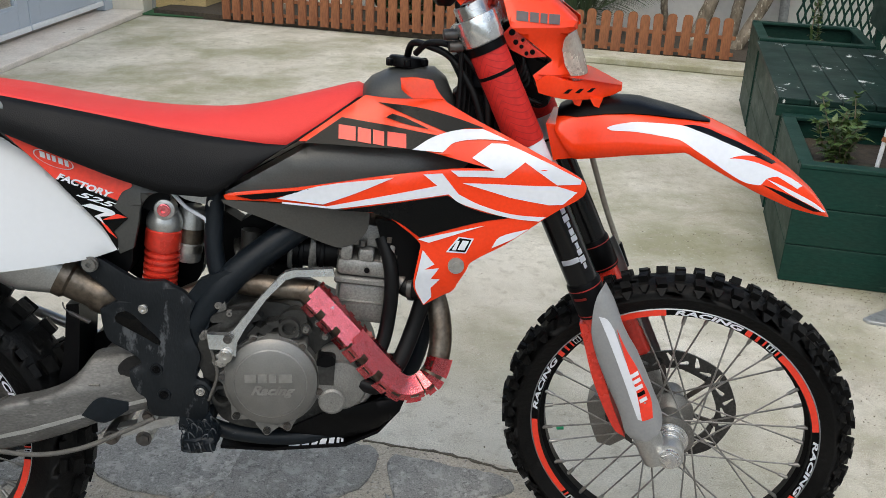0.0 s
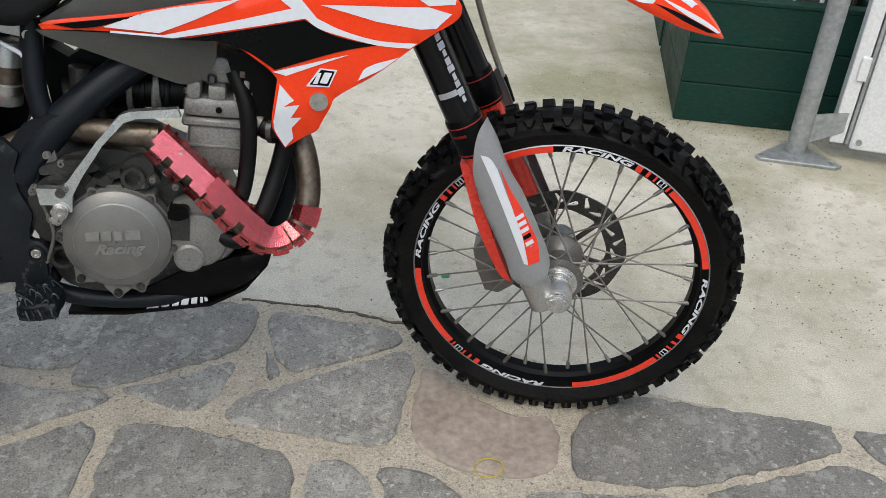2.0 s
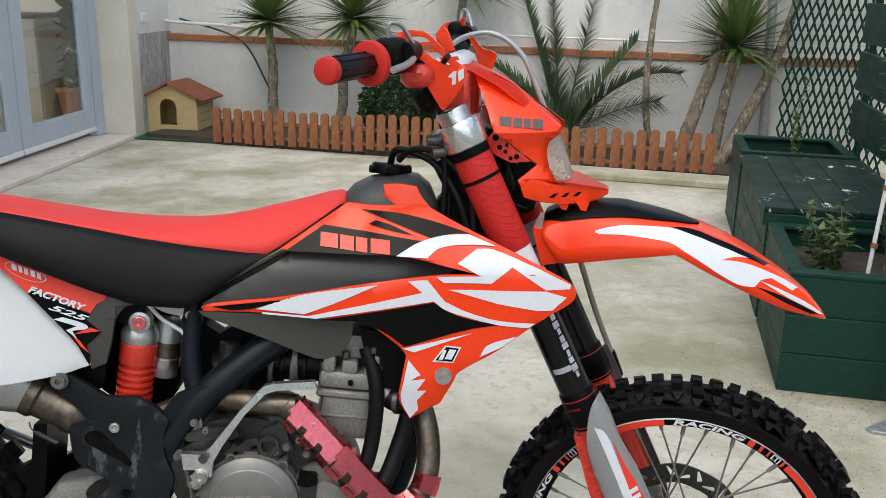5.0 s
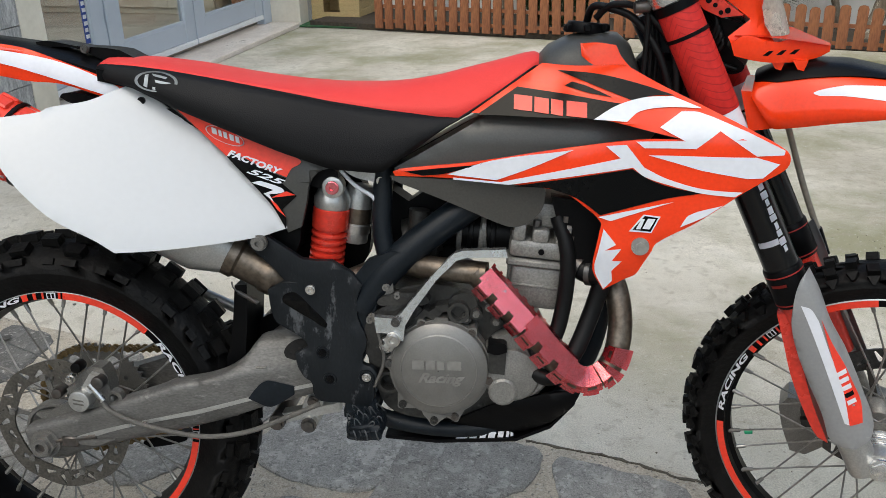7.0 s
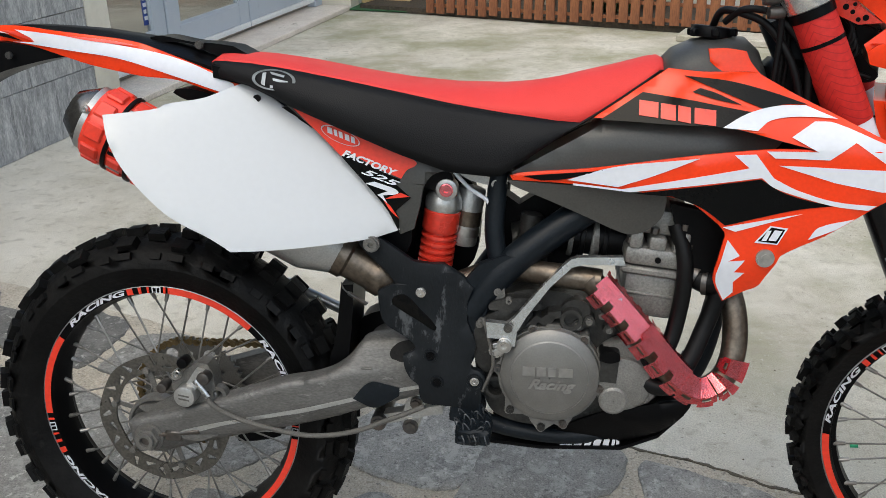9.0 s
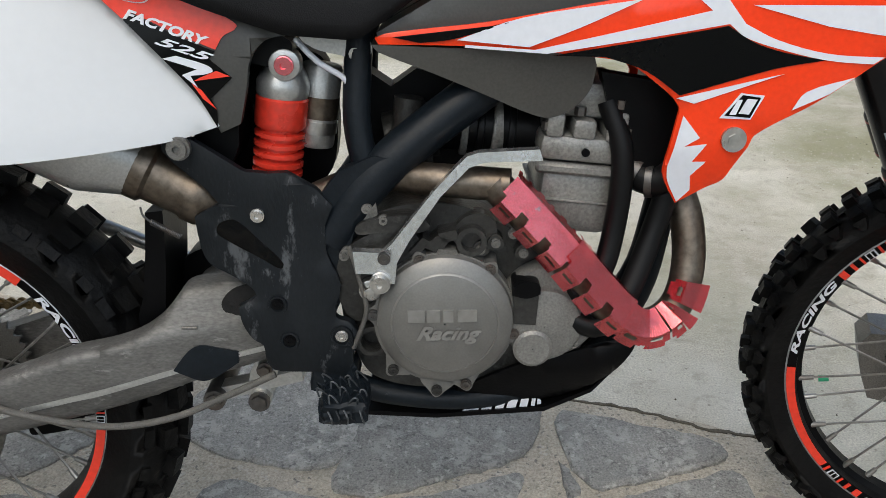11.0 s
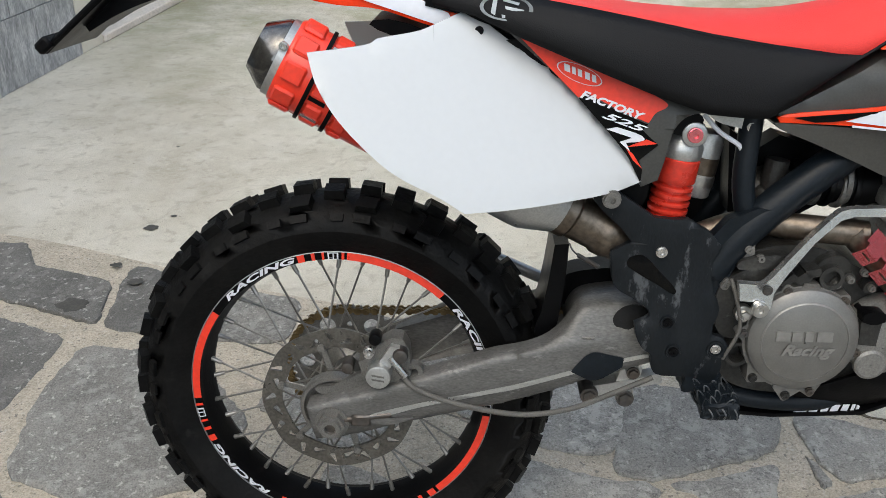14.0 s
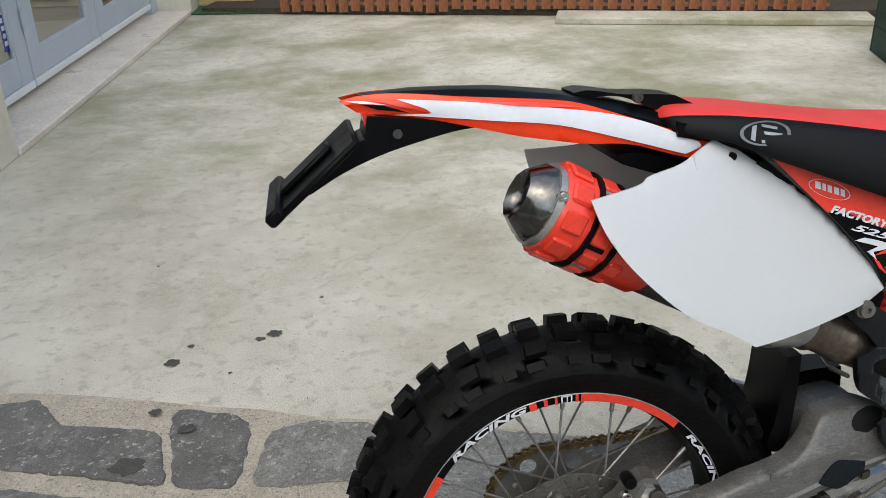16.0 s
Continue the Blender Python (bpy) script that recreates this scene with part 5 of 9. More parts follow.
# wheels
def tyre_mesh(radius, half, bead, knob, count, kind):
    """A knobbly tyre about the y axis: carcass and tread blocks."""
    bm = bmesh.new()
    crown = radius - knob
    prof = []
    for k in range(15):
        a = math.pi * (k / 14) - math.pi / 2
        prof.append((bead + 0.012 + (crown - bead - 0.012) * max(0.0, math.cos(a)) ** 0.62, half * math.sin(a) * (1.0 if abs(a) < 1.3 else 0.97)))
    prof = [(bead, -half * 0.62)] + [(bead + 0.008, -half * 0.74)] + prof[1:-1] + [(bead + 0.016, half * 0.70), (bead, half * 0.40)]
    revolve(bm, prof, 72)
    ring_size, carcass = len(prof), bm.verts[:]
    rng = random.Random(5)

    def surf(w):
        """The carcass at lateral angle w: radius, y and the outward way."""
        r = bead + 0.012 + (crown - bead - 0.012) * max(0.0, math.cos(w)) ** 0.62
        y = half * math.sin(w)
        e = 0.01
        r2, y2 = bead + 0.012 + (crown - bead - 0.012) * max(0.0, math.cos(w + e)) ** 0.62, half * math.sin(w + e)
        t = Vector((r2 - r, y2 - y)).normalized()
        return r, y, Vector((t.y, -t.x))

    def block(a, w, la, lw, h, skew=0.0, taper=1.0):
        verts = []
        for top in (0, 1):
            s = 1.0 if not top else 0.86
            for da, dw in ((-1, -1), (1, -1), (1, 1), (-1, 1)):
                ww = w + dw * lw / 2 * s
                r, y, nrm = surf(max(-1.45, min(1.45, ww)))
                o = h if top else -0.004
                rr, yy = r + nrm.x * o, y + nrm.y * o
                aa = a + (da * la / 2 * s * (taper if dw * w > 0 else 1.0) + skew * dw * la) / radius
                verts.append((rr * math.cos(aa), yy, rr * math.sin(aa)))
        vs = [bm.verts.new(v) for v in verts]
        for fc in ((0, 3, 2, 1), (4, 5, 6, 7), (0, 1, 5, 4), (1, 2, 6, 5), (2, 3, 7, 6), (3, 0, 4, 7)):
            bm.faces.new([vs[i] for i in fc])
        # a web under the skin ties the block to the carcass
        k = round(a / (2 * math.pi) * 72) % 72
        near = min(carcass[k * ring_size:(k + 1) * ring_size], key=lambda v: (v.co - vs[0].co).length)
        bm.faces.new((vs[0], vs[3], near))

    step = 2 * math.pi / count
    for k in range(count):
        a = k * step
        j = rng.uniform(-0.03, 0.03) * step
        if kind == "front":
            for s in (-1, 1):
                block(a + j, s * 0.22, 0.020, 0.32, knob, 0.06 * s)
                block(a + 0.5 * step + j, s * 0.62, 0.022, 0.36, knob, -0.06 * s)
                block(a + 0.5 * step + j, s * 1.05, 0.024, 0.34, knob * 0.62, 0.0, 0.25)
                block(a + j, s * 0.86, 0.023, 0.34, knob * 0.8, 0.0, 0.30)
            if k % 2:
                block(a + 0.5 * step, 0, 0.018, 0.24, knob)
        else:
            if k % 2:
                block(a + j, 0.0, 0.036, 0.40, knob)
                for s in (-1, 1):
                    block(a + j, s * 0.68, 0.037, 0.32, knob, 0.05 * s)
            else:
                for s in (-1, 1):
                    block(a + j, s * 0.33, 0.036, 0.34, knob)
            for s in (-1, 1):
                block(a + (0.1 if k % 2 else -0.1) * step, s * 1.03, 0.034 if k % 2 else 0.026, 0.20, knob * (0.42 if k % 2 else 0.28))
    return bm


def wheel(name, at, m, radius, half, bead, knob, count, kind, reds, bars, words, disc_side, label):
    hub_y = 0.045 if kind == "front" else 0.055
    base = m @ Matrix.Translation(at)
    bm = bmesh.new()
    revolve(bm, [(0.024, -hub_y - 0.004), (0.040, -hub_y), (0.047, -hub_y), (0.047, -hub_y + 0.005), (0.036, -hub_y + 0.009), (0.026, -hub_y + 0.020), (0.024, hub_y - 0.020), (0.036, hub_y - 0.009), (0.047, hub_y - 0.005), (0.047, hub_y), (0.040, hub_y), (0.024, hub_y + 0.004)], 28)
    w = part(name, bm, CASTALU, bike, label, 40, base)
    part("tyre", tyre_mesh(radius, half, bead - 0.004, knob, count, kind), RUBBER, w, "worn black knobbly rubber tyre", 30)
    rw, far = half * 0.62, half * 0.40
    bm = bmesh.new()
    revolve(bm, [(bead, -rw), (bead, -rw - 0.004), (bead - 0.013, -rw - 0.003), (bead - 0.015, -rw + 0.010), (bead - 0.023, -0.012), (bead - 0.023, 0.008), (bead - 0.015, far - 0.010), (bead - 0.013, far + 0.003), (bead, far + 0.004), (bead, far)], 96)
    part("rim", bm, BLACKPLASTIC, w, "black anodised rim", 40)
    # pale rings put the lit line of each rim edge into the colour
    for s, e in ((-1, rw), (1, far)):
        bm = bmesh.new()
        revolve(bm, [(bead + 0.0008, s * (e + 0.003)), (bead + 0.0022, s * (e + 0.0052)), (bead + 0.0002, s * (e + 0.0066)), (bead - 0.0004, s * (e + 0.0045))], 96)
        part("rim_edge", bm, GALV, w, "rim edge, paler metal for its lit line", 60)
    y_dec = -rw - 0.0062
    r_in, r_out = bead - 0.0125, bead - 0.0005

    def arc(a0, a1, material, nm, ri=r_in, ro=r_out, lift=0.0):
        bm = bmesh.new()
        n = max(2, int((a1 - a0) / 3))
        vs = []
        for i in range(n + 1):
            a = radians(a0 + (a1 - a0) * i / n)
            vs.append([bm.verts.new((r * math.cos(a), yy, r * math.sin(a))) for r, yy in ((ri, y_dec + 0.001), (ri, y_dec - lift), (ro, y_dec - lift), (ro, y_dec + 0.001))])
        for p, q in zip(vs, vs[1:]):
            for i in range(4):
                bm.faces.new((p[i], p[(i + 1) % 4], q[(i + 1) % 4], q[i]))
        bm.faces.new(vs[0])
        bm.faces.new(vs[-1][::-1])
        part(nm, bm, material, w)

    for a0, a1 in reds:
        arc(a0, a1, REDDECAL, "red_rim_strip")
    for a0, a1 in bars:
        k = (a1 - a0) / 16
        arc(a0, a0 + 0.9 * k, REDDECAL, "rim_bar")
        arc(a0 + 2.0 * k, a0 + 5.6 * k, WHITEDECAL, "rim_badge", r_in + 0.0004, r_out - 0.0004)
        for b0, b1, ri, ro in ((2.5, 3.4, 0.0015, 0.0018), (3.9, 5.1, 0.0040, 0.0018), (3.9, 5.1, 0.0016, 0.0086)):
            arc(a0 + b0 * k, a0 + b1 * k, BLACKDECAL, "rim_badge_mark", r_in + ri, r_out - ro, 0.0008)
        for b0, b1 in ((6.8, 7.6), (10.0, 11.2), (13.6, 16.0)):
            arc(a0 + b0 * k, a0 + b1 * k, REDDECAL, "rim_bar")
    for mid, span in words:
        bm = lettering("RACING", 0.0128, 0.0004, 0.2, 1.0, 0.0004)
        xs = [v.co.x for v in bm.verts]
        ctr, rm = (min(xs) + max(xs)) / 2, (r_in + r_out) / 2
        stretch = radians(span) * rm / (max(xs) - min(xs))
        for v in bm.verts:
            aa = radians(mid) - (v.co.x - ctr) * stretch / rm
            r = rm + v.co.y * 1.0
            v.co = Vector((r * math.cos(aa), y_dec - v.co.z, r * math.sin(aa)))
        part("lettering", bm, WHITEDECAL, w, "white lettering on the rim")
    # spokes
    for k in range(36):
        a = 2 * math.pi * k / 36
        side = -1 if k % 2 else 1
        lead = (1 if k % 4 < 2 else -1) * 0.62
        p0 = Vector((0.043 * math.cos(a + lead * 1.6), side * (hub_y - 0.003), 0.043 * math.sin(a + lead * 1.6)))
        p1 = Vector(((bead - 0.021) * math.cos(a), side * 0.006 - 0.006, (bead - 0.021) * math.sin(a)))
        bm = bmesh.new()
        cyl(bm, p0, p1, 0.0019, None, 6)
        d = (p0 - p1).normalized()
        cyl(bm, p1 - d * 0.002, p1 + d * 0.019, 0.0044, 0.0036, 8)
        part("spoke", bm, SPOKE, w, "", 50)
    # brake disc with slots cut through
    r0, r1 = (0.090, 0.130) if kind == "front" else (0.094, 0.127)
    yd = disc_side * (hub_y + (0.022 if kind == "front" else 0.014))
    wd, rm = r1 - r0, (r0 + r1) / 2
    n, holes = 160, 26
    loops = [[(r * math.cos(a), r * math.sin(a)) for a in [2 * math.pi * i / n for i in range(n)] for r in (base_r + 0.0014 * math.cos(8 * a),)] for base_r in (r0, r1)]
    for j in range(holes):
        a = 2 * math.pi * j / holes
        e, d = Vector((math.cos(a), math.sin(a))), Vector((-math.sin(a), math.cos(a)))
        c = e * (rm + wd * (0.14 if j % 2 else -0.14))
        way = (e * 0.85 + d * 0.5) if j % 2 else (d * 0.92 - e * 0.38)
        v = Vector((-way.y, way.x))
        L = wd * 0.30
        tips = [c + way * L + v * 0.0018, c + way * L - v * 0.0018, c - way * L * 0.7 - v * 0.0050, c - way * L - v * 0.0036, c - way * L + v * 0.0036, c - way * L * 0.7 + v * 0.0050]
        loops.append([(q.x, q.y) for q in tips])
    bm = plate_with_holes(loops, yd, 0.004)
    disc = part("brake_disc", bm, FRONTDISC if kind == "front" else DISCSTEEL, w, "scuffed steel brake disc with slots", 30)
    for i in range(6):
        a = 2 * math.pi * i / 6
        bm = bmesh.new()
        box(bm, 0.03, r0 + 0.008, yd + disc_side * -0.0075, yd + disc_side * -0.0045, -0.0055, 0.0055, 0.001, Matrix.Rotation(-a, 4, "Y") @ Matrix.Rotation(0.25, 4, "Y"))
        cyl(bm, Vector((math.cos(a - 0.25) * (r0 + 0.004), yd - disc_side * 0.009, math.sin(a - 0.25) * (r0 + 0.004))), Vector((math.cos(a - 0.25) * (r0 + 0.004), yd + disc_side * 0.006, math.sin(a - 0.25) * (r0 + 0.004))), 0.006, None, 12)
        part("disc_arm", bm, DARKSTEEL if kind == "front" else CASTALU, disc)
    return w


ID = Matrix.Identity(4)
front_wheel = wheel("front_wheel", AXLE_F, STEER, 0.344, 0.046, 0.277, 0.013, 31, "front", ((-177.3, -137.4), (-78, -39.3), (11, 49.2), (97.8, 132)), ((-136, -121), (-38, -23), (50.5, 66), (133.5, 147.5)), ((-105, 29), (-8, 29), (81, 27), (163.5, 28)), 1, "front wheel with black rim, red strips and wire spokes")
rear_wheel = wheel("rear_wheel", AXLE_R, ID, 0.354, 0.068, 0.2505, 0.0155, 40, "rear", ((145, 184), (47, 86), (-49, -9), (-118, -73.5)), ((87, 104.6), (-7.5, 3), (-71, -50.5), (-173.5, -156)), ((121.5, 32), (25, 31), (-139, 31)), -1, "rear wheel with black rim, red strips and wire spokes")

# swingarm: a top facet, a side facet and a lower facet that meet at soft ridges
def arm_y(x, z):
    shoulder = z - lerp_table([(-0.05, 0.400), (0.057, 0.425), (0.145, 0.448), (0.243, 0.466), (0.29, 0.464), (0.386, 0.478), (0.467, 0.487), (0.52, 0.488)], x)[0]
    rib = 0.341 + 0.252 * x - z
    return -0.127 + 0.028 * ease((x - 0.2) / 0.3) + 0.45 * max(0.0, shoulder) * ease(shoulder / 0.02) + 0.30 * max(0.0, rib) * ease(rib / 0.015)


for s in (1, -1):
    pts = [(-0.040, 0.369, 1), (0.001, 0.383), (0.038, 0.393), (0.14, 0.426), (0.199, 0.446), (0.252, 0.464), (0.30, 0.472), (0.335, 0.483), (0.358, 0.498), (0.374, 0.516), (0.390, 0.534), (0.424, 0.539), (0.459, 0.542), (0.498, 0.528, 1), (0.502, 0.446, 1), (0.453, 0.430), (0.397, 0.415), (0.342, 0.397), (0.286, 0.383), (0.21, 0.366), (0.109, 0.340), (0.041, 0.319), (-0.029, 0.307, 1)]
    bm = sheet(pts, arm_y, 0.036, 0.004, 0.01)
    part("swingarm", flip(bm) if s < 0 else bm, SWINGALU, bike, "scuffed cast aluminium swingarm", 75)
slab("swingarm_bridge", [(0.375, 0.458), (0.372, 0.480), (0.380, 0.505), (0.395, 0.520), (0.425, 0.528), (0.466, 0.530), (0.492, 0.512), (0.488, 0.450), (0.394, 0.425)], -0.075, 0.075, SWINGALU, bike, "dull cast swingarm bridge", 0.012)
# black sheet in place of the shade inside an open hole
panel("swingarm_recess_cap", [(0.436, 0.516), (0.445, 0.530), (0.462, 0.537), (0.488, 0.532), (0.486, 0.517), (0.463, 0.503), (0.444, 0.505)], arm_y, 0.004, RUBBER, bike, "black sheet for the shaded hole in the swingarm", 0.001, 0.02, 0.0012)
bm = bmesh.new()
box(bm, 0.388, 0.408, arm_y(0.40, 0.492) - 0.003, arm_y(0.40, 0.492) + 0.004, 0.490, 0.4935, 0.001)
part("casting_mark", bm, CASTALU, bike, "small bright mark on the swingarm")
slab("chain_slider", [(0.348, 0.494, 1), (0.365, 0.536), (0.429, 0.553), (0.490, 0.553, 1), (0.493, 0.484, 1), (0.397, 0.482)], 0.03, 0.085, BLACKPLASTIC, bike, "black chain slider")
panel("swingarm_recess", [(0.051, 0.357), (0.14, 0.384), (0.24, 0.408), (0.289, 0.418), (0.381, 0.440), (0.494, 0.466, 1), (0.494, 0.459, 1), (0.381, 0.433), (0.288, 0.410), (0.239, 0.401), (0.14, 0.377), (0.054, 0.350)], lambda x, z: arm_y(x, z) - 0.0025, 0.004, ALU, bike, "brushed rib along the swingarm", 0.001, 0.02)
panel("swingarm_pad", [(0.374, 0.437, 1), (0.386, 0.453), (0.398, 0.465), (0.410, 0.469), (0.432, 0.464), (0.455, 0.458, 1), (0.454, 0.443, 1), (0.436, 0.431), (0.417, 0.421), (0.404, 0.421), (0.390, 0.428)], lambda x, z: -0.1310 + 0.028 * ease((x - 0.2) / 0.3), 0.010, FRAMEPAINT, bike, "grey wear pad", 0.002)
bm = bmesh.new()
cyl(bm, (0, -0.140, 0.345), (0, 0.15, 0.345), 0.011, None, 16)
revolve_at(bm, [(0.027, -0.130), (0.027, -0.124), (0.012, -0.124), (0.012, -0.130)], (0, 0, 0.345), 28)
revolve_at(bm, [(0.0225, -0.142), (0.0225, -0.128), (0.012, -0.128), (0.012, -0.142)], (0, 0, 0.345), 6)
revolve_at(bm, [(0.016, -0.150), (0.016, -0.142), (0.009, -0.142), (0.009, -0.150)], (0, 0, 0.345), 20)
# dark disc stands in for the shaded hollow of the axle
rod("axle_bore", (0, -0.1405, 0.345), (0, -0.1425, 0.345), 0.0115, DARKSTEEL, bike, "", 16)
part("rear_axle", bm, CASTALU, bike, "steel axle nut", 40)
bm = bmesh.new()
box(bm, 0.030, 0.062, -0.131, -0.118, 0.340, 0.360, 0.003)
cyl(bm, (0.02, -0.126, 0.350), (0.095, -0.126, 0.362), 0.005, None, 10)
part("chain_adjuster", bm, DARKSTEEL, bike, "", 40)
slab("axle_plate", [(0.051, 0.361, 1), (0.085, 0.356), (0.129, 0.357, 1), (0.095, 0.344), (0.058, 0.347, 1)], -0.131, -0.122, SWINGALU, bike)
# rear brake
slab("rear_caliper", [(0.043, 0.445, 1), (0.061, 0.457, 1), (0.073, 0.475, 1), (0.095, 0.489, 1), (0.113, 0.487, 1), (0.122, 0.470, 1), (0.125, 0.440, 1), (0.102, 0.411, 1), (0.065, 0.405, 1), (0.050, 0.421, 1)], -0.118, -0.085, CASTALU, bike, "cast aluminium rear brake caliper", 0.006)
slab("caliper_bridge", [(0.077, 0.453, 1), (0.095, 0.480, 1), (0.112, 0.476, 1), (0.093, 0.441, 1)], -0.128, -0.11, ALU, bike, "", 0.004)
(cx, cz), (rx_, rz_), (bx_, bz_), (dx_, dz_), (ex_, ez_) = [(0.076, 0.432), (0.062, 0.471), (0.071, 0.490), (0.110, 0.465), (0.026, 0.437)]
rod("caliper_piston_cap", (cx, -0.11, cz), (cx, -0.138, cz), 0.0195, ALU, bike, "round brushed piston cap", 28, bevel=0.003)
for dz in (-0.004, 0.003):
    panel("cap_mark", [(cx - 0.010, cz + dz + 0.003, 1), (cx + 0.009, cz + dz, 1), (cx + 0.010, cz + dz - 0.003, 1), (cx - 0.009, cz + dz, 1)], lambda x, z: -0.138, 0.001, CASTALU, bike, "", 0, 1, 0.0008)
bolt(rx_, -0.125, rz_, 0.007, bike, STEEL, 0.012)
rod("rubber_cap", (bx_, -0.10, bz_), (bx_, -0.126, bz_), 0.010, BLACKPLASTIC, bike, "", 16, bevel=0.003)
rod("rubber_cap", (dx_, -0.10, dz_), (dx_, -0.132, dz_), 0.012, DARKSTEEL, bike, "", 16, bevel=0.003)
rod("caliper_pin", (ex_, -0.09, ez_), (ex_, -0.120, ez_), 0.010, DARKSTEEL, bike, "", 16, bevel=0.003)
bm = bmesh.new()
revolve_at(bm, [(0.056, -0.088), (0.054, -0.092), (0.049, -0.092), (0.047, -0.086), (0.036, -0.080), (0.034, -0.070), (0.056, -0.070)], (-0.002, 0, 0.350), 40)
part("brake_hub_ring", bm, CASTALU, rear_wheel, "cast hub ring", 40).matrix_basis = Matrix.Translation(-AXLE_R)
for k in range(6):
    a = 2 * math.pi * (k + 0.3) / 6
    bm = bmesh.new()
    cyl(bm, (0.0415 * math.cos(a), -0.079, 0.0415 * math.sin(a)), (0.0415 * math.cos(a), -0.089, 0.0415 * math.sin(a)), 0.0048, None, 6)
    part("hub_bolt", bm, DARKSTEEL, rear_wheel, "", 40)
bm = bmesh.new()
revolve_at(bm, [(0.016, -0.112), (0.016, -0.095), (0.009, -0.095), (0.009, -0.112)], (0.128, 0, 0.428), 24)
box(bm, 0.06, 0.125, -0.108, -0.097, 0.412, 0.432, 0.003)
part("caliper_lug", bm, CASTALU, bike, "", 40)
slab("caliper_bracket", [(-0.03, 0.385), (0.0, 0.395), (0.06, 0.425), (0.12, 0.43), (0.12, 0.41), (0.05, 0.395), (0.02, 0.375)], -0.100, -0.090, CASTALU, bike)
pipe("rear_brake_hose", [(0.11, -0.128, 0.44), (0.13, -0.132, 0.415), (0.19, -0.137, 0.392), (0.29, -0.135, 0.373), (0.37, -0.128, 0.38), (0.44, -0.118, 0.405), (0.50, -0.11, 0.43)], 0.0045, BRAID, bike, "grey braided brake hose")
rod("hose_fitting", (0.095, -0.128, 0.462), (0.118, -0.129, 0.432), 0.006, STEEL, bike)
# chain and sprocket on the far side
def sprocket():
    teeth = 48
    rim = []
    for i in range(teeth):
        for f, r in ((0.0, 0.1005), (0.3, 0.1035), (0.45, 0.1090), (0.6, 0.1090), (0.75, 0.1035)):
            a = 2 * math.pi * (i + f) / teeth
            rim.append((r * math.cos(a), r * math.sin(a)))
    ring = lambda cx, cz, r, k: [(cx + r * math.cos(2 * math.pi * i / k), cz + r * math.sin(2 * math.pi * i / k)) for i in range(k)]
    loops = [rim, ring(0, 0, 0.040, 40)]
    for i in range(6):
        a = 2 * math.pi * i / 6
        loops.append(ring(0.078 * math.cos(a), 0.078 * math.sin(a), 0.0145, 18))
        b = a + math.pi / 6
        loops.append(ring(0.072 * math.cos(b), 0.072 * math.sin(b), 0.005, 10))
    return plate_with_holes(loops, 0.066, 0.005)


part("rear_sprocket", sprocket(), CASTALU, bike, "aluminium rear sprocket", 30, Matrix.Translation(AXLE_R))
bm = bmesh.new()
path = [Vector((0.108 * math.cos(a), 0.0685, 0.345 + 0.108 * math.sin(a))) for a in [radians(80 + 200 * k / 26) for k in range(27)]]
path = [Vector((0.50, 0.0685, 0.462)).lerp(path[0], k / 32) for k in range(32)] + path + [path[-1].lerp(Vector((0.50, 0.0685, 0.40)), k / 32) for k in range(1, 33)]
for i, (p, q) in enumerate(zip(path, path[1:])):
    d = q - p
    mm = Matrix.Translation((p + q) / 2) @ Matrix.Rotation(-math.atan2(d.z, d.x), 4, "Y")
    o = 0.0065 if i % 2 else 0.0045
    for s in (-1, 1):
        box(bm, -d.length * 0.45, d.length * 0.45, s * o - 0.0009, s * o + 0.0009, -0.0036, 0.0036, 0, mm)
        for e in (p, q):
            cyl(bm, e + Vector((0, s * o - 0.0009, 0)), e + Vector((0, s * o + 0.0009, 0)), 0.0068, None, 10)
    cyl(bm, p + Vector((0, -0.0085, 0)), p + Vector((0, 0.0085, 0)), 0.0032, None, 8)
part("drive_chain", bm, CHAINMETAL, bike, "gold-brown roller chain")
slab("chain_guide", [(0.095, 0.258), (0.179, 0.277), (0.182, 0.262), (0.097, 0.244)], 0.055, 0.085, BLACKPLASTIC, bike)
# mud flap and folded side stand seen behind the swingarm
slab("mud_flap", [(0.344, 0.625, 1), (0.366, 0.627, 1), (0.364, 0.581), (0.358, 0.521), (0.351, 0.481), (0.338, 0.465), (0.319, 0.474), (0.328, 0.512), (0.337, 0.564)], -0.056, 0.05, BLACKPLASTIC, bike, "black rubber mud flap")
pipe("side_stand", [(0.19, 0.12, 0.566), (0.30, 0.12, 0.516), (0.42, 0.125, 0.462)], 0.011, ALU, bike, "folded aluminium side stand")
slab("linkage", [(0.408, 0.384, 1), (0.470, 0.397), (0.524, 0.411, 1), (0.526, 0.394, 1), (0.475, 0.382), (0.414, 0.365, 1)], -0.066, -0.040, ALU, bike, "aluminium suspension link", 0.004)
slab("linkage_plate", [(0.458, 0.408), (0.470, 0.424), (0.490, 0.425), (0.492, 0.404), (0.482, 0.388), (0.483, 0.366), (0.470, 0.354), (0.456, 0.358), (0.452, 0.374)], -0.062, -0.030, ALU, bike, "aluminium linkage plate", 0.004)
for lx, ly, lz, lr in ((0.478, -0.064, 0.414, 0.0085), (0.468, -0.066, 0.369, 0.0115), (0.410, -0.068, 0.373, 0.0115)):
    rod("link_boss", (lx, ly - 0.004, lz), (lx, 0.05, lz), lr * 1.3, DARKSTEEL if lx < 0.45 else ALU, bike, "", 20, bevel=0.002)
    bolt(lx, ly - 0.004, lz, lr, bike, DARKSTEEL, 0.007, socket=False)

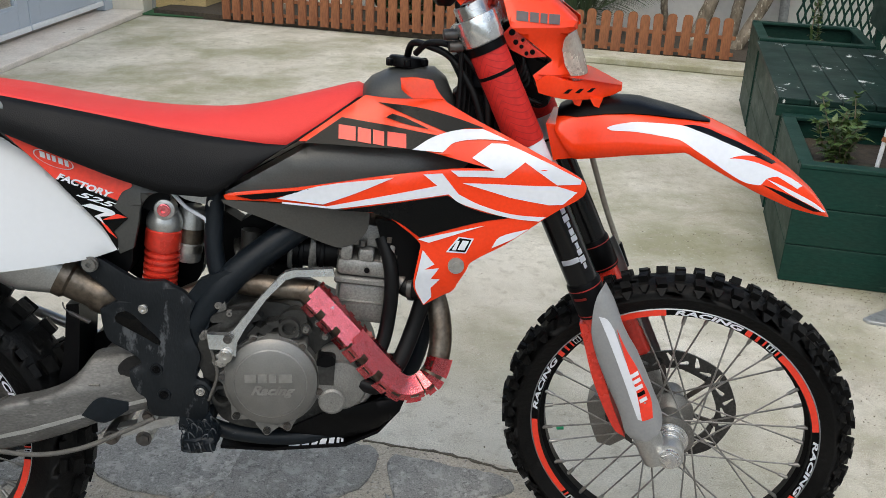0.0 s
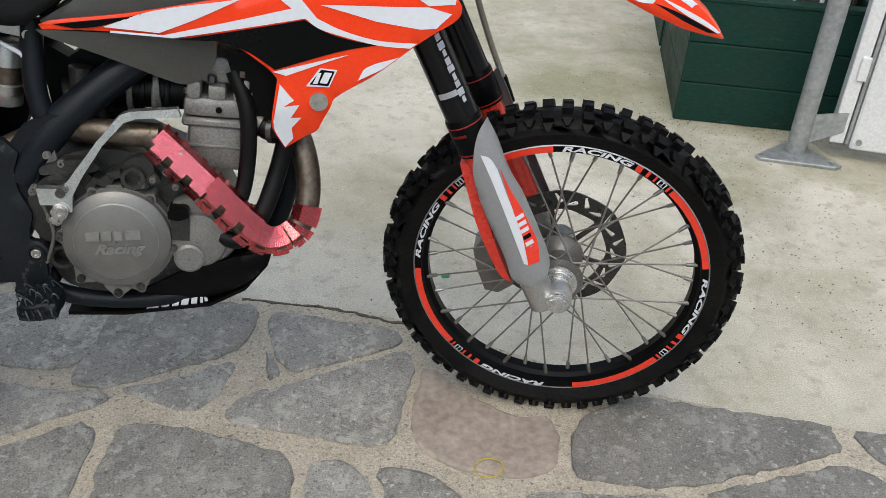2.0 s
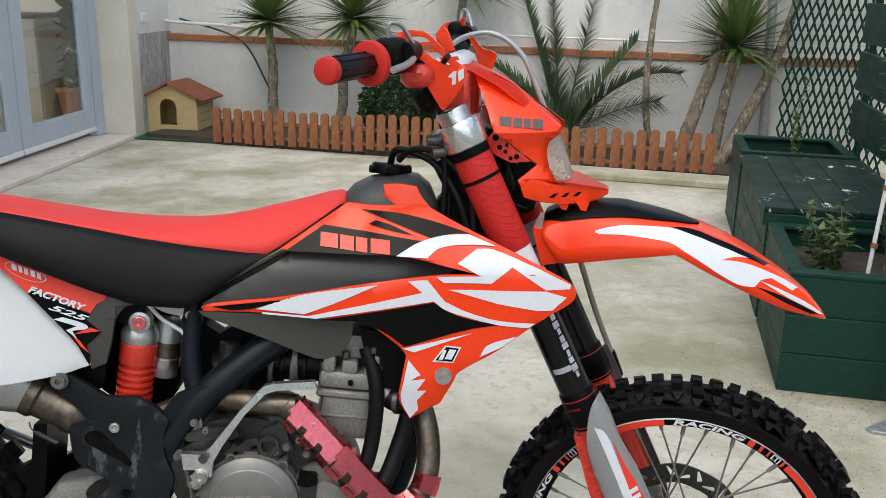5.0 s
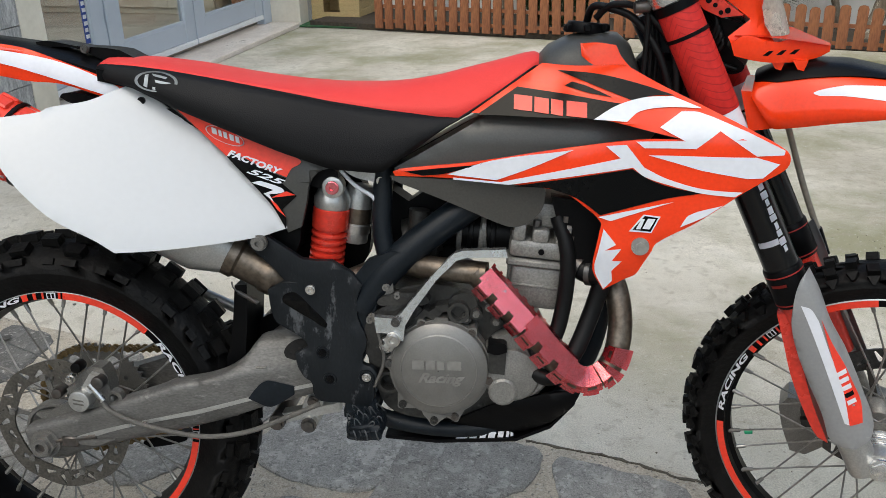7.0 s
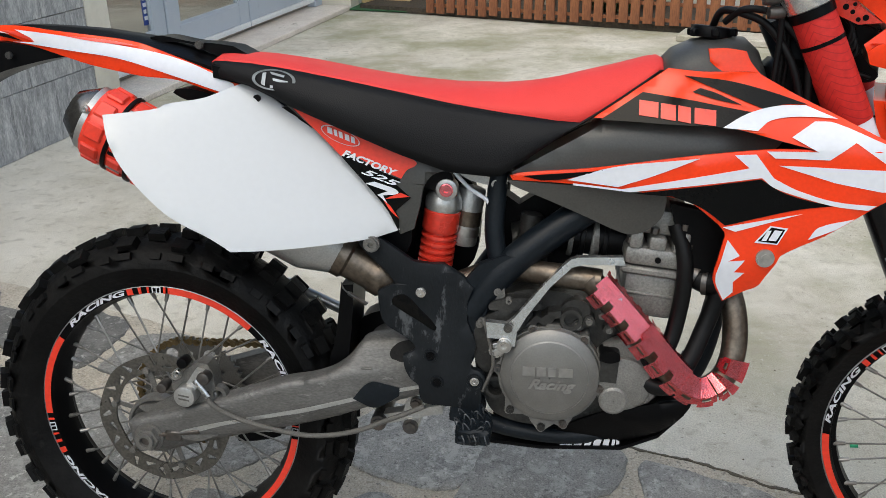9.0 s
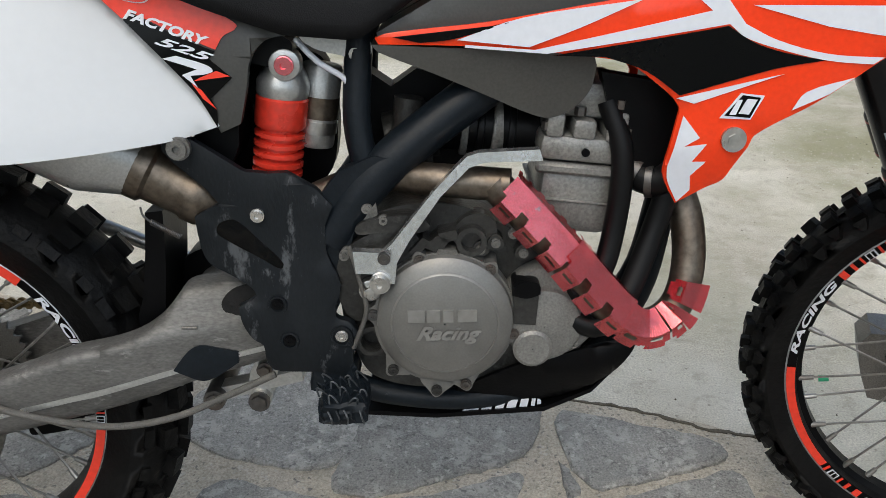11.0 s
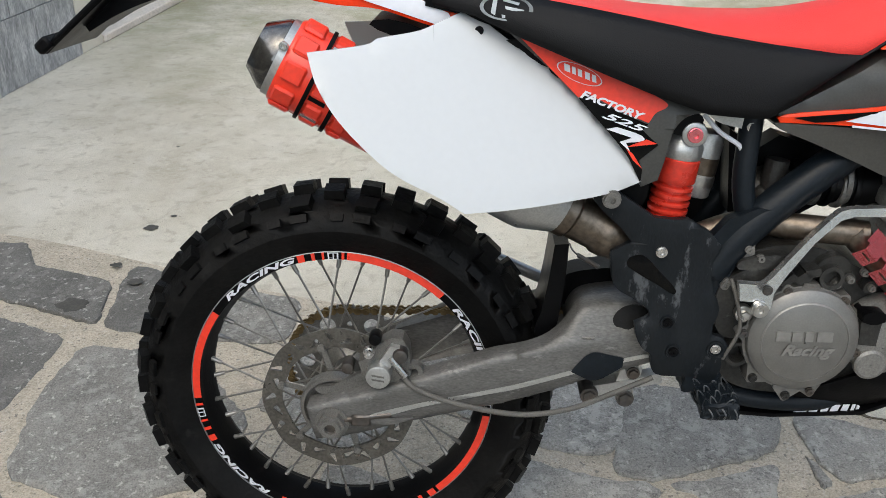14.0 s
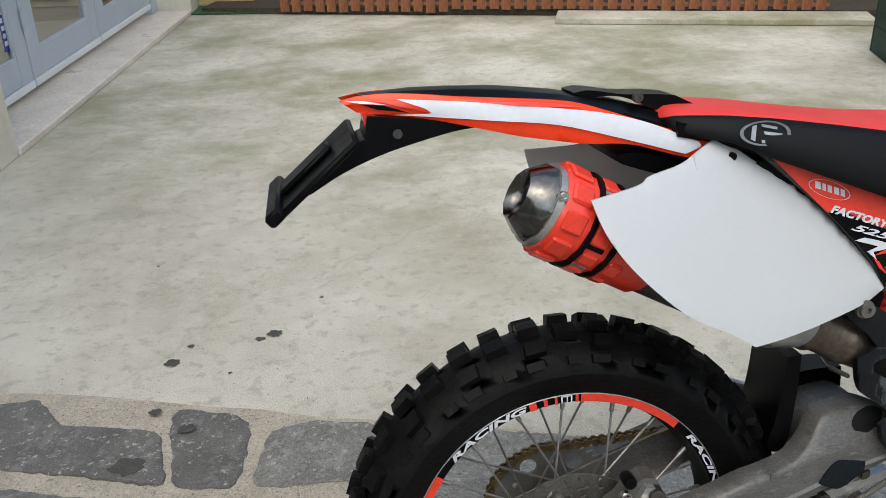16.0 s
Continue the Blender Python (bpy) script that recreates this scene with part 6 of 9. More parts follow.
# frame
pipe("frame_spar", [(0.575, -0.085, 0.60), (0.635, -0.082, 0.68), (0.76, -0.056, 0.775), (0.92, -0.030, 0.88), (1.02, -0.02, 0.96)], 0.026, FRAMEPAINT, bike, "thick dark grey frame tube", 16)
pipe("frame_spar", [(0.575, 0.085, 0.60), (0.635, 0.082, 0.68), (0.76, 0.07, 0.775), (0.92, 0.045, 0.88), (1.02, 0.02, 0.96)], 0.026, FRAMEPAINT, bike, "", 16)
for s in (-1, 1):
    pipe("seat_post_tube", [(0.625, 0.078 * s, 0.67), (0.612, 0.072 * s, 0.74), (0.618, 0.06 * s, 0.84)], 0.0165, FRAMEPAINT, bike, "", 12)
    pipe("subframe_tube", [(0.60, 0.055 * s, 0.845), (0.40, 0.06 * s, 0.90), (0.15, 0.06 * s, 0.96)], 0.011, FRAMEPAINT, bike)
    pipe("cradle_tube", [(0.57, 0.075 * s, 0.41), (0.64, 0.08 * s, 0.385), (0.76, 0.075 * s, 0.375), (0.88, 0.05 * s, 0.40), (0.965, 0.03 * s, 0.50), (1.0, 0.02 * s, 0.65), (1.06, 0.02 * s, 0.86)], 0.015, FRAMEPAINT, bike, "dark grey cradle tube")
bm = bmesh.new()
cyl(bm, PIVOT + HEAD_D * 0.62, PIVOT + HEAD_D * 0.86, 0.034, None, 20)
part("steering_head", bm, FRAMEPAINT, bike, "", 40)
gp = lambda x, z: -0.112 - 0.012 * ease((0.62 - z) / 0.15)
guard = panel("frame_guard", [(0.392, 0.716), (0.398, 0.730), (0.412, 0.734), (0.426, 0.729, 1), (0.482, 0.691, 1), (0.509, 0.688, 1), (0.531, 0.689, 1), (0.564, 0.669, 1), (0.582, 0.648, 1), (0.572, 0.623, 1), (0.573, 0.589), (0.588, 0.551), (0.580, 0.512), (0.598, 0.504), (0.607, 0.487), (0.599, 0.472), (0.598, 0.448), (0.585, 0.432, 1), (0.558, 0.438), (0.531, 0.439), (0.502, 0.442), (0.493, 0.456), (0.491, 0.475), (0.479, 0.484), (0.468, 0.503), (0.464, 0.525, 1), (0.485, 0.537), (0.482, 0.548), (0.459, 0.564), (0.433, 0.580), (0.424, 0.604), (0.421, 0.637, 1), (0.451, 0.653, 1), (0.434, 0.674, 1)], gp, 0.012, GUARD, bike, "scuffed dark plastic frame guard", 0.003, steps=3)
# black sheet stands in for the dark seen through the opening
panel("guard_window", [(0.446, 0.623), (0.452, 0.631), (0.469, 0.633), (0.495, 0.608), (0.521, 0.580), (0.518, 0.573), (0.497, 0.585), (0.449, 0.614)], gp, 0.004, BLACKDECAL, guard, "", 0.001, lift=0.0015)
slab("frame_plate", [(0.590, 0.687, 1), (0.631, 0.705, 1), (0.659, 0.702, 1), (0.632, 0.669), (0.605, 0.612), (0.588, 0.532), (0.568, 0.489, 1), (0.538, 0.571, 1), (0.554, 0.642, 1)], -0.112, -0.09, FRAMEPAINT, bike, "dark grey frame gusset", 0.010)
bolt(0.495, gp(0.495, 0.639) - 0.001, 0.639, 0.0068, guard, STEEL)
for gx, gz, gr in ((0.512, 0.529, 0.0085), (0.524, 0.483, 0.0085), (0.587, 0.488, 0.0105)):
    bm = bmesh.new()
    revolve_at(bm, [(gr + 0.003, -0.0015), (gr + 0.0025, -0.003), (gr, -0.003), (gr - 0.0005, 0.0), (gr + 0.003, 0.002)], (gx, gp(gx, gz), gz), 24)
    part("guard_eyelet", bm, GUARD, guard, "", 40)
    bolt(gx, gp(gx, gz) - 0.0005, gz, 0.0062 if gr > 0.01 else 0.0055, guard, STEEL if gr > 0.01 else BLACKPLASTIC, 0.003)
bolt(0.415, -0.122, 0.722, 0.011, bike, CASTALU, 0.010)
slab("seat_bracket", [(0.552, 0.838), (0.628, 0.833), (0.625, 0.808), (0.599, 0.815), (0.566, 0.824)], -0.072, -0.062, ALU, bike, "aluminium seat bracket")
bolt(0.613, -0.072, 0.818, 0.007, bike)
pipe("white_cable", [(0.545, -0.07, 0.835), (0.57, -0.075, 0.81), (0.60, -0.075, 0.79), (0.605, -0.072, 0.77)], 0.0035, WHITEDECAL, bike)
# foot peg: a battered tread with bent teeth, under a bracket
peg_rng = random.Random(9)
PEGEDGE = mat("worn_peg_edge", (0.075, 0.082, 0.088), 0.4, 0.3, (0.03, 0.034, 0.038), 60, 0.6)


def battered(bm, x0, x1, y0, y1, z0, z1, amount, cuts=4):
    box(bm, x0, x1, y0, y1, z0, z1, 0.004)
    bmesh.ops.subdivide_edges(bm, edges=[e for e in bm.edges if e.calc_length() > 0.012], cuts=cuts, use_grid_fill=True)
    for v in bm.verts:
        v.co += Vector((peg_rng.uniform(-1, 1), peg_rng.uniform(-1, 1), peg_rng.uniform(-1, 1))) * amount
    return bm


peg = part("foot_peg", battered(bmesh.new(), 0.562, 0.617, -0.180, -0.108, 0.398, 0.426, 0.0022), FRAMEPAINT, bike, "battered dark foot peg with bent teeth", 25)
part("peg_bracket", battered(bmesh.new(), 0.545, 0.602, -0.120, -0.052, 0.408, 0.446, 0.0015), FRAMEPAINT, peg, "", 30)
for j in range(4):
    for k in range(5):
        x, y = 0.566 + 0.0112 * k + peg_rng.uniform(-0.002, 0.002), -0.178 + 0.019 * j + peg_rng.uniform(-0.002, 0.002)
        h, u, w = peg_rng.uniform(0.006, 0.013), peg_rng.uniform(-0.006, 0.006), peg_rng.uniform(-0.004, 0.004)
        part("peg_tooth", tube(bmesh.new(), [(x - 0.004, y, 0.424), (x - 0.002 + u, y + w, 0.426 + h), (x + 0.003 + u, y + w, 0.426 + h * 0.8), (x + 0.006, y + 0.002, 0.424)], 0.0012, 5, 3), PEGEDGE if (j + k) % 2 else FRAMEPAINT, peg, "", 40)
for k in range(6):
    x = 0.565 + 0.0095 * k
    z = 0.405 + peg_rng.uniform(-0.003, 0.006)
    part("peg_tooth", tube(bmesh.new(), [(x - 0.003, -0.178, z + 0.014), (x + peg_rng.uniform(-0.003, 0.003), -0.186, z + 0.006), (x + 0.002, -0.179, z - 0.005)], 0.0013, 5, 3), PEGEDGE if k % 2 else FRAMEPAINT, peg, "", 40)

# shock absorber
a, b = Vector((0.508, -0.045, 0.66)), Vector((0.527, -0.045, 0.80))
bm = bmesh.new()
d = (b - a)
prof = []
for k in range(6):
    s0 = k / 5 * 0.42
    prof += [(0.0305, s0), (0.0305, s0 + 0.035), (0.0235, s0 + 0.045), (0.0235, s0 + 0.075)]
prof += [(0.030, 0.50), (0.0315, 0.52), (0.0315, 0.74), (0.029, 0.76)]
full = [(r, h * d.length) for r, h in prof]
mm = Matrix.Translation(a) @ d.to_track_quat("Y", "Z").to_matrix().to_4x4()
revolve(bm, full + [(0.012, full[-1][1]), (0.012, full[0][1])], 32)
part("shock_body", bm, REDANO, bike, "glossy red ribbed shock body", 30, mm)
bm = bmesh.new()
revolve(bm, [(0.029, 0.75 * d.length), (0.0315, 0.79 * d.length), (0.0315, 0.88 * d.length), (0.026, 0.97 * d.length), (0.022, 1.02 * d.length), (0.01, 1.02 * d.length), (0.01, 0.84 * d.length)], 28)
part("shock_head", bm, ALU, bike, "machined shock head", 35, mm)
bm = bmesh.new()
cyl(bm, (0.533, -0.055, 0.807), (0.533, -0.082, 0.807), 0.0185, None, 24, True, 0.003)
part("shock_eye", bm, ALU, bike, "machined shock eye", 40)
bm = bmesh.new()
cyl(bm, (0.533, -0.080, 0.807), (0.533, -0.0865, 0.807), 0.0115, None, 24, True, 0.002)
revolve_at(bm, [(0.010, -0.090), (0.010, -0.084), (0.004, -0.084), (0.004, -0.090)], (0.533, 0, 0.807), 12)
part("shock_bolt", bm, HEATRED, bike, "pink-red shock top bolt", 40)
rod("reservoir", (0.553, -0.02, 0.70), (0.570, -0.02, 0.80), 0.024, ALU, bike, "dull shock reservoir", 24, bevel=0.004)
rod("reservoir_band", (0.556, -0.02, 0.718), (0.5585, -0.02, 0.733), 0.0255, STEEL, bike, "", 24)
rod("reservoir_sleeve", (0.5592, -0.02, 0.736), (0.5635, -0.02, 0.762), 0.0247, BRONZE, bike, "", 24)
slab("inner_mudguard", [(0.433, 0.741), (0.478, 0.826), (0.532, 0.817), (0.570, 0.797), (0.576, 0.676), (0.534, 0.634), (0.464, 0.654), (0.425, 0.695)], 0.0, 0.04, BLACKPLASTIC, bike)
slab("airbox", [(0.257, 0.937), (0.465, 0.862), (0.541, 0.834), (0.530, 0.805), (0.481, 0.805), (0.466, 0.696), (0.417, 0.715), (0.444, 0.750), (0.366, 0.833)], -0.085, 0.085, BLACKPLASTIC, bike, "black airbox", 0.006)


# seat: a black base with a red grippy top, lofted along the machine
# x: top z at the middle, seam z, seam half width, bottom z, bottom half width
SEAT = [(0.130, 1.006, 1.003, 0.045, 0.996, 0.050), (0.150, 1.018, 1.010, 0.070, 0.985, 0.078), (0.215, 1.014, 1.007, 0.085, 0.972, 0.100), (0.28, 1.005, 0.999, 0.092, 0.944, 0.112), (0.37, 0.988, 0.984, 0.098, 0.908, 0.120),
        (0.46, 0.977, 0.967, 0.100, 0.872, 0.122), (0.54, 0.972, 0.951, 0.100, 0.845, 0.122), (0.62, 0.972, 0.938, 0.098, 0.838, 0.120), (0.665, 0.976, 0.932, 0.096, 0.868, 0.116), (0.71, 0.984, 0.926, 0.095, 0.900, 0.110), (0.745, 0.993, 0.924, 0.094, 0.922, 0.098), (0.80, 1.006, 0.960, 0.086, 0.957, 0.088), (0.85, 1.019, 0.995, 0.074, 0.991, 0.076), (0.868, 1.021, 1.006, 0.058, 1.002, 0.060), (0.880, 1.012, 1.004, 0.040, 1.000, 0.042)]
xs_seat = [0.130 + 0.75 * k / 44 for k in range(45)]
top_rings, side_rings = [], {-1: [], 1: []}
for x in xs_seat:
    zt, zs, ws, zb, wb = lerp_table(SEAT, x)
    ring = []
    for k in range(-8, 9):
        u = k / 8
        ring.append(Vector((x, u * ws, zs + (zt - zs) * (1 - abs(u) ** 2.6) + 0.002 * (1 - abs(u) ** 6))))
    top_rings.append(ring)
    for s in (-1, 1):
        sr = []
        for k in range(7):
            u = k / 6
            sr.append(Vector((x, s * (ws + (wb - ws) * u + 0.010 * min(1.0, (zs - zb) / 0.05) * math.sin(math.pi * u)), zs + (zb - zs) * u)))
        side_rings[s].append(sr)
seat = part("seat", loft(top_rings, False, False), REDCLOTH, bike, "red ribbed grip cover over a black seat", 60)
seat.modifiers.new("thick", "SOLIDIFY").thickness = 0.004
for s in (-1, 1):
    so = part("seat_side", loft(side_rings[s], False, False), BLACKCLOTH, seat, "black seat flank", 60)
    so.modifiers.new("thick", "SOLIDIFY").thickness = 0.004
bm = bmesh.new()
tube(bm, [r[0] + Vector((0, -0.0008, -0.0035)) for r in top_rings[2:-9:2]], 0.0013, 6, 2)
part("seat_seam", bm, BLACKCLOTH, seat, "stitched seam")
bm = loft([[Vector((x, y, lerp_table(SEAT, x)[3] - 0.004 + dz)) for y, dz in ((-0.08, 0), (0.08, 0), (0.08, 0.02), (-0.08, 0.02))] for x in xs_seat[1:-12:3]])
part("seat_base", bm, BLACKPLASTIC, seat, "", 40)
seat_side = lambda x, z: -(0.104 + 0.014 * clamp((0.99 - z) / 0.06))
for ring_r, w_, dx in ((0.027, 0.0035, 0),):
    bm = bmesh.new()
    vs = []
    for k in range(40):
        a = 2 * math.pi * k / 40
        for r in (1.0, 0.86):
            x, z = 0.258 + 0.036 * r * math.cos(a), 0.9835 + 0.0165 * r * math.sin(a) - 0.05 * 0.036 * r * math.cos(a)
            vs.append((x, z))
    verts = [bm.verts.new((x, seat_side(x, z) - 0.001, z)) for x, z in vs]
    for k in range(40):
        bm.faces.new((verts[2 * k], verts[2 * k + 1], verts[(2 * k + 3) % 80], verts[(2 * k + 2) % 80]))
    bmesh.ops.solidify(bm, geom=bm.faces[:], thickness=0.0012)
    part("seat_badge", bm, GALV, seat, "silver oval badge")
for pts in ([(0.240, 0.994), (0.246, 0.995), (0.243, 0.974), (0.237, 0.977)], [(0.252, 0.996), (0.276, 0.990), (0.274, 0.987), (0.254, 0.992)], [(0.256, 0.986), (0.282, 0.981), (0.280, 0.977), (0.257, 0.982)], [(0.252, 0.975), (0.274, 0.972), (0.272, 0.969), (0.252, 0.971)]):
    panel("badge_mark", [(x, z, 1) for x, z in pts], seat_side, 0.0012, GALV, seat, "", 0, 0.02, 0.0012)

# fuel tank
tank_lo = lambda x, z: -(0.100 + 0.004 * math.sin(clamp((z - 0.74) / 0.2) * math.pi)) + 0.5 * max(0.0, z - 0.90) + 0.03 * ease((x - 0.95) / 0.1)
panel("fuel_tank", [(0.640, 0.844, 1), (0.665, 0.858), (0.780, 0.922, 1), (0.901, 0.999), (0.995, 0.994), (1.065, 0.934), (1.042, 0.882), (0.914, 0.819, 1), (0.762, 0.830, 1), (0.644, 0.831, 1)], tank_lo, 0.09, TANK, bike, "dark grey plastic fuel tank", 0.003, 0.02, both=True)
RAWTANK = mat("olive_grey_raw_tank_plastic", (0.062, 0.060, 0.054), 0.38, 0, (0.075, 0.073, 0.066), 5, 0.4, 0.05, 300, spec=0.4)
lower_y = lambda x, z: -0.120 + 0.22 * max(0.0, 0.83 - z)
panel("tank_lower", [(0.634, 0.832, 1), (0.643, 0.823), (0.697, 0.801), (0.761, 0.773), (0.812, 0.750), (0.836, 0.745), (0.861, 0.756), (0.879, 0.778), (0.884, 0.806, 1), (0.880, 0.819, 1)], lower_y, 0.08, RAWTANK, bike, "olive grey lower tank bulge", 0.014, 0.3, both=True)
# x, top z, half width, lower z
TANKTOP = [(0.868, 1.016, 0.060, 0.97), (0.885, 1.034, 0.072, 0.97), (0.915, 1.048, 0.080, 0.97), (0.96, 1.055, 0.082, 0.97), (0.995, 1.052, 0.076, 0.97), (1.015, 1.035, 0.066, 0.97), (1.03, 1.00, 0.05, 0.96)]
bm = loft([[Vector((x, w * math.sin(a), zl + (zt - zl) * max(0.0, math.cos(a)) ** 0.55)) for a in [math.pi * (k / 16 - 0.5) for k in range(17)]] for x, zt, w, zl in TANKTOP])
part("tank_top", bm, TANK, bike, "", 50)
bm = bmesh.new()
cyl(bm, (0.945, -0.005, 1.05), (0.947, -0.005, 1.068), 0.034, 0.031, 12, True, 0.003)
for k in range(6):
    box(bm, -0.006, 0.006, 0.028, 0.040, 0.0, 0.012, 0.002, Matrix.Translation((0.946, -0.005, 1.053)) @ Matrix.Rotation(k * math.pi / 3, 4, "Z"))
part("fuel_cap", bm, BLACKPLASTIC, bike, "black fuel cap", 40)
pipe("breather_hose", [(0.946, -0.005, 1.066), (0.955, -0.03, 1.092), (0.985, -0.05, 1.088), (1.02, -0.06, 1.07), (1.055, -0.07, 1.02), (1.075, -0.07, 0.96)], 0.006, RUBBERHOSE, bike, "black breather hose")

# radiator shrouds with graphics
def shroud_y(x, z):
    return -(0.108 + 0.034 * ease((x - 0.62) / 0.38)) + 0.50 * max(0.0, z - 0.905) - 0.012 * ease((x - 1.05) / 0.12) + 0.25 * max(0.0, 0.72 - z)


shroud = panel("radiator_shroud", [(0.765, 0.933, 1), (0.875, 1.008, 1), (0.925, 1.004), (0.992, 1.005), (1.005, 1.004, 1), (1.060, 0.974), (1.120, 0.945), (1.184, 0.913), (1.236, 0.884), (1.245, 0.870), (1.239, 0.854), (1.203, 0.832), (1.171, 0.811), (1.114, 0.769), (1.056, 0.734), (1.049, 0.720, 1), (1.036, 0.696), (1.027, 0.680), (1.010, 0.671), (0.978, 0.651, 1), (0.963, 0.678), (0.959, 0.695), (0.968, 0.749, 1), (0.969, 0.767), (0.935, 0.798), (0.913, 0.812), (0.887, 0.818), (0.763, 0.829), (0.642, 0.832, 1), (0.638, 0.839, 1), (0.652, 0.844), (0.763, 0.856), (0.912, 0.882), (1.022, 0.896), (1.088, 0.897, 1), (1.038, 0.909), (0.979, 0.923), (0.945, 0.928)], shroud_y, 0.006, ORANGE, bike, "glossy orange radiator shroud with white and black graphics", 0.003, 0.02, both=True)
def decal(points, material, label="", lift=0.0017, parent=None, surface=shroud_y, m=None, thick=0.0010):
    return panel("decal", points, surface, thick, material, parent or shroud, label, 0, 0.02, lift, m=m, steps=4)


decal([(0.728, 0.837, 1), (0.799, 0.861), (0.924, 0.880, 1), (0.860, 0.851), (0.806, 0.830, 1)], WHITEDECAL)
decal([(0.658, 0.840, 1), (0.765, 0.852, 1), (0.792, 0.858, 1), (0.724, 0.838), (0.688, 0.834, 1)], BLACKDECAL)
decal([(0.737, 0.832, 1), (0.812, 0.827, 1), (0.996, 0.868, 1), (0.973, 0.887, 1), (1.004, 0.889, 1), (1.032, 0.854, 1), (1.067, 0.837), (1.119, 0.823), (1.178, 0.819, 1), (1.167, 0.812, 1), (1.119, 0.816), (1.068, 0.828), (1.033, 0.840), (1.015, 0.854, 1), (0.825, 0.823, 1), (0.737, 0.829, 1)], WHITEDECAL)
decal([(0.830, 0.821, 1), (1.014, 0.852, 1), (1.042, 0.835), (1.075, 0.824), (1.118, 0.816, 1), (1.069, 0.807), (0.968, 0.779, 1), (0.931, 0.805), (0.887, 0.820, 1)], BLACKDECAL, "glossy black graphic")
decal([(0.965, 0.776, 1), (1.078, 0.801, 1), (0.984, 0.770, 1)], WHITEDECAL)
decal([(1.090, 0.762, 1), (1.103, 0.782), (1.150, 0.798, 1), (1.126, 0.780, 1)], WHITEDECAL)
decal([(1.053, 0.915, 1), (1.085, 0.938, 1), (1.112, 0.937), (1.180, 0.910, 1), (1.235, 0.883, 1), (1.234, 0.876, 1), (1.195, 0.874, 1), (1.190, 0.877, 1), (1.140, 0.911, 1), (1.107, 0.884, 1), (1.097, 0.884, 1), (1.031, 0.884, 1), (1.018, 0.894, 1), (1.091, 0.895, 1)], WHITEDECAL)
decal([(1.164, 0.898, 1), (1.179, 0.898, 1), (1.172, 0.900, 1)], ORANGE)
decal([(1.038, 0.873, 1), (1.195, 0.872, 1), (1.229, 0.862, 1), (1.206, 0.841, 1), (1.183, 0.840, 1), (1.117, 0.851, 1)], WHITEDECAL)
decal([(0.954, 0.926, 1), (0.988, 0.946), (1.030, 0.958), (1.072, 0.960, 1), (1.115, 0.943, 1), (1.065, 0.944), (1.023, 0.938), (1.004, 0.923, 1)], WHITEDECAL, "", 0.0028)
decal([(0.974, 0.757, 1), (0.994, 0.732, 1), (0.977, 0.722, 1), (1.002, 0.725, 1), (0.988, 0.704, 1), (1.004, 0.704, 1), (0.989, 0.687, 1), (0.991, 0.669, 1), (0.978, 0.654, 1), (0.964, 0.682), (0.962, 0.698, 1)], WHITEDECAL)
decal([(0.775, 0.931, 1), (0.837, 0.973, 1), (0.911, 0.963, 1), (0.975, 0.952, 1), (1.002, 0.948, 1), (0.980, 0.940), (0.956, 0.927, 1), (0.876, 0.928), (0.824, 0.930)], BLACKDECAL, "black graphic")
decal([(0.898, 0.998, 1), (0.962, 0.992), (1.022, 0.978), (1.075, 0.961, 1), (1.040, 0.960), (1.016, 0.952, 1), (0.980, 0.966), (0.936, 0.983)], BLACKDECAL)
decal([(0.910, 0.975, 1), (0.921, 0.981, 1), (0.945, 0.974), (0.982, 0.958, 1), (0.945, 0.965)], BLACKDECAL)
# the maker's word on the shroud is four plain red blocks
for k, (x0, x1) in enumerate(((907, 938), (942, 966), (970, 990), (996, 1030))):
    y0, y1 = 163 + (x0 - 907) * 0.13, 191 + (x0 - 907) * 0.10
    kk = (x0 - 907) / 1000
    zz = 0.962 - 0.2 * kk * 0.5
    px0, px1 = 0.832 + (x0 - 907) * 0.00091, 0.832 + (x1 - 907) * 0.00091
    decal([(px0, zz, 1), (px1, zz - 0.003, 1), (px1, zz - 0.025, 1), (px0, zz - 0.022, 1)], REDDECAL, lift=0.0036)
decal([(1.034, 0.781, 1), (1.060, 0.778, 1), (1.047, 0.752, 1), (1.013, 0.754, 1)], WHITEDECAL, "white emblem", 0.0024)
decal([(1.036, 0.779, 1), (1.056, 0.776, 1), (1.046, 0.754, 1), (1.018, 0.757, 1)], BLACKDECAL, "", 0.0032)
decal([(1.041, 0.775, 1), (1.052, 0.774, 1), (1.044, 0.758, 1), (1.033, 0.759, 1)], WHITEDECAL, "", 0.0042)
decal([(1.023, 0.758, 1), (1.031, 0.774, 1), (1.036, 0.774, 1), (1.030, 0.758, 1)], WHITEDECAL, "", 0.0042)
(sbx, sbz), = [(1.031, 0.730)]
sby = shroud_y(sbx, sbz)
bm = bmesh.new()
revolve_at(bm, [(0.014, -0.004), (0.014, 0.0), (0.005, 0.0), (0.005, -0.004)], (sbx, sby, sbz), 24)
cyl(bm, (sbx, sby, sbz), (sbx, sby - 0.006, sbz), 0.007, None, 6)
part("shroud_bolt", bm, STEEL, shroud, "", 40)
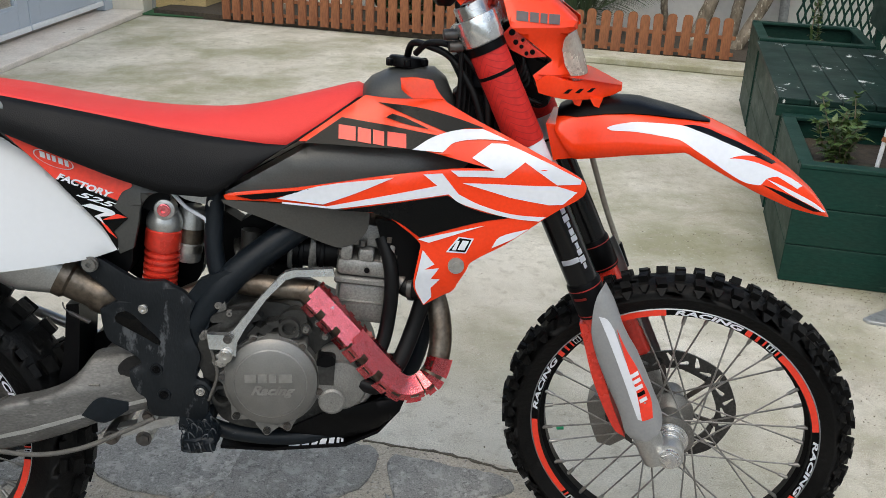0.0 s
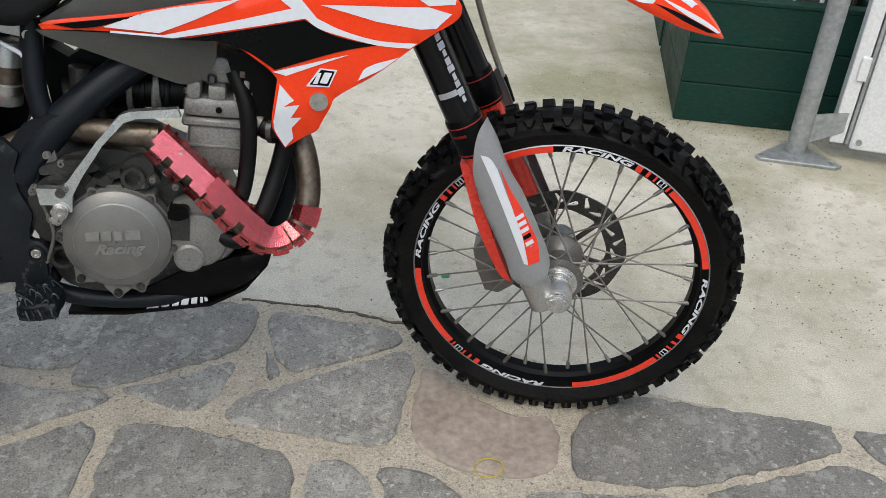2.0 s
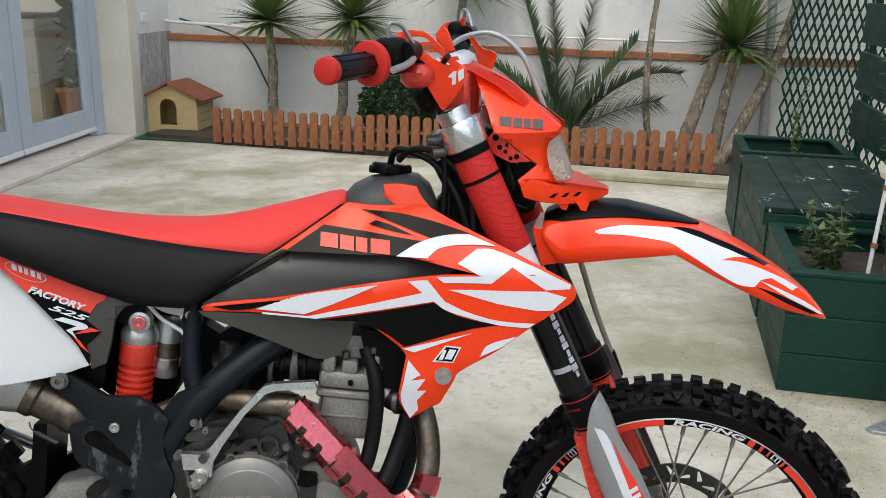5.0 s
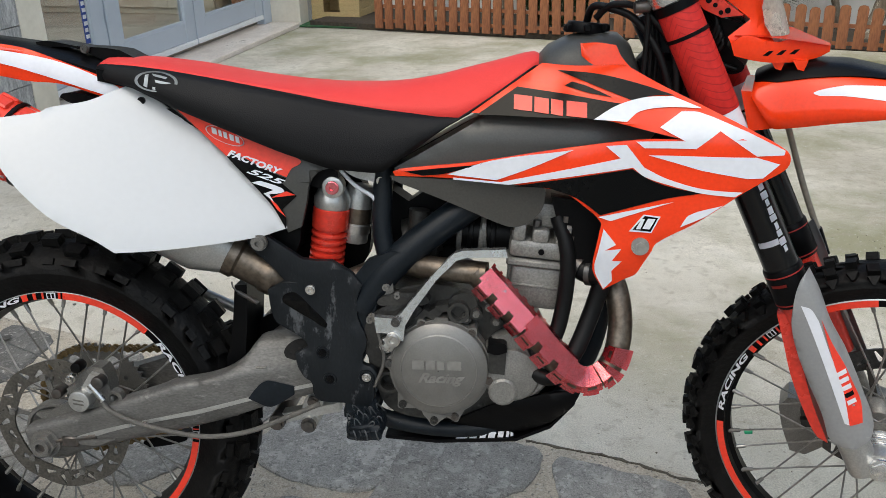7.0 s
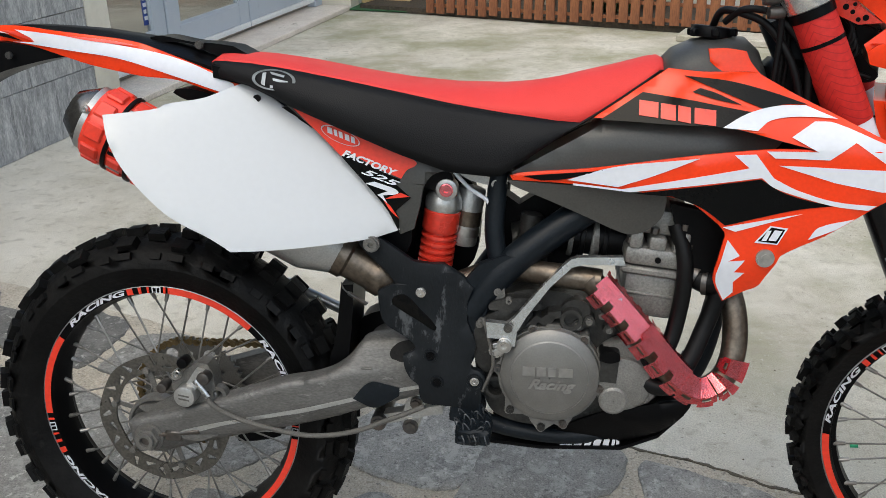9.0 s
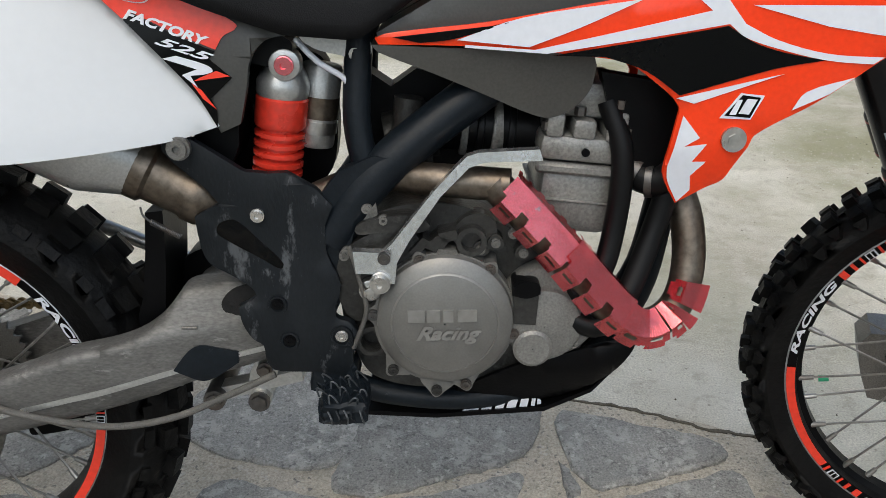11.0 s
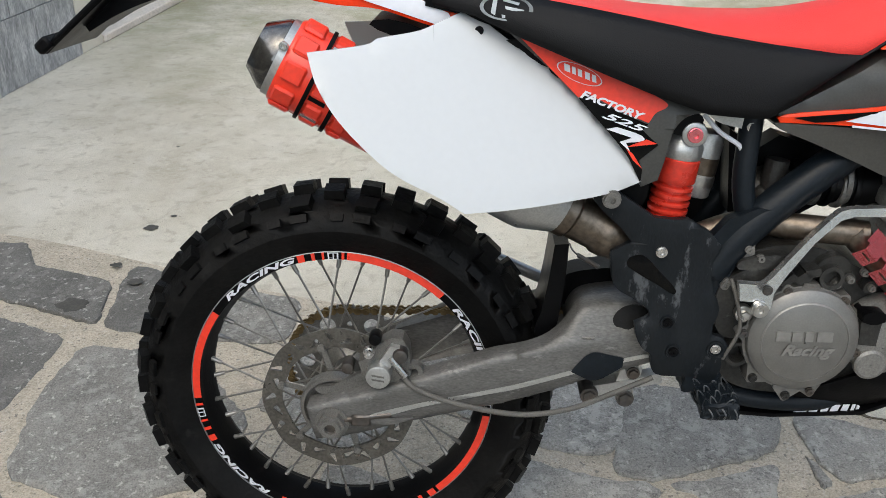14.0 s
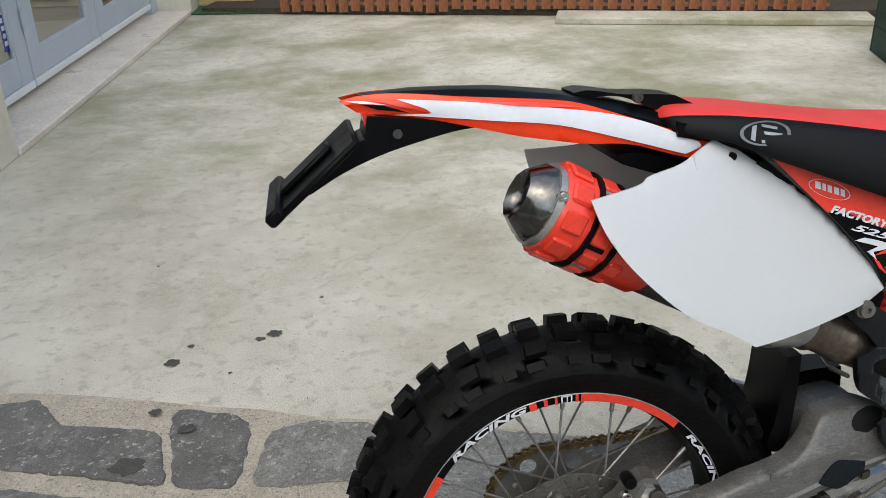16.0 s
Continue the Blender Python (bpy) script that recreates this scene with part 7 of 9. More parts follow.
# upper fin of the shroud beside the tank cap
panel("shroud_fin", [(0.934, 1.037, 1), (0.961, 1.038), (0.989, 1.034, 1), (0.998, 1.016), (1.021, 0.992), (1.057, 0.969), (1.089, 0.952, 1), (1.024, 0.974, 1), (0.967, 0.997, 1), (0.947, 1.009), (0.936, 1.018, 1)], lambda x, z: -0.088 + 0.3 * max(0, z - 0.99), 0.012, ORANGE, bike, "orange upper shroud fin", 0.004, 0.02, both=True)
slab("radiator", [(0.893, 0.796, 1), (0.971, 0.782, 1), (0.991, 0.735, 1), (0.974, 0.706, 1), (0.978, 0.647, 1), (0.956, 0.676, 1), (0.918, 0.695, 1)], -0.085, -0.055, BLACKPLASTIC, bike, "black radiator behind the shroud")
slab("radiator", [(1.00, 0.70), (1.10, 0.74), (1.16, 0.84), (1.06, 0.92), (0.98, 0.80)], 0.05, 0.10, BLACKPLASTIC, bike)

# white side panel, orange corner and lettering
def side_y(x, z):
    return -0.082 + 0.364 * (x - 0.22) + 0.572 * (z - 0.952) + 0.25 * (z - 0.952) ** 2 - 0.006 * math.sin(clamp((x + 0.01) / 0.47) * math.pi)


WHITE_SIDE = [(-0.003, 0.931, 1), (0.045, 0.935), (0.075, 0.939), (0.086, 0.945), (0.140, 0.953), (0.172, 0.965), (0.200, 0.976, 1), (0.224, 0.965), (0.264, 0.937), (0.325, 0.897), (0.380, 0.847), (0.424, 0.794), (0.465, 0.744, 1), (0.416, 0.732), (0.346, 0.726), (0.267, 0.723), (0.207, 0.724, 1), (0.175, 0.745), (0.115, 0.778), (0.071, 0.815), (0.034, 0.855), (0.010, 0.893)]
side_panel = panel("side_panel", WHITE_SIDE, side_y, 0.004, WHITEPLASTIC, bike, "plain white plastic side panel", 0.003, 0.02, both=True)
# black disc, almost flush, for the dark inside the panel's hole
bm = bmesh.new()
cyl(bm, (0.222, side_y(0.222, 0.951) + 0.003, 0.951), (0.222, side_y(0.222, 0.951) - 0.0012, 0.951), 0.0062, None, 16)
part("panel_hole", bm, BLACKPLASTIC, side_panel, "", 40)
tri_y = lambda x, z: -(0.094 + 0.008 * ease((0.9 - z) / 0.1))
corner = panel("rear_panel", [(0.259, 0.953, 1), (0.366, 0.913), (0.439, 0.881), (0.490, 0.860, 1), (0.549, 0.843, 1), (0.517, 0.837), (0.499, 0.817), (0.492, 0.784), (0.482, 0.744, 1), (0.459, 0.734, 1), (0.433, 0.784), (0.362, 0.863)], tri_y, 0.012, TANK, bike, "dark grey rear panel with orange graphic", 0.003, 0.02, both=True)
decal([(0.272, 0.950, 1), (0.366, 0.912), (0.439, 0.881, 1), (0.480, 0.860, 1), (0.487, 0.852), (0.471, 0.842), (0.462, 0.828, 1), (0.427, 0.842, 1), (0.374, 0.868, 1), (0.362, 0.862, 1)], REDDECAL, "orange graphic", 0.0020, corner, tri_y)
decal([(0.363, 0.861, 1), (0.374, 0.866, 1), (0.427, 0.840, 1), (0.461, 0.826, 1), (0.454, 0.818, 1), (0.478, 0.797, 1), (0.452, 0.774, 1), (0.458, 0.761, 1), (0.457, 0.741, 1), (0.433, 0.784)], BLACKDECAL, "black graphic", 0.0020, corner, tri_y)
def flat_text(text, x, z, size, parent, material, surface, lift, turn, shear=0.3, bold=0.0006, stretch=1.0):
    bm = lettering(text, size, 0.0003, shear, 1.0, bold)
    c, s = math.cos(radians(turn)), math.sin(radians(turn))
    for v in bm.verts:
        u, w, h = v.co.x * stretch, v.co.y, v.co.z
        xx, zz = x + u * c - w * s, z + u * s + w * c
        v.co = Vector((xx, surface(xx, zz) - lift - h, zz))
    part("lettering", bm, material, parent, "white lettering")


def text_between(text, p0, p1, size, parent, material, surface, lift, shear=0.3, bold=0.0006):
    """Lettering whose middle line runs from p0 to p1 on a panel."""
    bm = lettering(text, size, 0.0003, shear, 1.0, bold)
    xs, ys = [v.co.x for v in bm.verts], [v.co.y for v in bm.verts]
    a, b = Vector(p0), Vector(p1)
    d = (b - a).normalized()
    k = (b - a).length / (max(xs) - min(xs))
    ym = (min(ys) + max(ys)) / 2
    for v in bm.verts:
        q = a + d * (v.co.x - min(xs)) * k + Vector((-d.y, d.x)) * (v.co.y - ym)
        v.co = Vector((q.x, surface(q.x, q.y) - lift - v.co.z, q.y))
    part("lettering", bm, material, parent, "white lettering")


text_between("FACTORY", *[(0.366, 0.868), (0.455, 0.836)], 0.0145, corner, WHITEDECAL, tri_y, 0.0035, 0.25)
text_between("525", *[(0.397, 0.840), (0.460, 0.818)], 0.0130, corner, WHITEDECAL, tri_y, 0.0035, 0.4, 0.0003)
decal([(0.403, 0.819, 1), (0.418, 0.822, 1), (0.452, 0.811), (0.457, 0.804), (0.432, 0.800, 1), (0.439, 0.787, 1), (0.423, 0.801, 1), (0.440, 0.807, 1), (0.425, 0.812, 1)], WHITEDECAL, "white letter shape", 0.0032, corner, tri_y)
decal([(0.461, 0.805, 1), (0.476, 0.799, 1), (0.435, 0.794, 1), (0.443, 0.798, 1)], REDDECAL, "", 0.0032, corner, tri_y)
decal([(0.433, 0.791, 1), (0.443, 0.784, 1), (0.458, 0.762, 1), (0.444, 0.774, 1)], REDDECAL, "", 0.0032, corner, tri_y)
OVX, OVZ = [(0.362, 0.895)][0]
bm = bmesh.new()
ring_o = [bm.verts.new((OVX + 0.032 * math.cos(a), 0, OVZ + 0.0125 * math.sin(a) - 0.36 * 0.032 * math.cos(a))) for a in [2 * math.pi * k / 32 for k in range(32)]]
ring_i = [bm.verts.new((OVX + (v.co.x - OVX) * 0.94, 0, OVZ + (v.co.z - OVZ) * 0.93)) for v in ring_o]
for k in range(32):
    bm.faces.new((ring_o[k], ring_o[(k + 1) % 32], ring_i[(k + 1) % 32], ring_i[k]))
for v in bm.verts:
    v.co.y = tri_y(v.co.x, v.co.z) - 0.0035
bmesh.ops.solidify(bm, geom=bm.faces[:], thickness=0.0008)
part("oval_ring", bm, WHITEDECAL, corner)
for x0, x1 in ((-0.022, -0.014), (-0.011, -0.006), (-0.003, 0.003), (0.007, 0.014), (0.017, 0.023)):
    decal([(OVX + x0, OVZ + 0.006 - 0.38 * x0, 1), (OVX + x1, OVZ + 0.006 - 0.38 * x1, 1), (OVX + x1 + 0.001, OVZ - 0.004 - 0.38 * x1, 1), (OVX + x0 + 0.001, OVZ - 0.004 - 0.38 * x0, 1)], WHITEDECAL, "", 0.0035, corner, tri_y)

# tail
def tail_y(x, z):
    mid = lerp_table([(-0.30, 1.052), (-0.20, 1.046), (-0.10, 1.034), (0.0, 1.018), (0.10, 0.995), (0.22, 0.962)], x)[0]
    return -(0.074 - 0.05 * ease((-0.06 - x) / 0.22)) + 0.5 * max(0.0, z - mid)


tail = panel("tail_fairing", [(-0.296, 1.055, 1), (-0.264, 1.060), (-0.213, 1.060), (-0.145, 1.054), (-0.063, 1.047), (0.009, 1.037), (0.065, 1.019), (0.146, 0.990), (0.206, 0.971, 1), (0.190, 0.958), (0.168, 0.951, 1), (0.147, 0.957), (0.081, 0.977), (0.024, 0.982), (-0.016, 0.989), (-0.065, 0.999), (-0.113, 1.011), (-0.180, 1.026), (-0.249, 1.035), (-0.274, 1.039, 1)], tail_y, 0.005, ORANGE, bike, "orange tail fairing with white stripe", 0.002, 0.015, both=True)
decal([(-0.227, 1.034, 1), (-0.180, 1.034, 1), (-0.188, 1.042, 1), (-0.222, 1.054, 1), (-0.128, 1.047), (-0.056, 1.038), (0.017, 1.027), (0.065, 1.017), (0.113, 1.002), (0.179, 0.973, 1), (0.183, 0.966, 1), (0.160, 0.958, 1), (0.147, 0.962), (0.065, 0.988), (-0.016, 1.011), (-0.096, 1.022), (-0.180, 1.030)], WHITEDECAL, "white stripe", 0.0030, tail, tail_y)
decal([(-0.186, 1.041, 1), (-0.214, 1.051, 1), (-0.250, 1.053, 1), (-0.178, 1.035, 1)], REDDECAL, "", 0.0042, tail, tail_y)
decal([(-0.269, 1.050, 1), (-0.239, 1.047, 1), (-0.206, 1.036, 1), (-0.248, 1.042, 1)], BLACKDECAL, "", 0.0042, tail, tail_y)
decal([(-0.288, 1.055, 1), (-0.265, 1.054, 1), (-0.232, 1.047, 1), (-0.269, 1.051, 1)], WHITEDECAL, "", 0.0042, tail, tail_y)
decal([(-0.120, 1.047, 1), (-0.040, 1.041), (0.020, 1.031, 1), (-0.050, 1.037)], REDDECAL, "", 0.0042, tail, tail_y)
TAILTOP = [(-0.27, 1.060, 0.014), (-0.20, 1.062, 0.030), (-0.15, 1.060, 0.040), (-0.08, 1.055, 0.050), (0.0, 1.044, 0.058), (0.08, 1.028, 0.060), (0.15, 1.006, 0.058), (0.22, 0.984, 0.054)]
bm = loft([[Vector((x, -w, z - 0.012)), Vector((x, -w * 0.6, z)), Vector((x, w * 0.6, z)), Vector((x, w, z - 0.012)), Vector((x, w, z - 0.02)), Vector((x, -w, z - 0.02))] for x, z, w in TAILTOP])
part("tail_top", bm, BLACKPLASTIC, bike, "black tail top", 40)
slab("grab_strap", [(0.020, 1.044, 1), (0.040, 1.046), (0.090, 1.037), (0.135, 1.034), (0.165, 1.030, 1), (0.200, 1.012, 1), (0.190, 0.998), (0.140, 1.012), (0.085, 1.034), (0.036, 1.036), (0.020, 1.036, 1)], -0.030, 0.030, BLACKPLASTIC, bike, "black rubber grab strap", 0.003)
bolt(0.108, -0.034, 1.032, 0.006, bike, DARKSTEEL, 0.004)
slab("tail_light", [(-0.268, 1.038, 1), (-0.262, 1.002, 1), (-0.222, 1.018, 1), (-0.226, 1.030, 1)], -0.035, 0.035, REDANO, bike, "red tail light")
holder = slab("plate_holder", [(-0.262, 1.036, 1), (-0.183, 1.026), (-0.115, 1.011, 1), (-0.150, 1.007), (-0.201, 0.996), (-0.249, 0.983), (-0.300, 0.963), (-0.345, 0.938, 1), (-0.350, 0.946, 1), (-0.322, 0.972), (-0.290, 0.996), (-0.268, 1.006, 1)], -0.045, 0.045, BLACKPLASTIC, bike, "black number plate holder")
bolt(-0.225, -0.055, 1.012, 0.005, holder, DARKSTEEL, 0.002)
bm = bmesh.new()
box(bm, -0.092, 0.092, -0.077, 0.077, -0.005, 0.005, 0.004)
box(bm, -0.10, 0.10, 0.052, 0.077, -0.004, 0.014, 0.004)
box(bm, -0.03, 0.03, -0.04, 0.05, 0.005, 0.014, 0.004)
part("number_plate_back", bm, BLACKPLASTIC, holder, "blank black plate backing", 40, Matrix.Translation((-0.338, 0, 0.963)) @ Matrix.Rotation(radians(-40), 4, "Y") @ Matrix.Rotation(radians(90), 4, "Z"))
slab("inner_fender", [(0.071, 0.960), (0.190, 0.933), (0.241, 0.929), (0.255, 0.907), (0.199, 0.910), (0.148, 0.922)], -0.06, 0.06, BLACKPLASTIC, bike, "black inner fender")

# silencer
MA, MB = Vector((-0.095, -0.112, 0.940)), Vector((0.385, -0.070, 0.671))
md = (MB - MA).normalized()
MM = Matrix.Translation(MA) @ md.to_track_quat("Y", "Z").to_matrix().to_4x4()
def turned(name, profile, material, label="", n=28, squash=1.0):
    bm = bmesh.new()
    revolve(bm, profile, n)
    for v in bm.verts:
        v.co.x *= squash
    return part(name, bm, material, bike, label, 35, MM)


turned("silencer_tip", [(0.028, 0.020), (0.034, 0.014), (0.0535, 0.040), (0.0545, 0.054), (0.020, 0.054), (0.024, 0.026)], mat("smoked_chrome", (0.17, 0.165, 0.16), 0.2, 1.0, (0.11, 0.105, 0.10), 12, 0.6), "dark faceted metal silencer end cap", 10)
turned("silencer_band", [(0.0565, 0.046), (0.0565, 0.058), (0.05, 0.058), (0.05, 0.046)], ALU, "aluminium band")
silencer_cover = turned("silencer_cover", [(0.0590, 0.056), (0.0625, 0.062), (0.0625, 0.215), (0.060, 0.22), (0.05, 0.22), (0.05, 0.056)], REDDECAL, "ribbed red silencer cover", 14)
for k in range(10):
    a = 2 * math.pi * (k + 0.5) / 10
    for h0, h1, w in ((0.061, 0.092, 0.014), (0.108, 0.134, 0.010 if k % 2 else 0.016), (0.150, 0.172, 0.012)):
        bm = bmesh.new()
        box(bm, -w, w, h0, h1, 0.058, 0.0655, 0.003)
        part("cover_rib", bm, REDDECAL, silencer_cover).matrix_basis = Matrix.Rotation(a, 4, "Y")
    bm = bmesh.new()
    box(bm, -0.003, 0.003, 0.108, 0.132, 0.060, 0.0638, 0)
    part("cover_slot", bm, ALU if k % 3 == 0 else BLACKPLASTIC, silencer_cover).matrix_basis = Matrix.Rotation(a + math.pi / 10, 4, "Y")
for h in (0.100, 0.140):
    turned("cover_strap", [(0.0670, h), (0.0670, h + 0.006), (0.058, h + 0.006), (0.058, h)], BLACKPLASTIC)
turned("silencer_body", [(0.057, 0.21), (0.057, 0.455), (0.05, 0.455), (0.05, 0.21)], TANK, "dark silencer body")
turned("silencer_cone", [(0.0585, 0.38), (0.0585, 0.450), (0.0575, 0.462), (0.038, 0.515), (0.024, 0.515), (0.05, 0.45), (0.05, 0.38)], ALU, "brushed aluminium silencer cone", 32)
turned("pipe_collar", [(0.040, 0.508), (0.040, 0.526), (0.0355, 0.531), (0.0345, 0.575), (0.0375, 0.581), (0.0375, 0.598), (0.0345, 0.604), (0.031, 0.68), (0.02, 0.68), (0.02, 0.508)], BRONZE, "heat tinted pipe collar")
bolt(-0.035, -0.164, 0.938, 0.005, bike)
pipe("mid_pipe", [(0.46, -0.085, 0.628), (0.50, -0.065, 0.615), (0.56, -0.045, 0.64), (0.63, -0.055, 0.668), (0.70, -0.085, 0.672), (0.79, -0.100, 0.668)], 0.020, BRONZE, bike, "heat tinted exhaust pipe", 18)
pipe("header_pipe", [(0.77, -0.098, 0.672), (0.84, -0.108, 0.597), (0.912, -0.114, 0.515), (0.955, -0.108, 0.490), (0.995, -0.094, 0.507), (1.012, -0.08, 0.557), (1.008, -0.06, 0.62), (0.985, -0.03, 0.665), (0.93, 0.0, 0.68)], 0.0205, BRONZE, bike, "heat tinted header pipe", 18)

# red heat shield: curved plates with notches along the header
SHIELD = smooth_path([(0.778, -0.105, 0.664), (0.84, -0.115, 0.597), (0.912, -0.122, 0.515), (0.955, -0.116, 0.488), (0.995, -0.102, 0.505), (1.013, -0.088, 0.555), (1.012, -0.082, 0.60)], 12)
seg = [0.0]
for p, q in zip(SHIELD, SHIELD[1:]):
    seg.append(seg[-1] + (q - p).length)
def on_shield(s):
    for k in range(len(seg) - 1):
        if s <= seg[k + 1]:
            t = (s - seg[k]) / (seg[k + 1] - seg[k])
            return SHIELD[k].lerp(SHIELD[k + 1], t), (SHIELD[k + 1] - SHIELD[k]).normalized()
    return SHIELD[-1], (SHIELD[-1] - SHIELD[-2]).normalized()


# start, end, reach of each plate; the short ones round the bend carry one slot each
shield_parts = [(0.0, 0.118, 0.0262), (0.106, 0.212, 0.0290), (0.210, 0.243, 0.0262), (0.242, 0.273, 0.0250), (0.276, 0.306, 0.0250), (0.312, 0.343, 0.0245)]
# lower flange, wide face and upper flange: angle, reach
corners = [Vector((k * math.cos(radians(w)), k * math.sin(radians(w)))) for w, k in ((-72, 1.04), (-24, 1.14), (48, 1.16), (98, 1.30))]
BAND = 7
SECTION = [a.lerp(b, j / BAND) for a, b in zip(corners, corners[1:]) for j in range(BAND)] + [corners[-1]]


def stadium(ds, dw, half, r):
    """Whether a place lies in a slot along the plate."""
    return math.hypot(max(0.0, abs(ds) - half), dw) < r


for i, (s0, s1, rad) in enumerate(shield_parts):
    bm = bmesh.new()
    cols = int((s1 - s0) / 0.0011)
    vs = []
    for a in range(cols + 1):
        s = s0 + (s1 - s0) * a / cols
        c, d = on_shield(min(s, seg[-1] - 1e-4))
        out = Vector((0, -1, 0.42))
        out = (out - d * out.dot(d)).normalized()
        side = d.cross(out)
        if side.z + side.x < 0:
            side = -side
        # the outer plates are turned a little further up, to catch light
        tw = radians(0 if i == 0 else 9)
        out, side = math.cos(tw) * out + math.sin(tw) * side, math.cos(tw) * side - math.sin(tw) * out
        vs.append([bm.verts.new(c + rad * (q.x * out + q.y * side)) for q in SECTION])
    period = 0.0385
    for a in range(cols):
        u = (s1 - s0) * (a + 0.5) / cols
        ph = u % period - period / 2
        for b in range(3 * BAND):
            # distance from the lower edge, in metres
            w = (b + 0.5) / BAND * 0.026
            if i < 2:
                gone = stadium(w - 0.004, abs(ph) - period / 2 + 0.0012, 0.026, 0.0052) or stadium(ph, w - 0.0165, 0.005, 0.0030)
                gone = gone or (w > 0.0705 and abs(abs(ph) - 0.008) < 0.0055) or math.hypot(abs(ph) - period / 2 + 0.0012, w - 0.0535) < 0.0026
            else:
                mid = u - (s1 - s0) / 2
                gone = stadium(mid, w - 0.0185, 0.0045, 0.0030) or (w < 0.009 and abs(mid) > 0.010) or w > 0.053
            if not gone:
                bm.faces.new((vs[a][b], vs[a + 1][b], vs[a + 1][b + 1], vs[a][b + 1]))
    bmesh.ops.solidify(bm, geom=bm.faces[:], thickness=-0.0016)
    bmesh.ops.delete(bm, geom=[v for v in bm.verts if not v.link_faces], context="VERTS")
    part("heat_shield", bm, HEATRED, bike, "notched red metal heat shield plate", 12)

# engine
slab("crankcase", [(0.585, 0.564), (0.593, 0.602), (0.627, 0.630), (0.675, 0.643), (0.732, 0.640), (0.779, 0.618), (0.831, 0.590), (0.874, 0.545), (0.892, 0.500), (0.885, 0.464), (0.847, 0.447), (0.798, 0.427), (0.730, 0.401), (0.671, 0.399), (0.621, 0.415), (0.602, 0.444), (0.586, 0.497)], -0.098, 0.10, CASTDARK, bike, "grimy grey cast aluminium crankcase", 0.012)
slab("gearbox_cover", [(0.585, 0.526), (0.583, 0.567), (0.594, 0.592), (0.628, 0.613), (0.671, 0.618, 1), (0.687, 0.594), (0.655, 0.553), (0.635, 0.512), (0.625, 0.501), (0.601, 0.502)], -0.112, -0.09, CASTDARK, bike, "dark cast gearbox cover", 0.006)
slab("case_rib", [(0.607, 0.618), (0.638, 0.633), (0.671, 0.636), (0.695, 0.624), (0.680, 0.614), (0.638, 0.615)], -0.116, -0.09, CASTDARK, bike, "", 0.005)
for pts in ([(0.687, 0.600, 1), (0.704, 0.613, 1), (0.719, 0.608, 1), (0.706, 0.590, 1)], [(0.705, 0.616, 1), (0.726, 0.620, 1), (0.730, 0.609, 1), (0.710, 0.604, 1)], [(0.671, 0.593, 1), (0.687, 0.611, 1), (0.695, 0.606, 1), (0.680, 0.586, 1)]):
    slab("case_rib", pts, -0.122, -0.09, CASTDARK, bike, "", 0.003)
slab("breather_boss", [(0.722, 0.607), (0.732, 0.627), (0.751, 0.635), (0.770, 0.628), (0.774, 0.608), (0.760, 0.595), (0.732, 0.594)], -0.108, -0.08, CASTDARK, bike, "", 0.004)
bm = bmesh.new()
(bx, bz), = [(0.744, 0.605)]
revolve_at(bm, [(0.018, -0.120), (0.018, -0.105), (0.012, -0.105), (0.012, -0.120)], (bx, 0, bz), 24)
part("breather_ring", bm, CASTDARK, bike, "", 40)
bm = bmesh.new()
revolve_at(bm, [(0.086, -0.120), (0.086, -0.096), (0.03, -0.096), (0.03, -0.120)], (0.712, 0, 0.507), 56)
revolve_at(bm, [(0.060, -0.140), (0.064, -0.138), (0.074, -0.136), (0.081, -0.130), (0.083, -0.115), (0.001, -0.115), (0.001, -0.140)], (0.712, 0, 0.509), 64)
cover = part("clutch_cover", bm, COVERALU, bike, "round cast clutch cover", 30)
bm = bmesh.new()
revolve_at(bm, [(0.0640, -0.1395), (0.0648, -0.1378), (0.0625, -0.1378), (0.0625, -0.1402)], (0.712, 0, 0.509), 64)
part("cover_ring", bm, RAISED, cover, "", 40)
cov = lambda x, z: -0.140
for k, (x0, x1) in enumerate(((0.668, 0.688), (0.691, 0.706), (0.710, 0.722), (0.727, 0.750))):
    panel("raised_mark", [(x0, 0.528, 1), (x1, 0.528, 1), (x1, 0.513, 1), (x0, 0.513, 1)], cov, 0.004, RAISED, cover, "", 0.001, 1, 0.0040)
flat_text("Racing", 0.713, 0.498, 0.024, cover, RAISED, cov, 0.0036, 0, 0.45, 0.0008, 1.15)
# ears of the cover with sunk screws: outward angle, radius
for k, (bx, bz) in enumerate([(0.683, 0.584), (0.766, 0.571), (0.626, 0.515), (0.795, 0.488), (0.737, 0.420), (0.701, 0.412), (0.648, 0.441)]):
    d = Vector((bx - 0.712, bz - 0.507)).normalized()
    e = Vector((-d.y, d.x))
    c = Vector((bx, bz))
    ear = [c + d * 0.011, c + e * 0.009 + d * 0.003, c + e * 0.020 - d * 0.014, c - e * 0.020 - d * 0.014, c - e * 0.009 + d * 0.003]
    slab("bolt_ear", [(q.x, q.y) for q in ear], -0.124, -0.09, COVERALU, cover, "", 0.003)
    bolt(bx, -0.1242, bz, 0.0055, cover, DARKSTEEL if k < 5 else CASTDARK, 0.004)
slab("cover_pad", [(0.700, 0.585, 1), (0.705, 0.597, 1), (0.726, 0.597, 1), (0.731, 0.585, 1)], -0.124, -0.09, CASTALU, cover, "", 0.002)
(bx, bz), = [(0.623, 0.476)]
bm = bmesh.new()
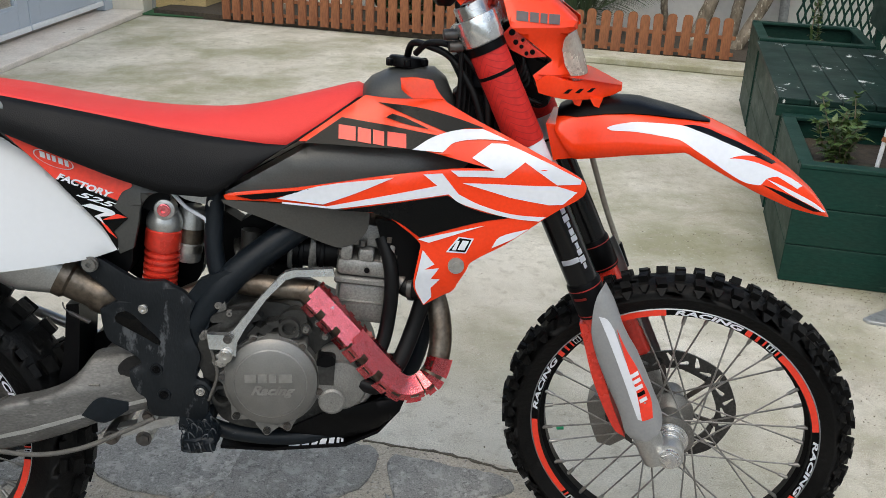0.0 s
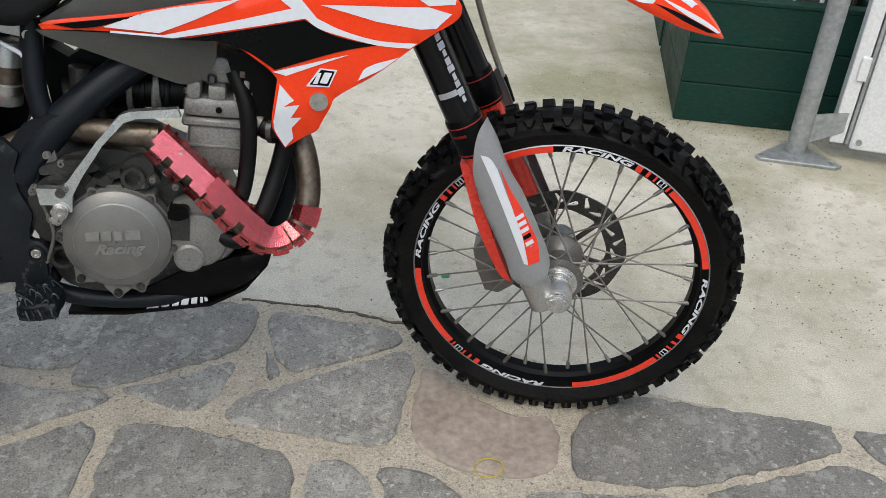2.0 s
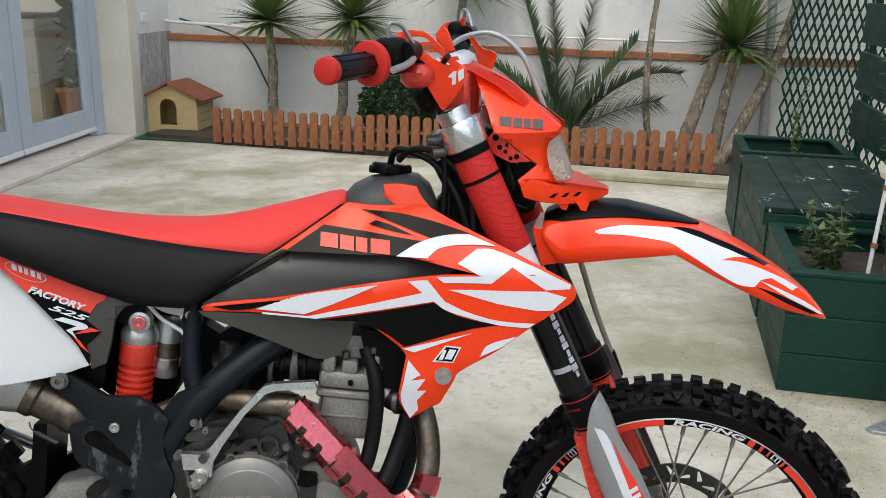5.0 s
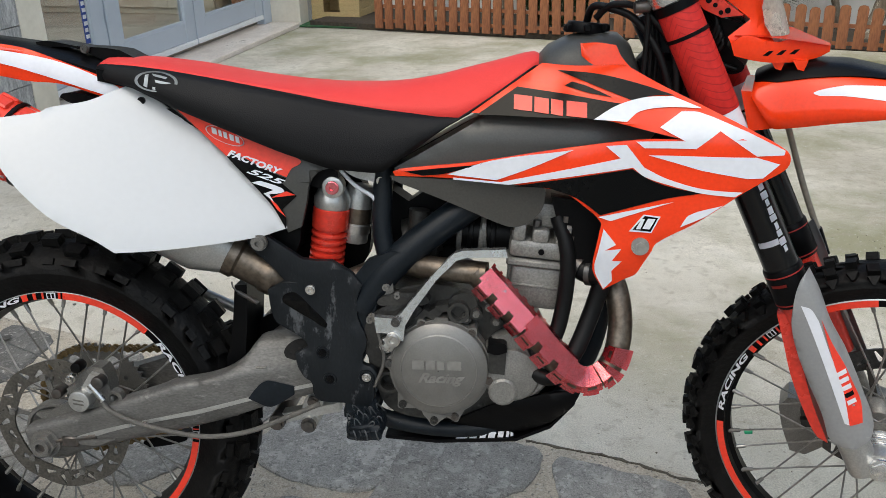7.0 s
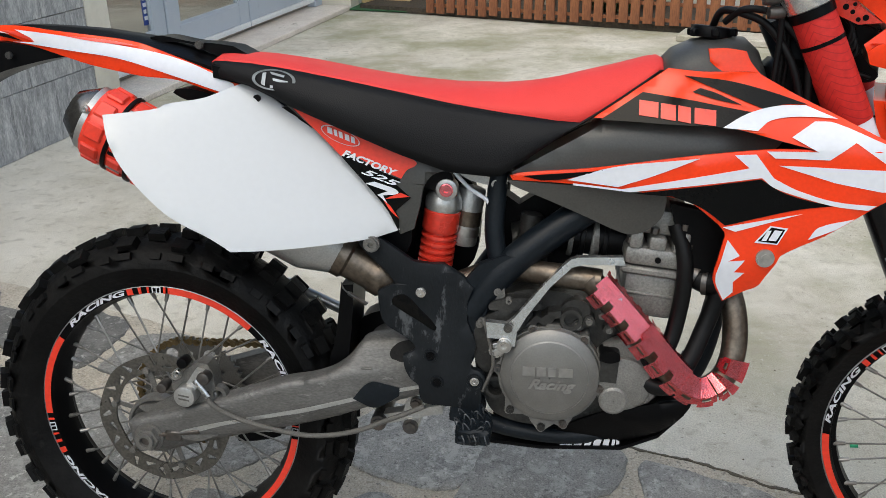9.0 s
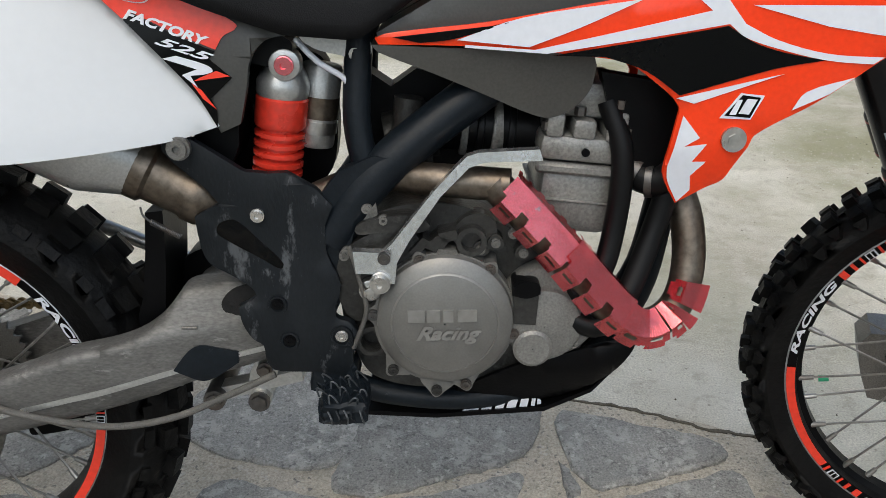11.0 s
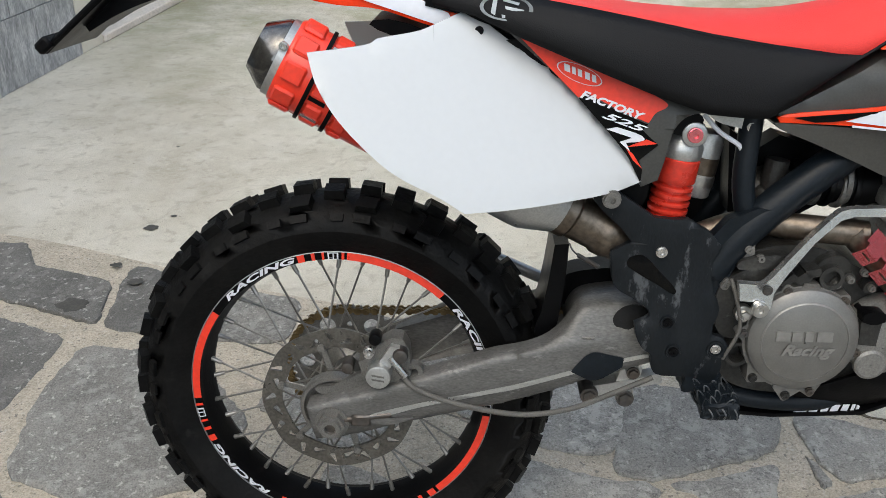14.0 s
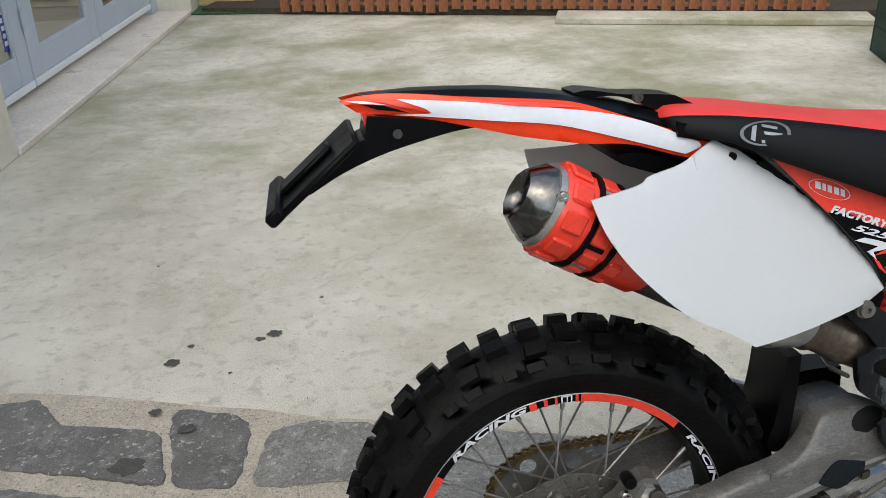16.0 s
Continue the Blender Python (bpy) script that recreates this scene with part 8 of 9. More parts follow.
revolve_at(bm, [(0.020, -0.116), (0.020, -0.09), (0.014, -0.09), (0.014, -0.116)], (bx, 0, bz), 24)
part("case_boss", bm, CASTDARK, bike, "", 40)
bm = bmesh.new()
revolve_at(bm, [(0.062, -0.108), (0.058, -0.114), (0.050, -0.115), (0.001, -0.115), (0.001, -0.09), (0.062, -0.09)], (0.840, 0, 0.512), 40)
revolve_at(bm, [(0.048, -0.116), (0.045, -0.121), (0.030, -0.125), (0.001, -0.126), (0.001, -0.10), (0.048, -0.10)], (0.832, 0, 0.497), 36)
revolve_at(bm, [(0.024, -0.128), (0.020, -0.131), (0.001, -0.131), (0.001, -0.12), (0.024, -0.12)], (0.818, 0, 0.470), 28)
pump = part("water_pump_cover", bm, mat("dull_pump_casting", (0.20, 0.195, 0.182), 0.45, 0.3, (0.095, 0.091, 0.083), 12, 0.7, 0.06, 400), bike, "dull cast water pump cover", 35)
for bx, bz in [(0.832, 0.537), (0.870, 0.469), (0.878, 0.491), (0.773, 0.601), (0.755, 0.593), (0.806, 0.588)]:
    slab("pump_ear", [(bx - 0.010, bz - 0.004), (bx, bz + 0.010), (bx + 0.010, bz - 0.004), (bx, bz - 0.010)], -0.112, -0.09, CASTDARK, pump, "", 0.003)
    bolt(bx, -0.113, bz, 0.0046, pump, CASTALU, 0.005)
slab("oil_filler", [(0.795, 0.503, 1), (0.794, 0.538, 1), (0.797, 0.553, 1), (0.820, 0.552, 1), (0.824, 0.539, 1), (0.821, 0.501, 1)], -0.132, -0.10, CASTDARK, bike, "oil filler neck", 0.005)
slab("oil_filler_cap", [(0.792, 0.543, 1), (0.794, 0.555), (0.809, 0.560), (0.823, 0.557), (0.825, 0.544, 1), (0.809, 0.539)], -0.138, -0.098, BLACKPLASTIC, bike, "black oil filler cap", 0.003)
bm = bmesh.new()
(bx, bz), = [(0.623, 0.546)]
cyl(bm, (bx, -0.11, bz), (bx, -0.123, bz), 0.0135, None, 24, True, 0.002)
cyl(bm, (bx, -0.122, bz), (bx, -0.132, bz), 0.0075, None, 6, True, 0.001)
part("gear_shaft_bolt", bm, STEEL, bike, "bright washer and bolt", 40)
for bx, bz in [(0.622, 0.644), (0.596, 0.591), (0.593, 0.586), (0.641, 0.630), (0.794, 0.611)]:
    bolt(bx, -0.108, bz, 0.005, bike, CASTALU)
slab("engine_bracket", [(0.605, 0.628, 1), (0.614, 0.656, 1), (0.632, 0.653, 1), (0.634, 0.634, 1), (0.622, 0.627, 1)], -0.103, -0.092, CASTALU, bike, "", 0.002)
# cylinder and head
cyl_m = Matrix.Translation((0.856, 0, 0.60)) @ Matrix.Rotation(radians(6), 4, "Y")
bm = bmesh.new()
box(bm, -0.035, 0.056, -0.075, 0.075, 0.0, 0.085, 0.012, cyl_m, 2)
box(bm, -0.040, 0.061, -0.079, 0.080, 0.040, 0.044, 0.001, cyl_m)
box(bm, -0.044, 0.064, -0.084, 0.084, 0.074, 0.088, 0.004, cyl_m)
HEADMETAL = mat("dull_cylinder_head_casting", (0.25, 0.243, 0.226), 0.42, 0.35, (0.15, 0.145, 0.132), 12, 0.8, 0.08, 300, spots=(40, 0.63, 0.72, (0.06, 0.057, 0.05), 0.7))
part("cylinder", bm, HEADMETAL, bike, "grimy grey cast cylinder", 40)
bm = bmesh.new()
box(bm, -0.042, 0.062, -0.082, 0.082, 0.089, 0.122, 0.010, cyl_m, 2)
head = part("cylinder_head", bm, HEADMETAL, bike, "dull cast cylinder head", 40)
for u0, u1, w0, w1, y0, name in ((-0.038, -0.016, 0.118, 0.148, -0.086, "head_lug"), (-0.006, 0.022, 0.118, 0.142, -0.084, "head_lug"), (0.032, 0.058, 0.118, 0.155, -0.086, "head_lug"), (-0.058, 0.058, 0.14, 0.185, -0.070, "cam_cover")):
    bm = bmesh.new()
    box(bm, u0, u1, y0, 0.07, w0, w1, 0.012 if name == "cam_cover" else 0.006, cyl_m, 2)
    part(name, bm, HEADMETAL, head, "", 40)
for u, w in ((-0.036, 0.126), (0.058, 0.126), (-0.027, 0.152), (0.045, 0.158), (0.0, 0.146)):
    p = cyl_m @ Vector((u, -0.078, w))
    rod("head_nut", p, p + cyl_m.to_3x3() @ Vector((0, 0, 0.010)), 0.007, DARKSTEEL, bike, "", 6)
p = cyl_m @ Vector((0.012, -0.0825, 0.104))
rod("head_plug", p, p + Vector((0, -0.004, 0)), 0.005, BLACKPLASTIC, bike, "", 12)
# carburettor and intake
for k in range(4):
    x = 0.735 + 0.019 * k
    rod("intake_boot", (x, 0.0, 0.722 - 0.1 * (x - 0.7)), (x + 0.009, 0.0, 0.722 - 0.1 * (x - 0.69)), 0.037, RUBBERHOSE if k % 2 else HEADMETAL, bike, "intake boot ring", 24, bevel=0.002)
rod("intake_tube", (0.70, 0, 0.722), (0.84, 0, 0.712), 0.032, RUBBERHOSE, bike, "dull intake tube", 24)
bm = bmesh.new()
cyl(bm, (0.645, 0, 0.70), (0.70, 0, 0.715), 0.036, None, 20)
box(bm, 0.64, 0.70, -0.045, 0.03, 0.66, 0.72, 0.008)
cyl(bm, (0.665, -0.03, 0.70), (0.672, -0.03, 0.76), 0.018, None, 16)
part("carburettor", bm, CASTDARK, bike, "cast carburettor", 40)
rod("clamp_band", (0.778, 0, 0.722), (0.786, 0, 0.722), 0.039, HEADMETAL, bike, "", 24)
for k in range(3):
    pipe("wire", [(0.64, -0.05 - 0.008 * k, 0.69), (0.66, -0.062 - 0.006 * k, 0.705 - 0.006 * k), (0.72, -0.066, 0.745 + 0.006 * k), (0.80, -0.07, 0.785)], 0.0022, COPPER if k == 1 else RUBBERHOSE, bike)
pipe("coolant_hose", [(0.905, -0.07, 0.76), (0.922, -0.085, 0.70), (0.918, -0.088, 0.62), (0.90, -0.10, 0.555), (0.862, -0.118, 0.535)], 0.0135, RUBBERHOSE, bike, "black coolant hose")
pipe("coolant_hose", [(0.905, -0.05, 0.70), (0.96, -0.075, 0.665), (1.0, -0.09, 0.69)], 0.019, RUBBERHOSE, bike, "")
pipe("coolant_hose", [(0.87, -0.11, 0.50), (0.90, -0.115, 0.495), (0.935, -0.10, 0.53), (0.965, -0.08, 0.60), (0.985, -0.075, 0.67)], 0.015, RUBBERHOSE, bike, "")
rod("hose_clamp", (0.935, -0.066, 0.678), (0.945, -0.07, 0.673), 0.021, DARKSTEEL, bike, "", 20)
rod("hose_clamp", (0.955, -0.072, 0.665), (0.963, -0.075, 0.665), 0.0215, DARKSTEEL, bike, "", 20)
pipe("engine_cable", [(0.60, -0.115, 0.60), (0.612, -0.125, 0.56), (0.618, -0.125, 0.52), (0.60, -0.12, 0.47)], 0.003, BRAID, bike)
# slab added so the gap looks dark, in place of the hoses there
slab("intake_box", [(0.604, 0.798, 1), (0.649, 0.767, 1), (0.681, 0.789, 1), (0.758, 0.764, 1), (0.767, 0.689, 1), (0.721, 0.660, 1), (0.616, 0.665, 1)], 0.0, 0.05, BLACKPLASTIC, bike, "black slab added to darken the gap behind the frame")
# kick-start lever
kick_y = lambda x, z: -0.142 + 0.12 * (z - 0.58)
kick = panel("kick_lever", [(0.606, 0.601, 1), (0.640, 0.599, 1), (0.652, 0.610, 1), (0.699, 0.668, 1), (0.729, 0.700, 1), (0.739, 0.709, 1), (0.752, 0.713, 1), (0.821, 0.716, 1), (0.825, 0.703, 1), (0.759, 0.702, 1), (0.741, 0.696, 1), (0.708, 0.663, 1), (0.672, 0.613, 1), (0.657, 0.587, 1), (0.654, 0.562, 1), (0.639, 0.564, 1), (0.630, 0.574, 1), (0.609, 0.575, 1)], kick_y, 0.015, POLISHED, bike, "polished aluminium kick lever", 0.0035, 5.0, smooth=50)
bolt(0.643, -0.150, 0.597, 0.006, kick, DARKSTEEL, 0.003)
bolt(0.637, -0.145, 0.565, 0.010, bike, STEEL, 0.008)
# skid plate
sp = lambda x, z: -(0.080 + 0.030 * ease((z - 0.36) / 0.09))
skid = panel("skid_plate", [(0.700, 0.367, 1), (0.789, 0.367), (0.847, 0.374), (0.891, 0.393), (0.924, 0.423), (0.944, 0.453), (0.949, 0.466, 1), (0.913, 0.465), (0.856, 0.450), (0.808, 0.438), (0.769, 0.418), (0.730, 0.393, 1)], sp, 0.006, BLACKPLASTIC, bike, "black plastic skid plate", 0.004, 0.02, both=True)
bm = loft([[Vector((x, -0.085, z)), Vector((x, 0.085, z)), Vector((x, 0.085, z + 0.006)), Vector((x, -0.085, z + 0.006))] for x, z in ((0.61, 0.356), (0.70, 0.350), (0.84, 0.358), (0.90, 0.385), (0.94, 0.43), (0.955, 0.475))])
part("skid_floor", bm, BLACKPLASTIC, skid, "", 60)
for pts in ([(0.734, 0.358, 1), (0.750, 0.369, 1), (0.758, 0.369, 1), (0.754, 0.358, 1)], [(0.758, 0.358, 1), (0.762, 0.371, 1), (0.774, 0.371, 1), (0.771, 0.359, 1)], [(0.776, 0.359, 1), (0.779, 0.372, 1), (0.790, 0.373, 1), (0.787, 0.361, 1)], [(0.791, 0.361, 1), (0.794, 0.374, 1), (0.806, 0.374, 1), (0.803, 0.362, 1)], [(0.808, 0.363, 1), (0.810, 0.375, 1), (0.820, 0.376, 1), (0.818, 0.363, 1)], [(0.823, 0.364, 1), (0.824, 0.376, 1), (0.829, 0.376, 1), (0.828, 0.364, 1)], [(0.831, 0.366, 1), (0.831, 0.376, 1), (0.836, 0.373, 1), (0.836, 0.367, 1)]):
    decal(pts, WHITEDECAL, "", 0.0016, skid, sp)

# return springs at the pipe joint
def spring(name, a, b, r, turns, wire=0.0011):
    a, b = Vector(a), Vector(b)
    d = (b - a).normalized()
    u = d.orthogonal().normalized()
    w = d.cross(u)
    n = turns * 8
    pts = [a.lerp(b, k / n) + r * (math.cos(2 * math.pi * k / 8) * u + math.sin(2 * math.pi * k / 8) * w) for k in range(n + 1)]
    bm = bmesh.new()
    tube(bm, [a] + pts + [b], wire, 5, 1)
    part(name, bm, DARKSTEEL, bike, "small steel spring", 50)


spring("exhaust_spring", (0.372, -0.118, 0.634), (0.404, -0.116, 0.615), 0.0028, 18)
pipe("spring_hook", [(0.360, -0.112, 0.650), (0.364, -0.118, 0.642), (0.372, -0.118, 0.634)], 0.0013, DARKSTEEL, bike)


# ---- front fork, mudguard, headlight mask and handlebar (they turn with the steering) ----
FD = Vector((-math.sin(radians(25)), 0, math.cos(radians(25))))
F0 = Vector((1.456, 0, 0.343))


def on_fork(h, y=0.0, fwd=0.0):
    return F0 + FD * h + Vector((fwd * math.cos(radians(25)), y, fwd * math.sin(radians(25))))


for s in (-1, 1):
    y = 0.098 * s
    rod("fork_slider", on_fork(0.0, y), on_fork(0.33, y), 0.024, SLIDER if s > 0 else SLIDER, bike, "", 24, m=STEER)
    rod("fork_tube", on_fork(0.36, y), on_fork(0.66, y), 0.0285, SLIDER, bike, "black fork tube", 28, m=STEER)
    rod("fork_seal", on_fork(0.315, y), on_fork(0.385, y), 0.0315, BLACKPLASTIC, bike, "black fork seal with red rings", 28, bevel=0.004, m=STEER)
    for h in (0.321, 0.372):
        bm = bmesh.new()
        cyl(bm, on_fork(h, y), on_fork(h + 0.0022, y), 0.0318, None, 28)
        part("seal_ring", bm, SEALRED, bike, "thin dark red ring", 40, STEER)
    if s < 0:
        bm = bmesh.new()
        vs = []
        for k in range(7):
            aa = radians(-135 + 8 * k)
            vs.append([bm.verts.new(on_fork(h, y + 0.0319 * math.sin(aa), 0.0319 * math.cos(aa))) for h in (0.356, 0.361)])
        for p, q in zip(vs, vs[1:]):
            bm.faces.new((p[0], q[0], q[1], p[1]))
        bmesh.ops.solidify(bm, geom=bm.faces[:], thickness=0.0005)
        part("seal_mark", bm, SEALRED, bike, "", None, STEER)
    rod("fork_sleeve", on_fork(0.655, y), on_fork(0.832, y), 0.0325, REDSILICONE, bike, "red quilted fork sleeve", 28, bevel=0.003, m=STEER)
    rod("fork_band", on_fork(0.612, y), on_fork(0.656, y), 0.031, WHITEDECAL, bike, "white fork band", 28, m=STEER)
    rod("sleeve_strap", on_fork(0.785, y), on_fork(0.791, y), 0.0335, BLACKPLASTIC, bike, "", 28, m=STEER)
    rod("fork_cap", on_fork(0.830, y), on_fork(0.912, y), 0.0275, STEEL, bike, "bright fork tube end", 28, bevel=0.003, m=STEER)
    rod("fork_collar", on_fork(0.828, y), on_fork(0.842, y), 0.034, BLACKPLASTIC, bike, "", 28, m=STEER)
    # writing that cannot be read: a row of pale bars down the tube
    if s < 0:
        for k in range(13):
            bm = bmesh.new()
            a0, wide, tall = radians(-46), 0.11 + 0.05 * (k % 3), 0.0095 + 0.0015 * (k % 2)
            h1 = 0.585 - 0.0136 * k
            vs = [on_fork(h1 - hh, y + 0.0292 * math.sin(aa), 0.0292 * math.cos(aa)) for hh, aa in ((0, a0 - wide), (-0.001, a0 + wide), (tall, a0 + wide), (tall + 0.001, a0 - wide))]
            bm.faces.new([bm.verts.new(v) for v in vs])
            bmesh.ops.solidify(bm, geom=bm.faces[:], thickness=0.0006)
            part("tube_mark", bm, WHITEDECAL, bike, "", None, STEER)
        bm = bmesh.new()
        vs = []
        for k in range(7):
            aa = radians(-125 + 11 * k)
            vs.append([bm.verts.new(on_fork(h, y + 0.0291 * math.sin(aa), 0.0291 * math.cos(aa))) for h in (0.428, 0.438)])
        for p, q in zip(vs, vs[1:]):
            bm.faces.new((p[0], q[0], q[1], p[1]))
        bmesh.ops.solidify(bm, geom=bm.faces[:], thickness=0.0006)
        part("tube_mark", bm, WHITEDECAL, bike, "", None, STEER)
    # foot and axle clamp
    bm = bmesh.new()
    cyl(bm, on_fork(-0.022, y), on_fork(0.112, y), 0.0265, 0.028, 20, True, 0.004)
    box(bm, 1.440, 1.488, y - 0.014, y + 0.018, 0.322, 0.366, 0.008, None, 2)
    cyl(bm, AXLE_F + Vector((0, y - 0.016, 0)), AXLE_F + Vector((0, y + 0.020, 0)), 0.027, None, 28, True, 0.003)
    part("fork_foot", bm, ALU if s < 0 else CASTALU, bike, "cast fork foot", 40, STEER)

    def gy(x, z, s=s):
        c = on_fork((z - 0.343) / math.cos(radians(25)))
        off = (x - c.x) * math.cos(radians(25))
        return -(0.104 + 0.028 * math.sqrt(max(0.0, 1 - (clamp(off / 0.045, -0.999, 0.999)) ** 2)))

    gpts = [(1.336, 0.697, 1), (1.325, 0.675), (1.320, 0.647), (1.320, 0.600), (1.333, 0.551), (1.356, 0.496), (1.383, 0.440), (1.398, 0.395, 1), (1.412, 0.383), (1.440, 0.383), (1.463, 0.401, 1), (1.465, 0.426), (1.441, 0.483), (1.405, 0.559), (1.377, 0.610), (1.355, 0.661)]
    bm = sheet(gpts, gy, 0.005, 0.003, 0.012)
    g = part("fork_guard", flip(bm) if s > 0 else bm, GREYPLASTIC, bike, "silver grey plastic fork guard", 45, STEER)
    if s < 0:
        turn = STEER @ g.matrix_basis.inverted()
        decal([(1.331, 0.637, 1), (1.346, 0.632), (1.360, 0.612, 1), (1.381, 0.562), (1.398, 0.524), (1.411, 0.491), (1.428, 0.430, 1), (1.420, 0.432, 1), (1.405, 0.468), (1.378, 0.533), (1.350, 0.597)], WHITEDECAL, "white graphic", 0.0014, g, gy, turn)
        decal([(1.364, 0.614, 1), (1.385, 0.573), (1.407, 0.537), (1.424, 0.504), (1.440, 0.471), (1.447, 0.436, 1), (1.428, 0.429, 1), (1.412, 0.488), (1.392, 0.537)], REDDECAL, "red graphic", 0.0018, g, gy, turn)
        for k in range(5):
            q = Vector((1.4045 + 0.0052 * k, 0.527 - 0.0125 * k))
            decal([(q.x - 0.007, q.y - 0.003, 1), (q.x + 0.005, q.y + 0.003, 1), (q.x + 0.008, q.y - 0.004, 1), (q.x - 0.004, q.y - 0.010, 1)], WHITEDECAL if k != 3 else BLACKDECAL, "", 0.0026, g, gy, turn)
    # red inner leg
    rod("fork_leg", on_fork(0.11, y), on_fork(0.32, y), 0.0265, REDANO, bike, "red inner fork leg", 24, m=STEER)
slab("guard_brace", [(1.296, 0.608, 1), (1.320, 0.612, 1), (1.334, 0.556), (1.366, 0.455), (1.400, 0.376, 1), (1.380, 0.388), (1.352, 0.441), (1.328, 0.499), (1.312, 0.554)], -0.118, -0.075, REDANO, bike, "red moulded guard back", 0.004, m=STEER)
# front axle
bm = bmesh.new()
cyl(bm, AXLE_F + Vector((0, -0.118, 0)), AXLE_F + Vector((0, 0.13, 0)), 0.010, None, 16)
cyl(bm, AXLE_F + Vector((0, -0.122, 0)), AXLE_F + Vector((0, -0.096, 0)), 0.0215, None, 24, True, 0.003)
cyl(bm, AXLE_F + Vector((0, -0.127, 0)), AXLE_F + Vector((0, -0.118, 0)), 0.0175, None, 6, True, 0.002)
for yy, r in ((-0.092, 0.024), (-0.084, 0.0205), (-0.076, 0.024), (-0.066, 0.030), (-0.056, 0.036)):
    cyl(bm, AXLE_F + Vector((0, yy, 0)), AXLE_F + Vector((0, yy + 0.007, 0)), r, None, 28, True, 0.001)
part("front_axle", bm, POLISHED, bike, "steel front axle", 40, STEER)
# front caliper on the far side
slab("front_caliper", [(1.316, 0.330, 1), (1.330, 0.352, 1), (1.366, 0.352), (1.392, 0.335), (1.402, 0.255, 1), (1.373, 0.231, 1), (1.345, 0.235, 1), (1.326, 0.285)], 0.045, 0.105, CASTALU, bike, "grey front brake caliper", 0.006, m=STEER)
for pts in ([(1.354, 0.337, 1), (1.387, 0.345, 1), (1.390, 0.332, 1), (1.357, 0.324, 1)], [(1.356, 0.316, 1), (1.388, 0.324, 1), (1.392, 0.308, 1), (1.361, 0.300, 1)]):
    slab("caliper_pad", pts, 0.036, 0.05, CASTDARK, bike, "", 0.001, m=STEER)
bm = bmesh.new()
cyl(bm, (-0.226, -0.004, -0.047), (-0.212, -0.004, -0.044), 0.0048, None, 10)
part("valve_cap", bm, mat("green_valve_cap", (0.02, 0.35, 0.16), 0.4), front_wheel, "green valve cap", 40)
# brake hose in front of the fork
loop = [(1.044, 1.263), (1.069, 1.277), (1.108, 1.284), (1.142, 1.272), (1.171, 1.244), (1.187, 1.212), (1.203, 1.174), (1.216, 1.140), (1.224, 1.108)]
pipe("front_brake_hose", [(x, 0.03, z) for x, z in loop], 0.0048, GALV, bike, "grey braided brake hose", m=STEER)
pipe("front_brake_hose", [(1.258, 0.090, 0.925), (1.283, 0.110, 0.845), (1.313, 0.12, 0.753), (1.348, 0.125, 0.664)], 0.0056, mat("tan_hose_sleeve", (0.30, 0.275, 0.22), 0.5, 0, (0.22, 0.20, 0.16), 30, 0.5), bike, "tan braided brake hose", m=STEER)
rod("hose_end", (1.345, 0.125, 0.672), (1.364, 0.127, 0.622), 0.0085, BLACKPLASTIC, bike, m=STEER)

# triple clamps
for h, th, mt, lab in ((0.866, 0.046, POLISHED, "machined aluminium top clamp"), (0.590, 0.034, ALU, "aluminium lower clamp")):
    bm = bmesh.new()
    for s in (-1, 1):
        cyl(bm, on_fork(h - th / 2, 0.098 * s), on_fork(h + th / 2, 0.098 * s), 0.037, None, 24, True, 0.003)
    rot25 = Matrix.Translation(on_fork(h, 0, -0.018)) @ Matrix.Rotation(radians(-25), 4, "Y")
    box(bm, -0.035, 0.030, -0.095, 0.095, -th / 2 + 0.002, th / 2 - 0.002, 0.008, rot25)
    cl = part("fork_clamp", bm, mt, bike, lab, 40, STEER)
    for dz in (-0.009, 0.009):
        p = on_fork(h + dz * 1.2, -0.112, -0.042)
        bm = bmesh.new()
        cyl(bm, p + Vector((0.01, 0, 0)), p + Vector((-0.012, -0.010, 0)), 0.0095, None, 16, True, 0.002)
        part("clamp_bolt", bm, DARKSTEEL, cl, "", 40)

# front mudguard: x, middle z, edge z, half width
FENDER = [(1.222, 0.976, 0.955, 0.060), (1.238, 0.984, 0.932, 0.066), (1.258, 0.989, 0.907, 0.070), (1.302, 0.998, 0.915, 0.075), (1.355, 0.999, 0.926, 0.080), (1.40, 0.991, 0.933, 0.082), (1.447, 0.982, 0.9405, 0.081), (1.485, 0.973, 0.919, 0.078), (1.531, 0.955, 0.895, 0.072), (1.571, 0.934, 0.875, 0.066), (1.629, 0.897, 0.848, 0.050), (1.668, 0.866, 0.835, 0.034), (1.690, 0.842, 0.828, 0.022), (1.702, 0.824, 0.822, 0.008)]


def fender_point(x, u, lift=0.0):
    def at(x, u):
        zm, ze, w = lerp_table(FENDER, x)
        return Vector((x, u * w, ze + (zm - ze) * (1 - abs(u) ** 4.5)))
    p = at(x, u)
    if lift:
        n = (at(x + 0.004, u) - at(x - 0.004, u)).cross(at(x, min(1, u + 0.03)) - at(x, max(-1, u - 0.03))).normalized()
        p += n * lift
    return p


xs_f = [1.222 + 0.48 * k / 56 for k in range(57)]
fender = part("front_mudguard", loft([[fender_point(x, -1 + k / 12) for k in range(25)] for x in xs_f], False, False), ORANGE, bike, "orange front mudguard with white and black graphics", 42, STEER)
fm = fender.modifiers.new("thick", "SOLIDIFY")
fm.thickness, fm.offset = 0.004, -1


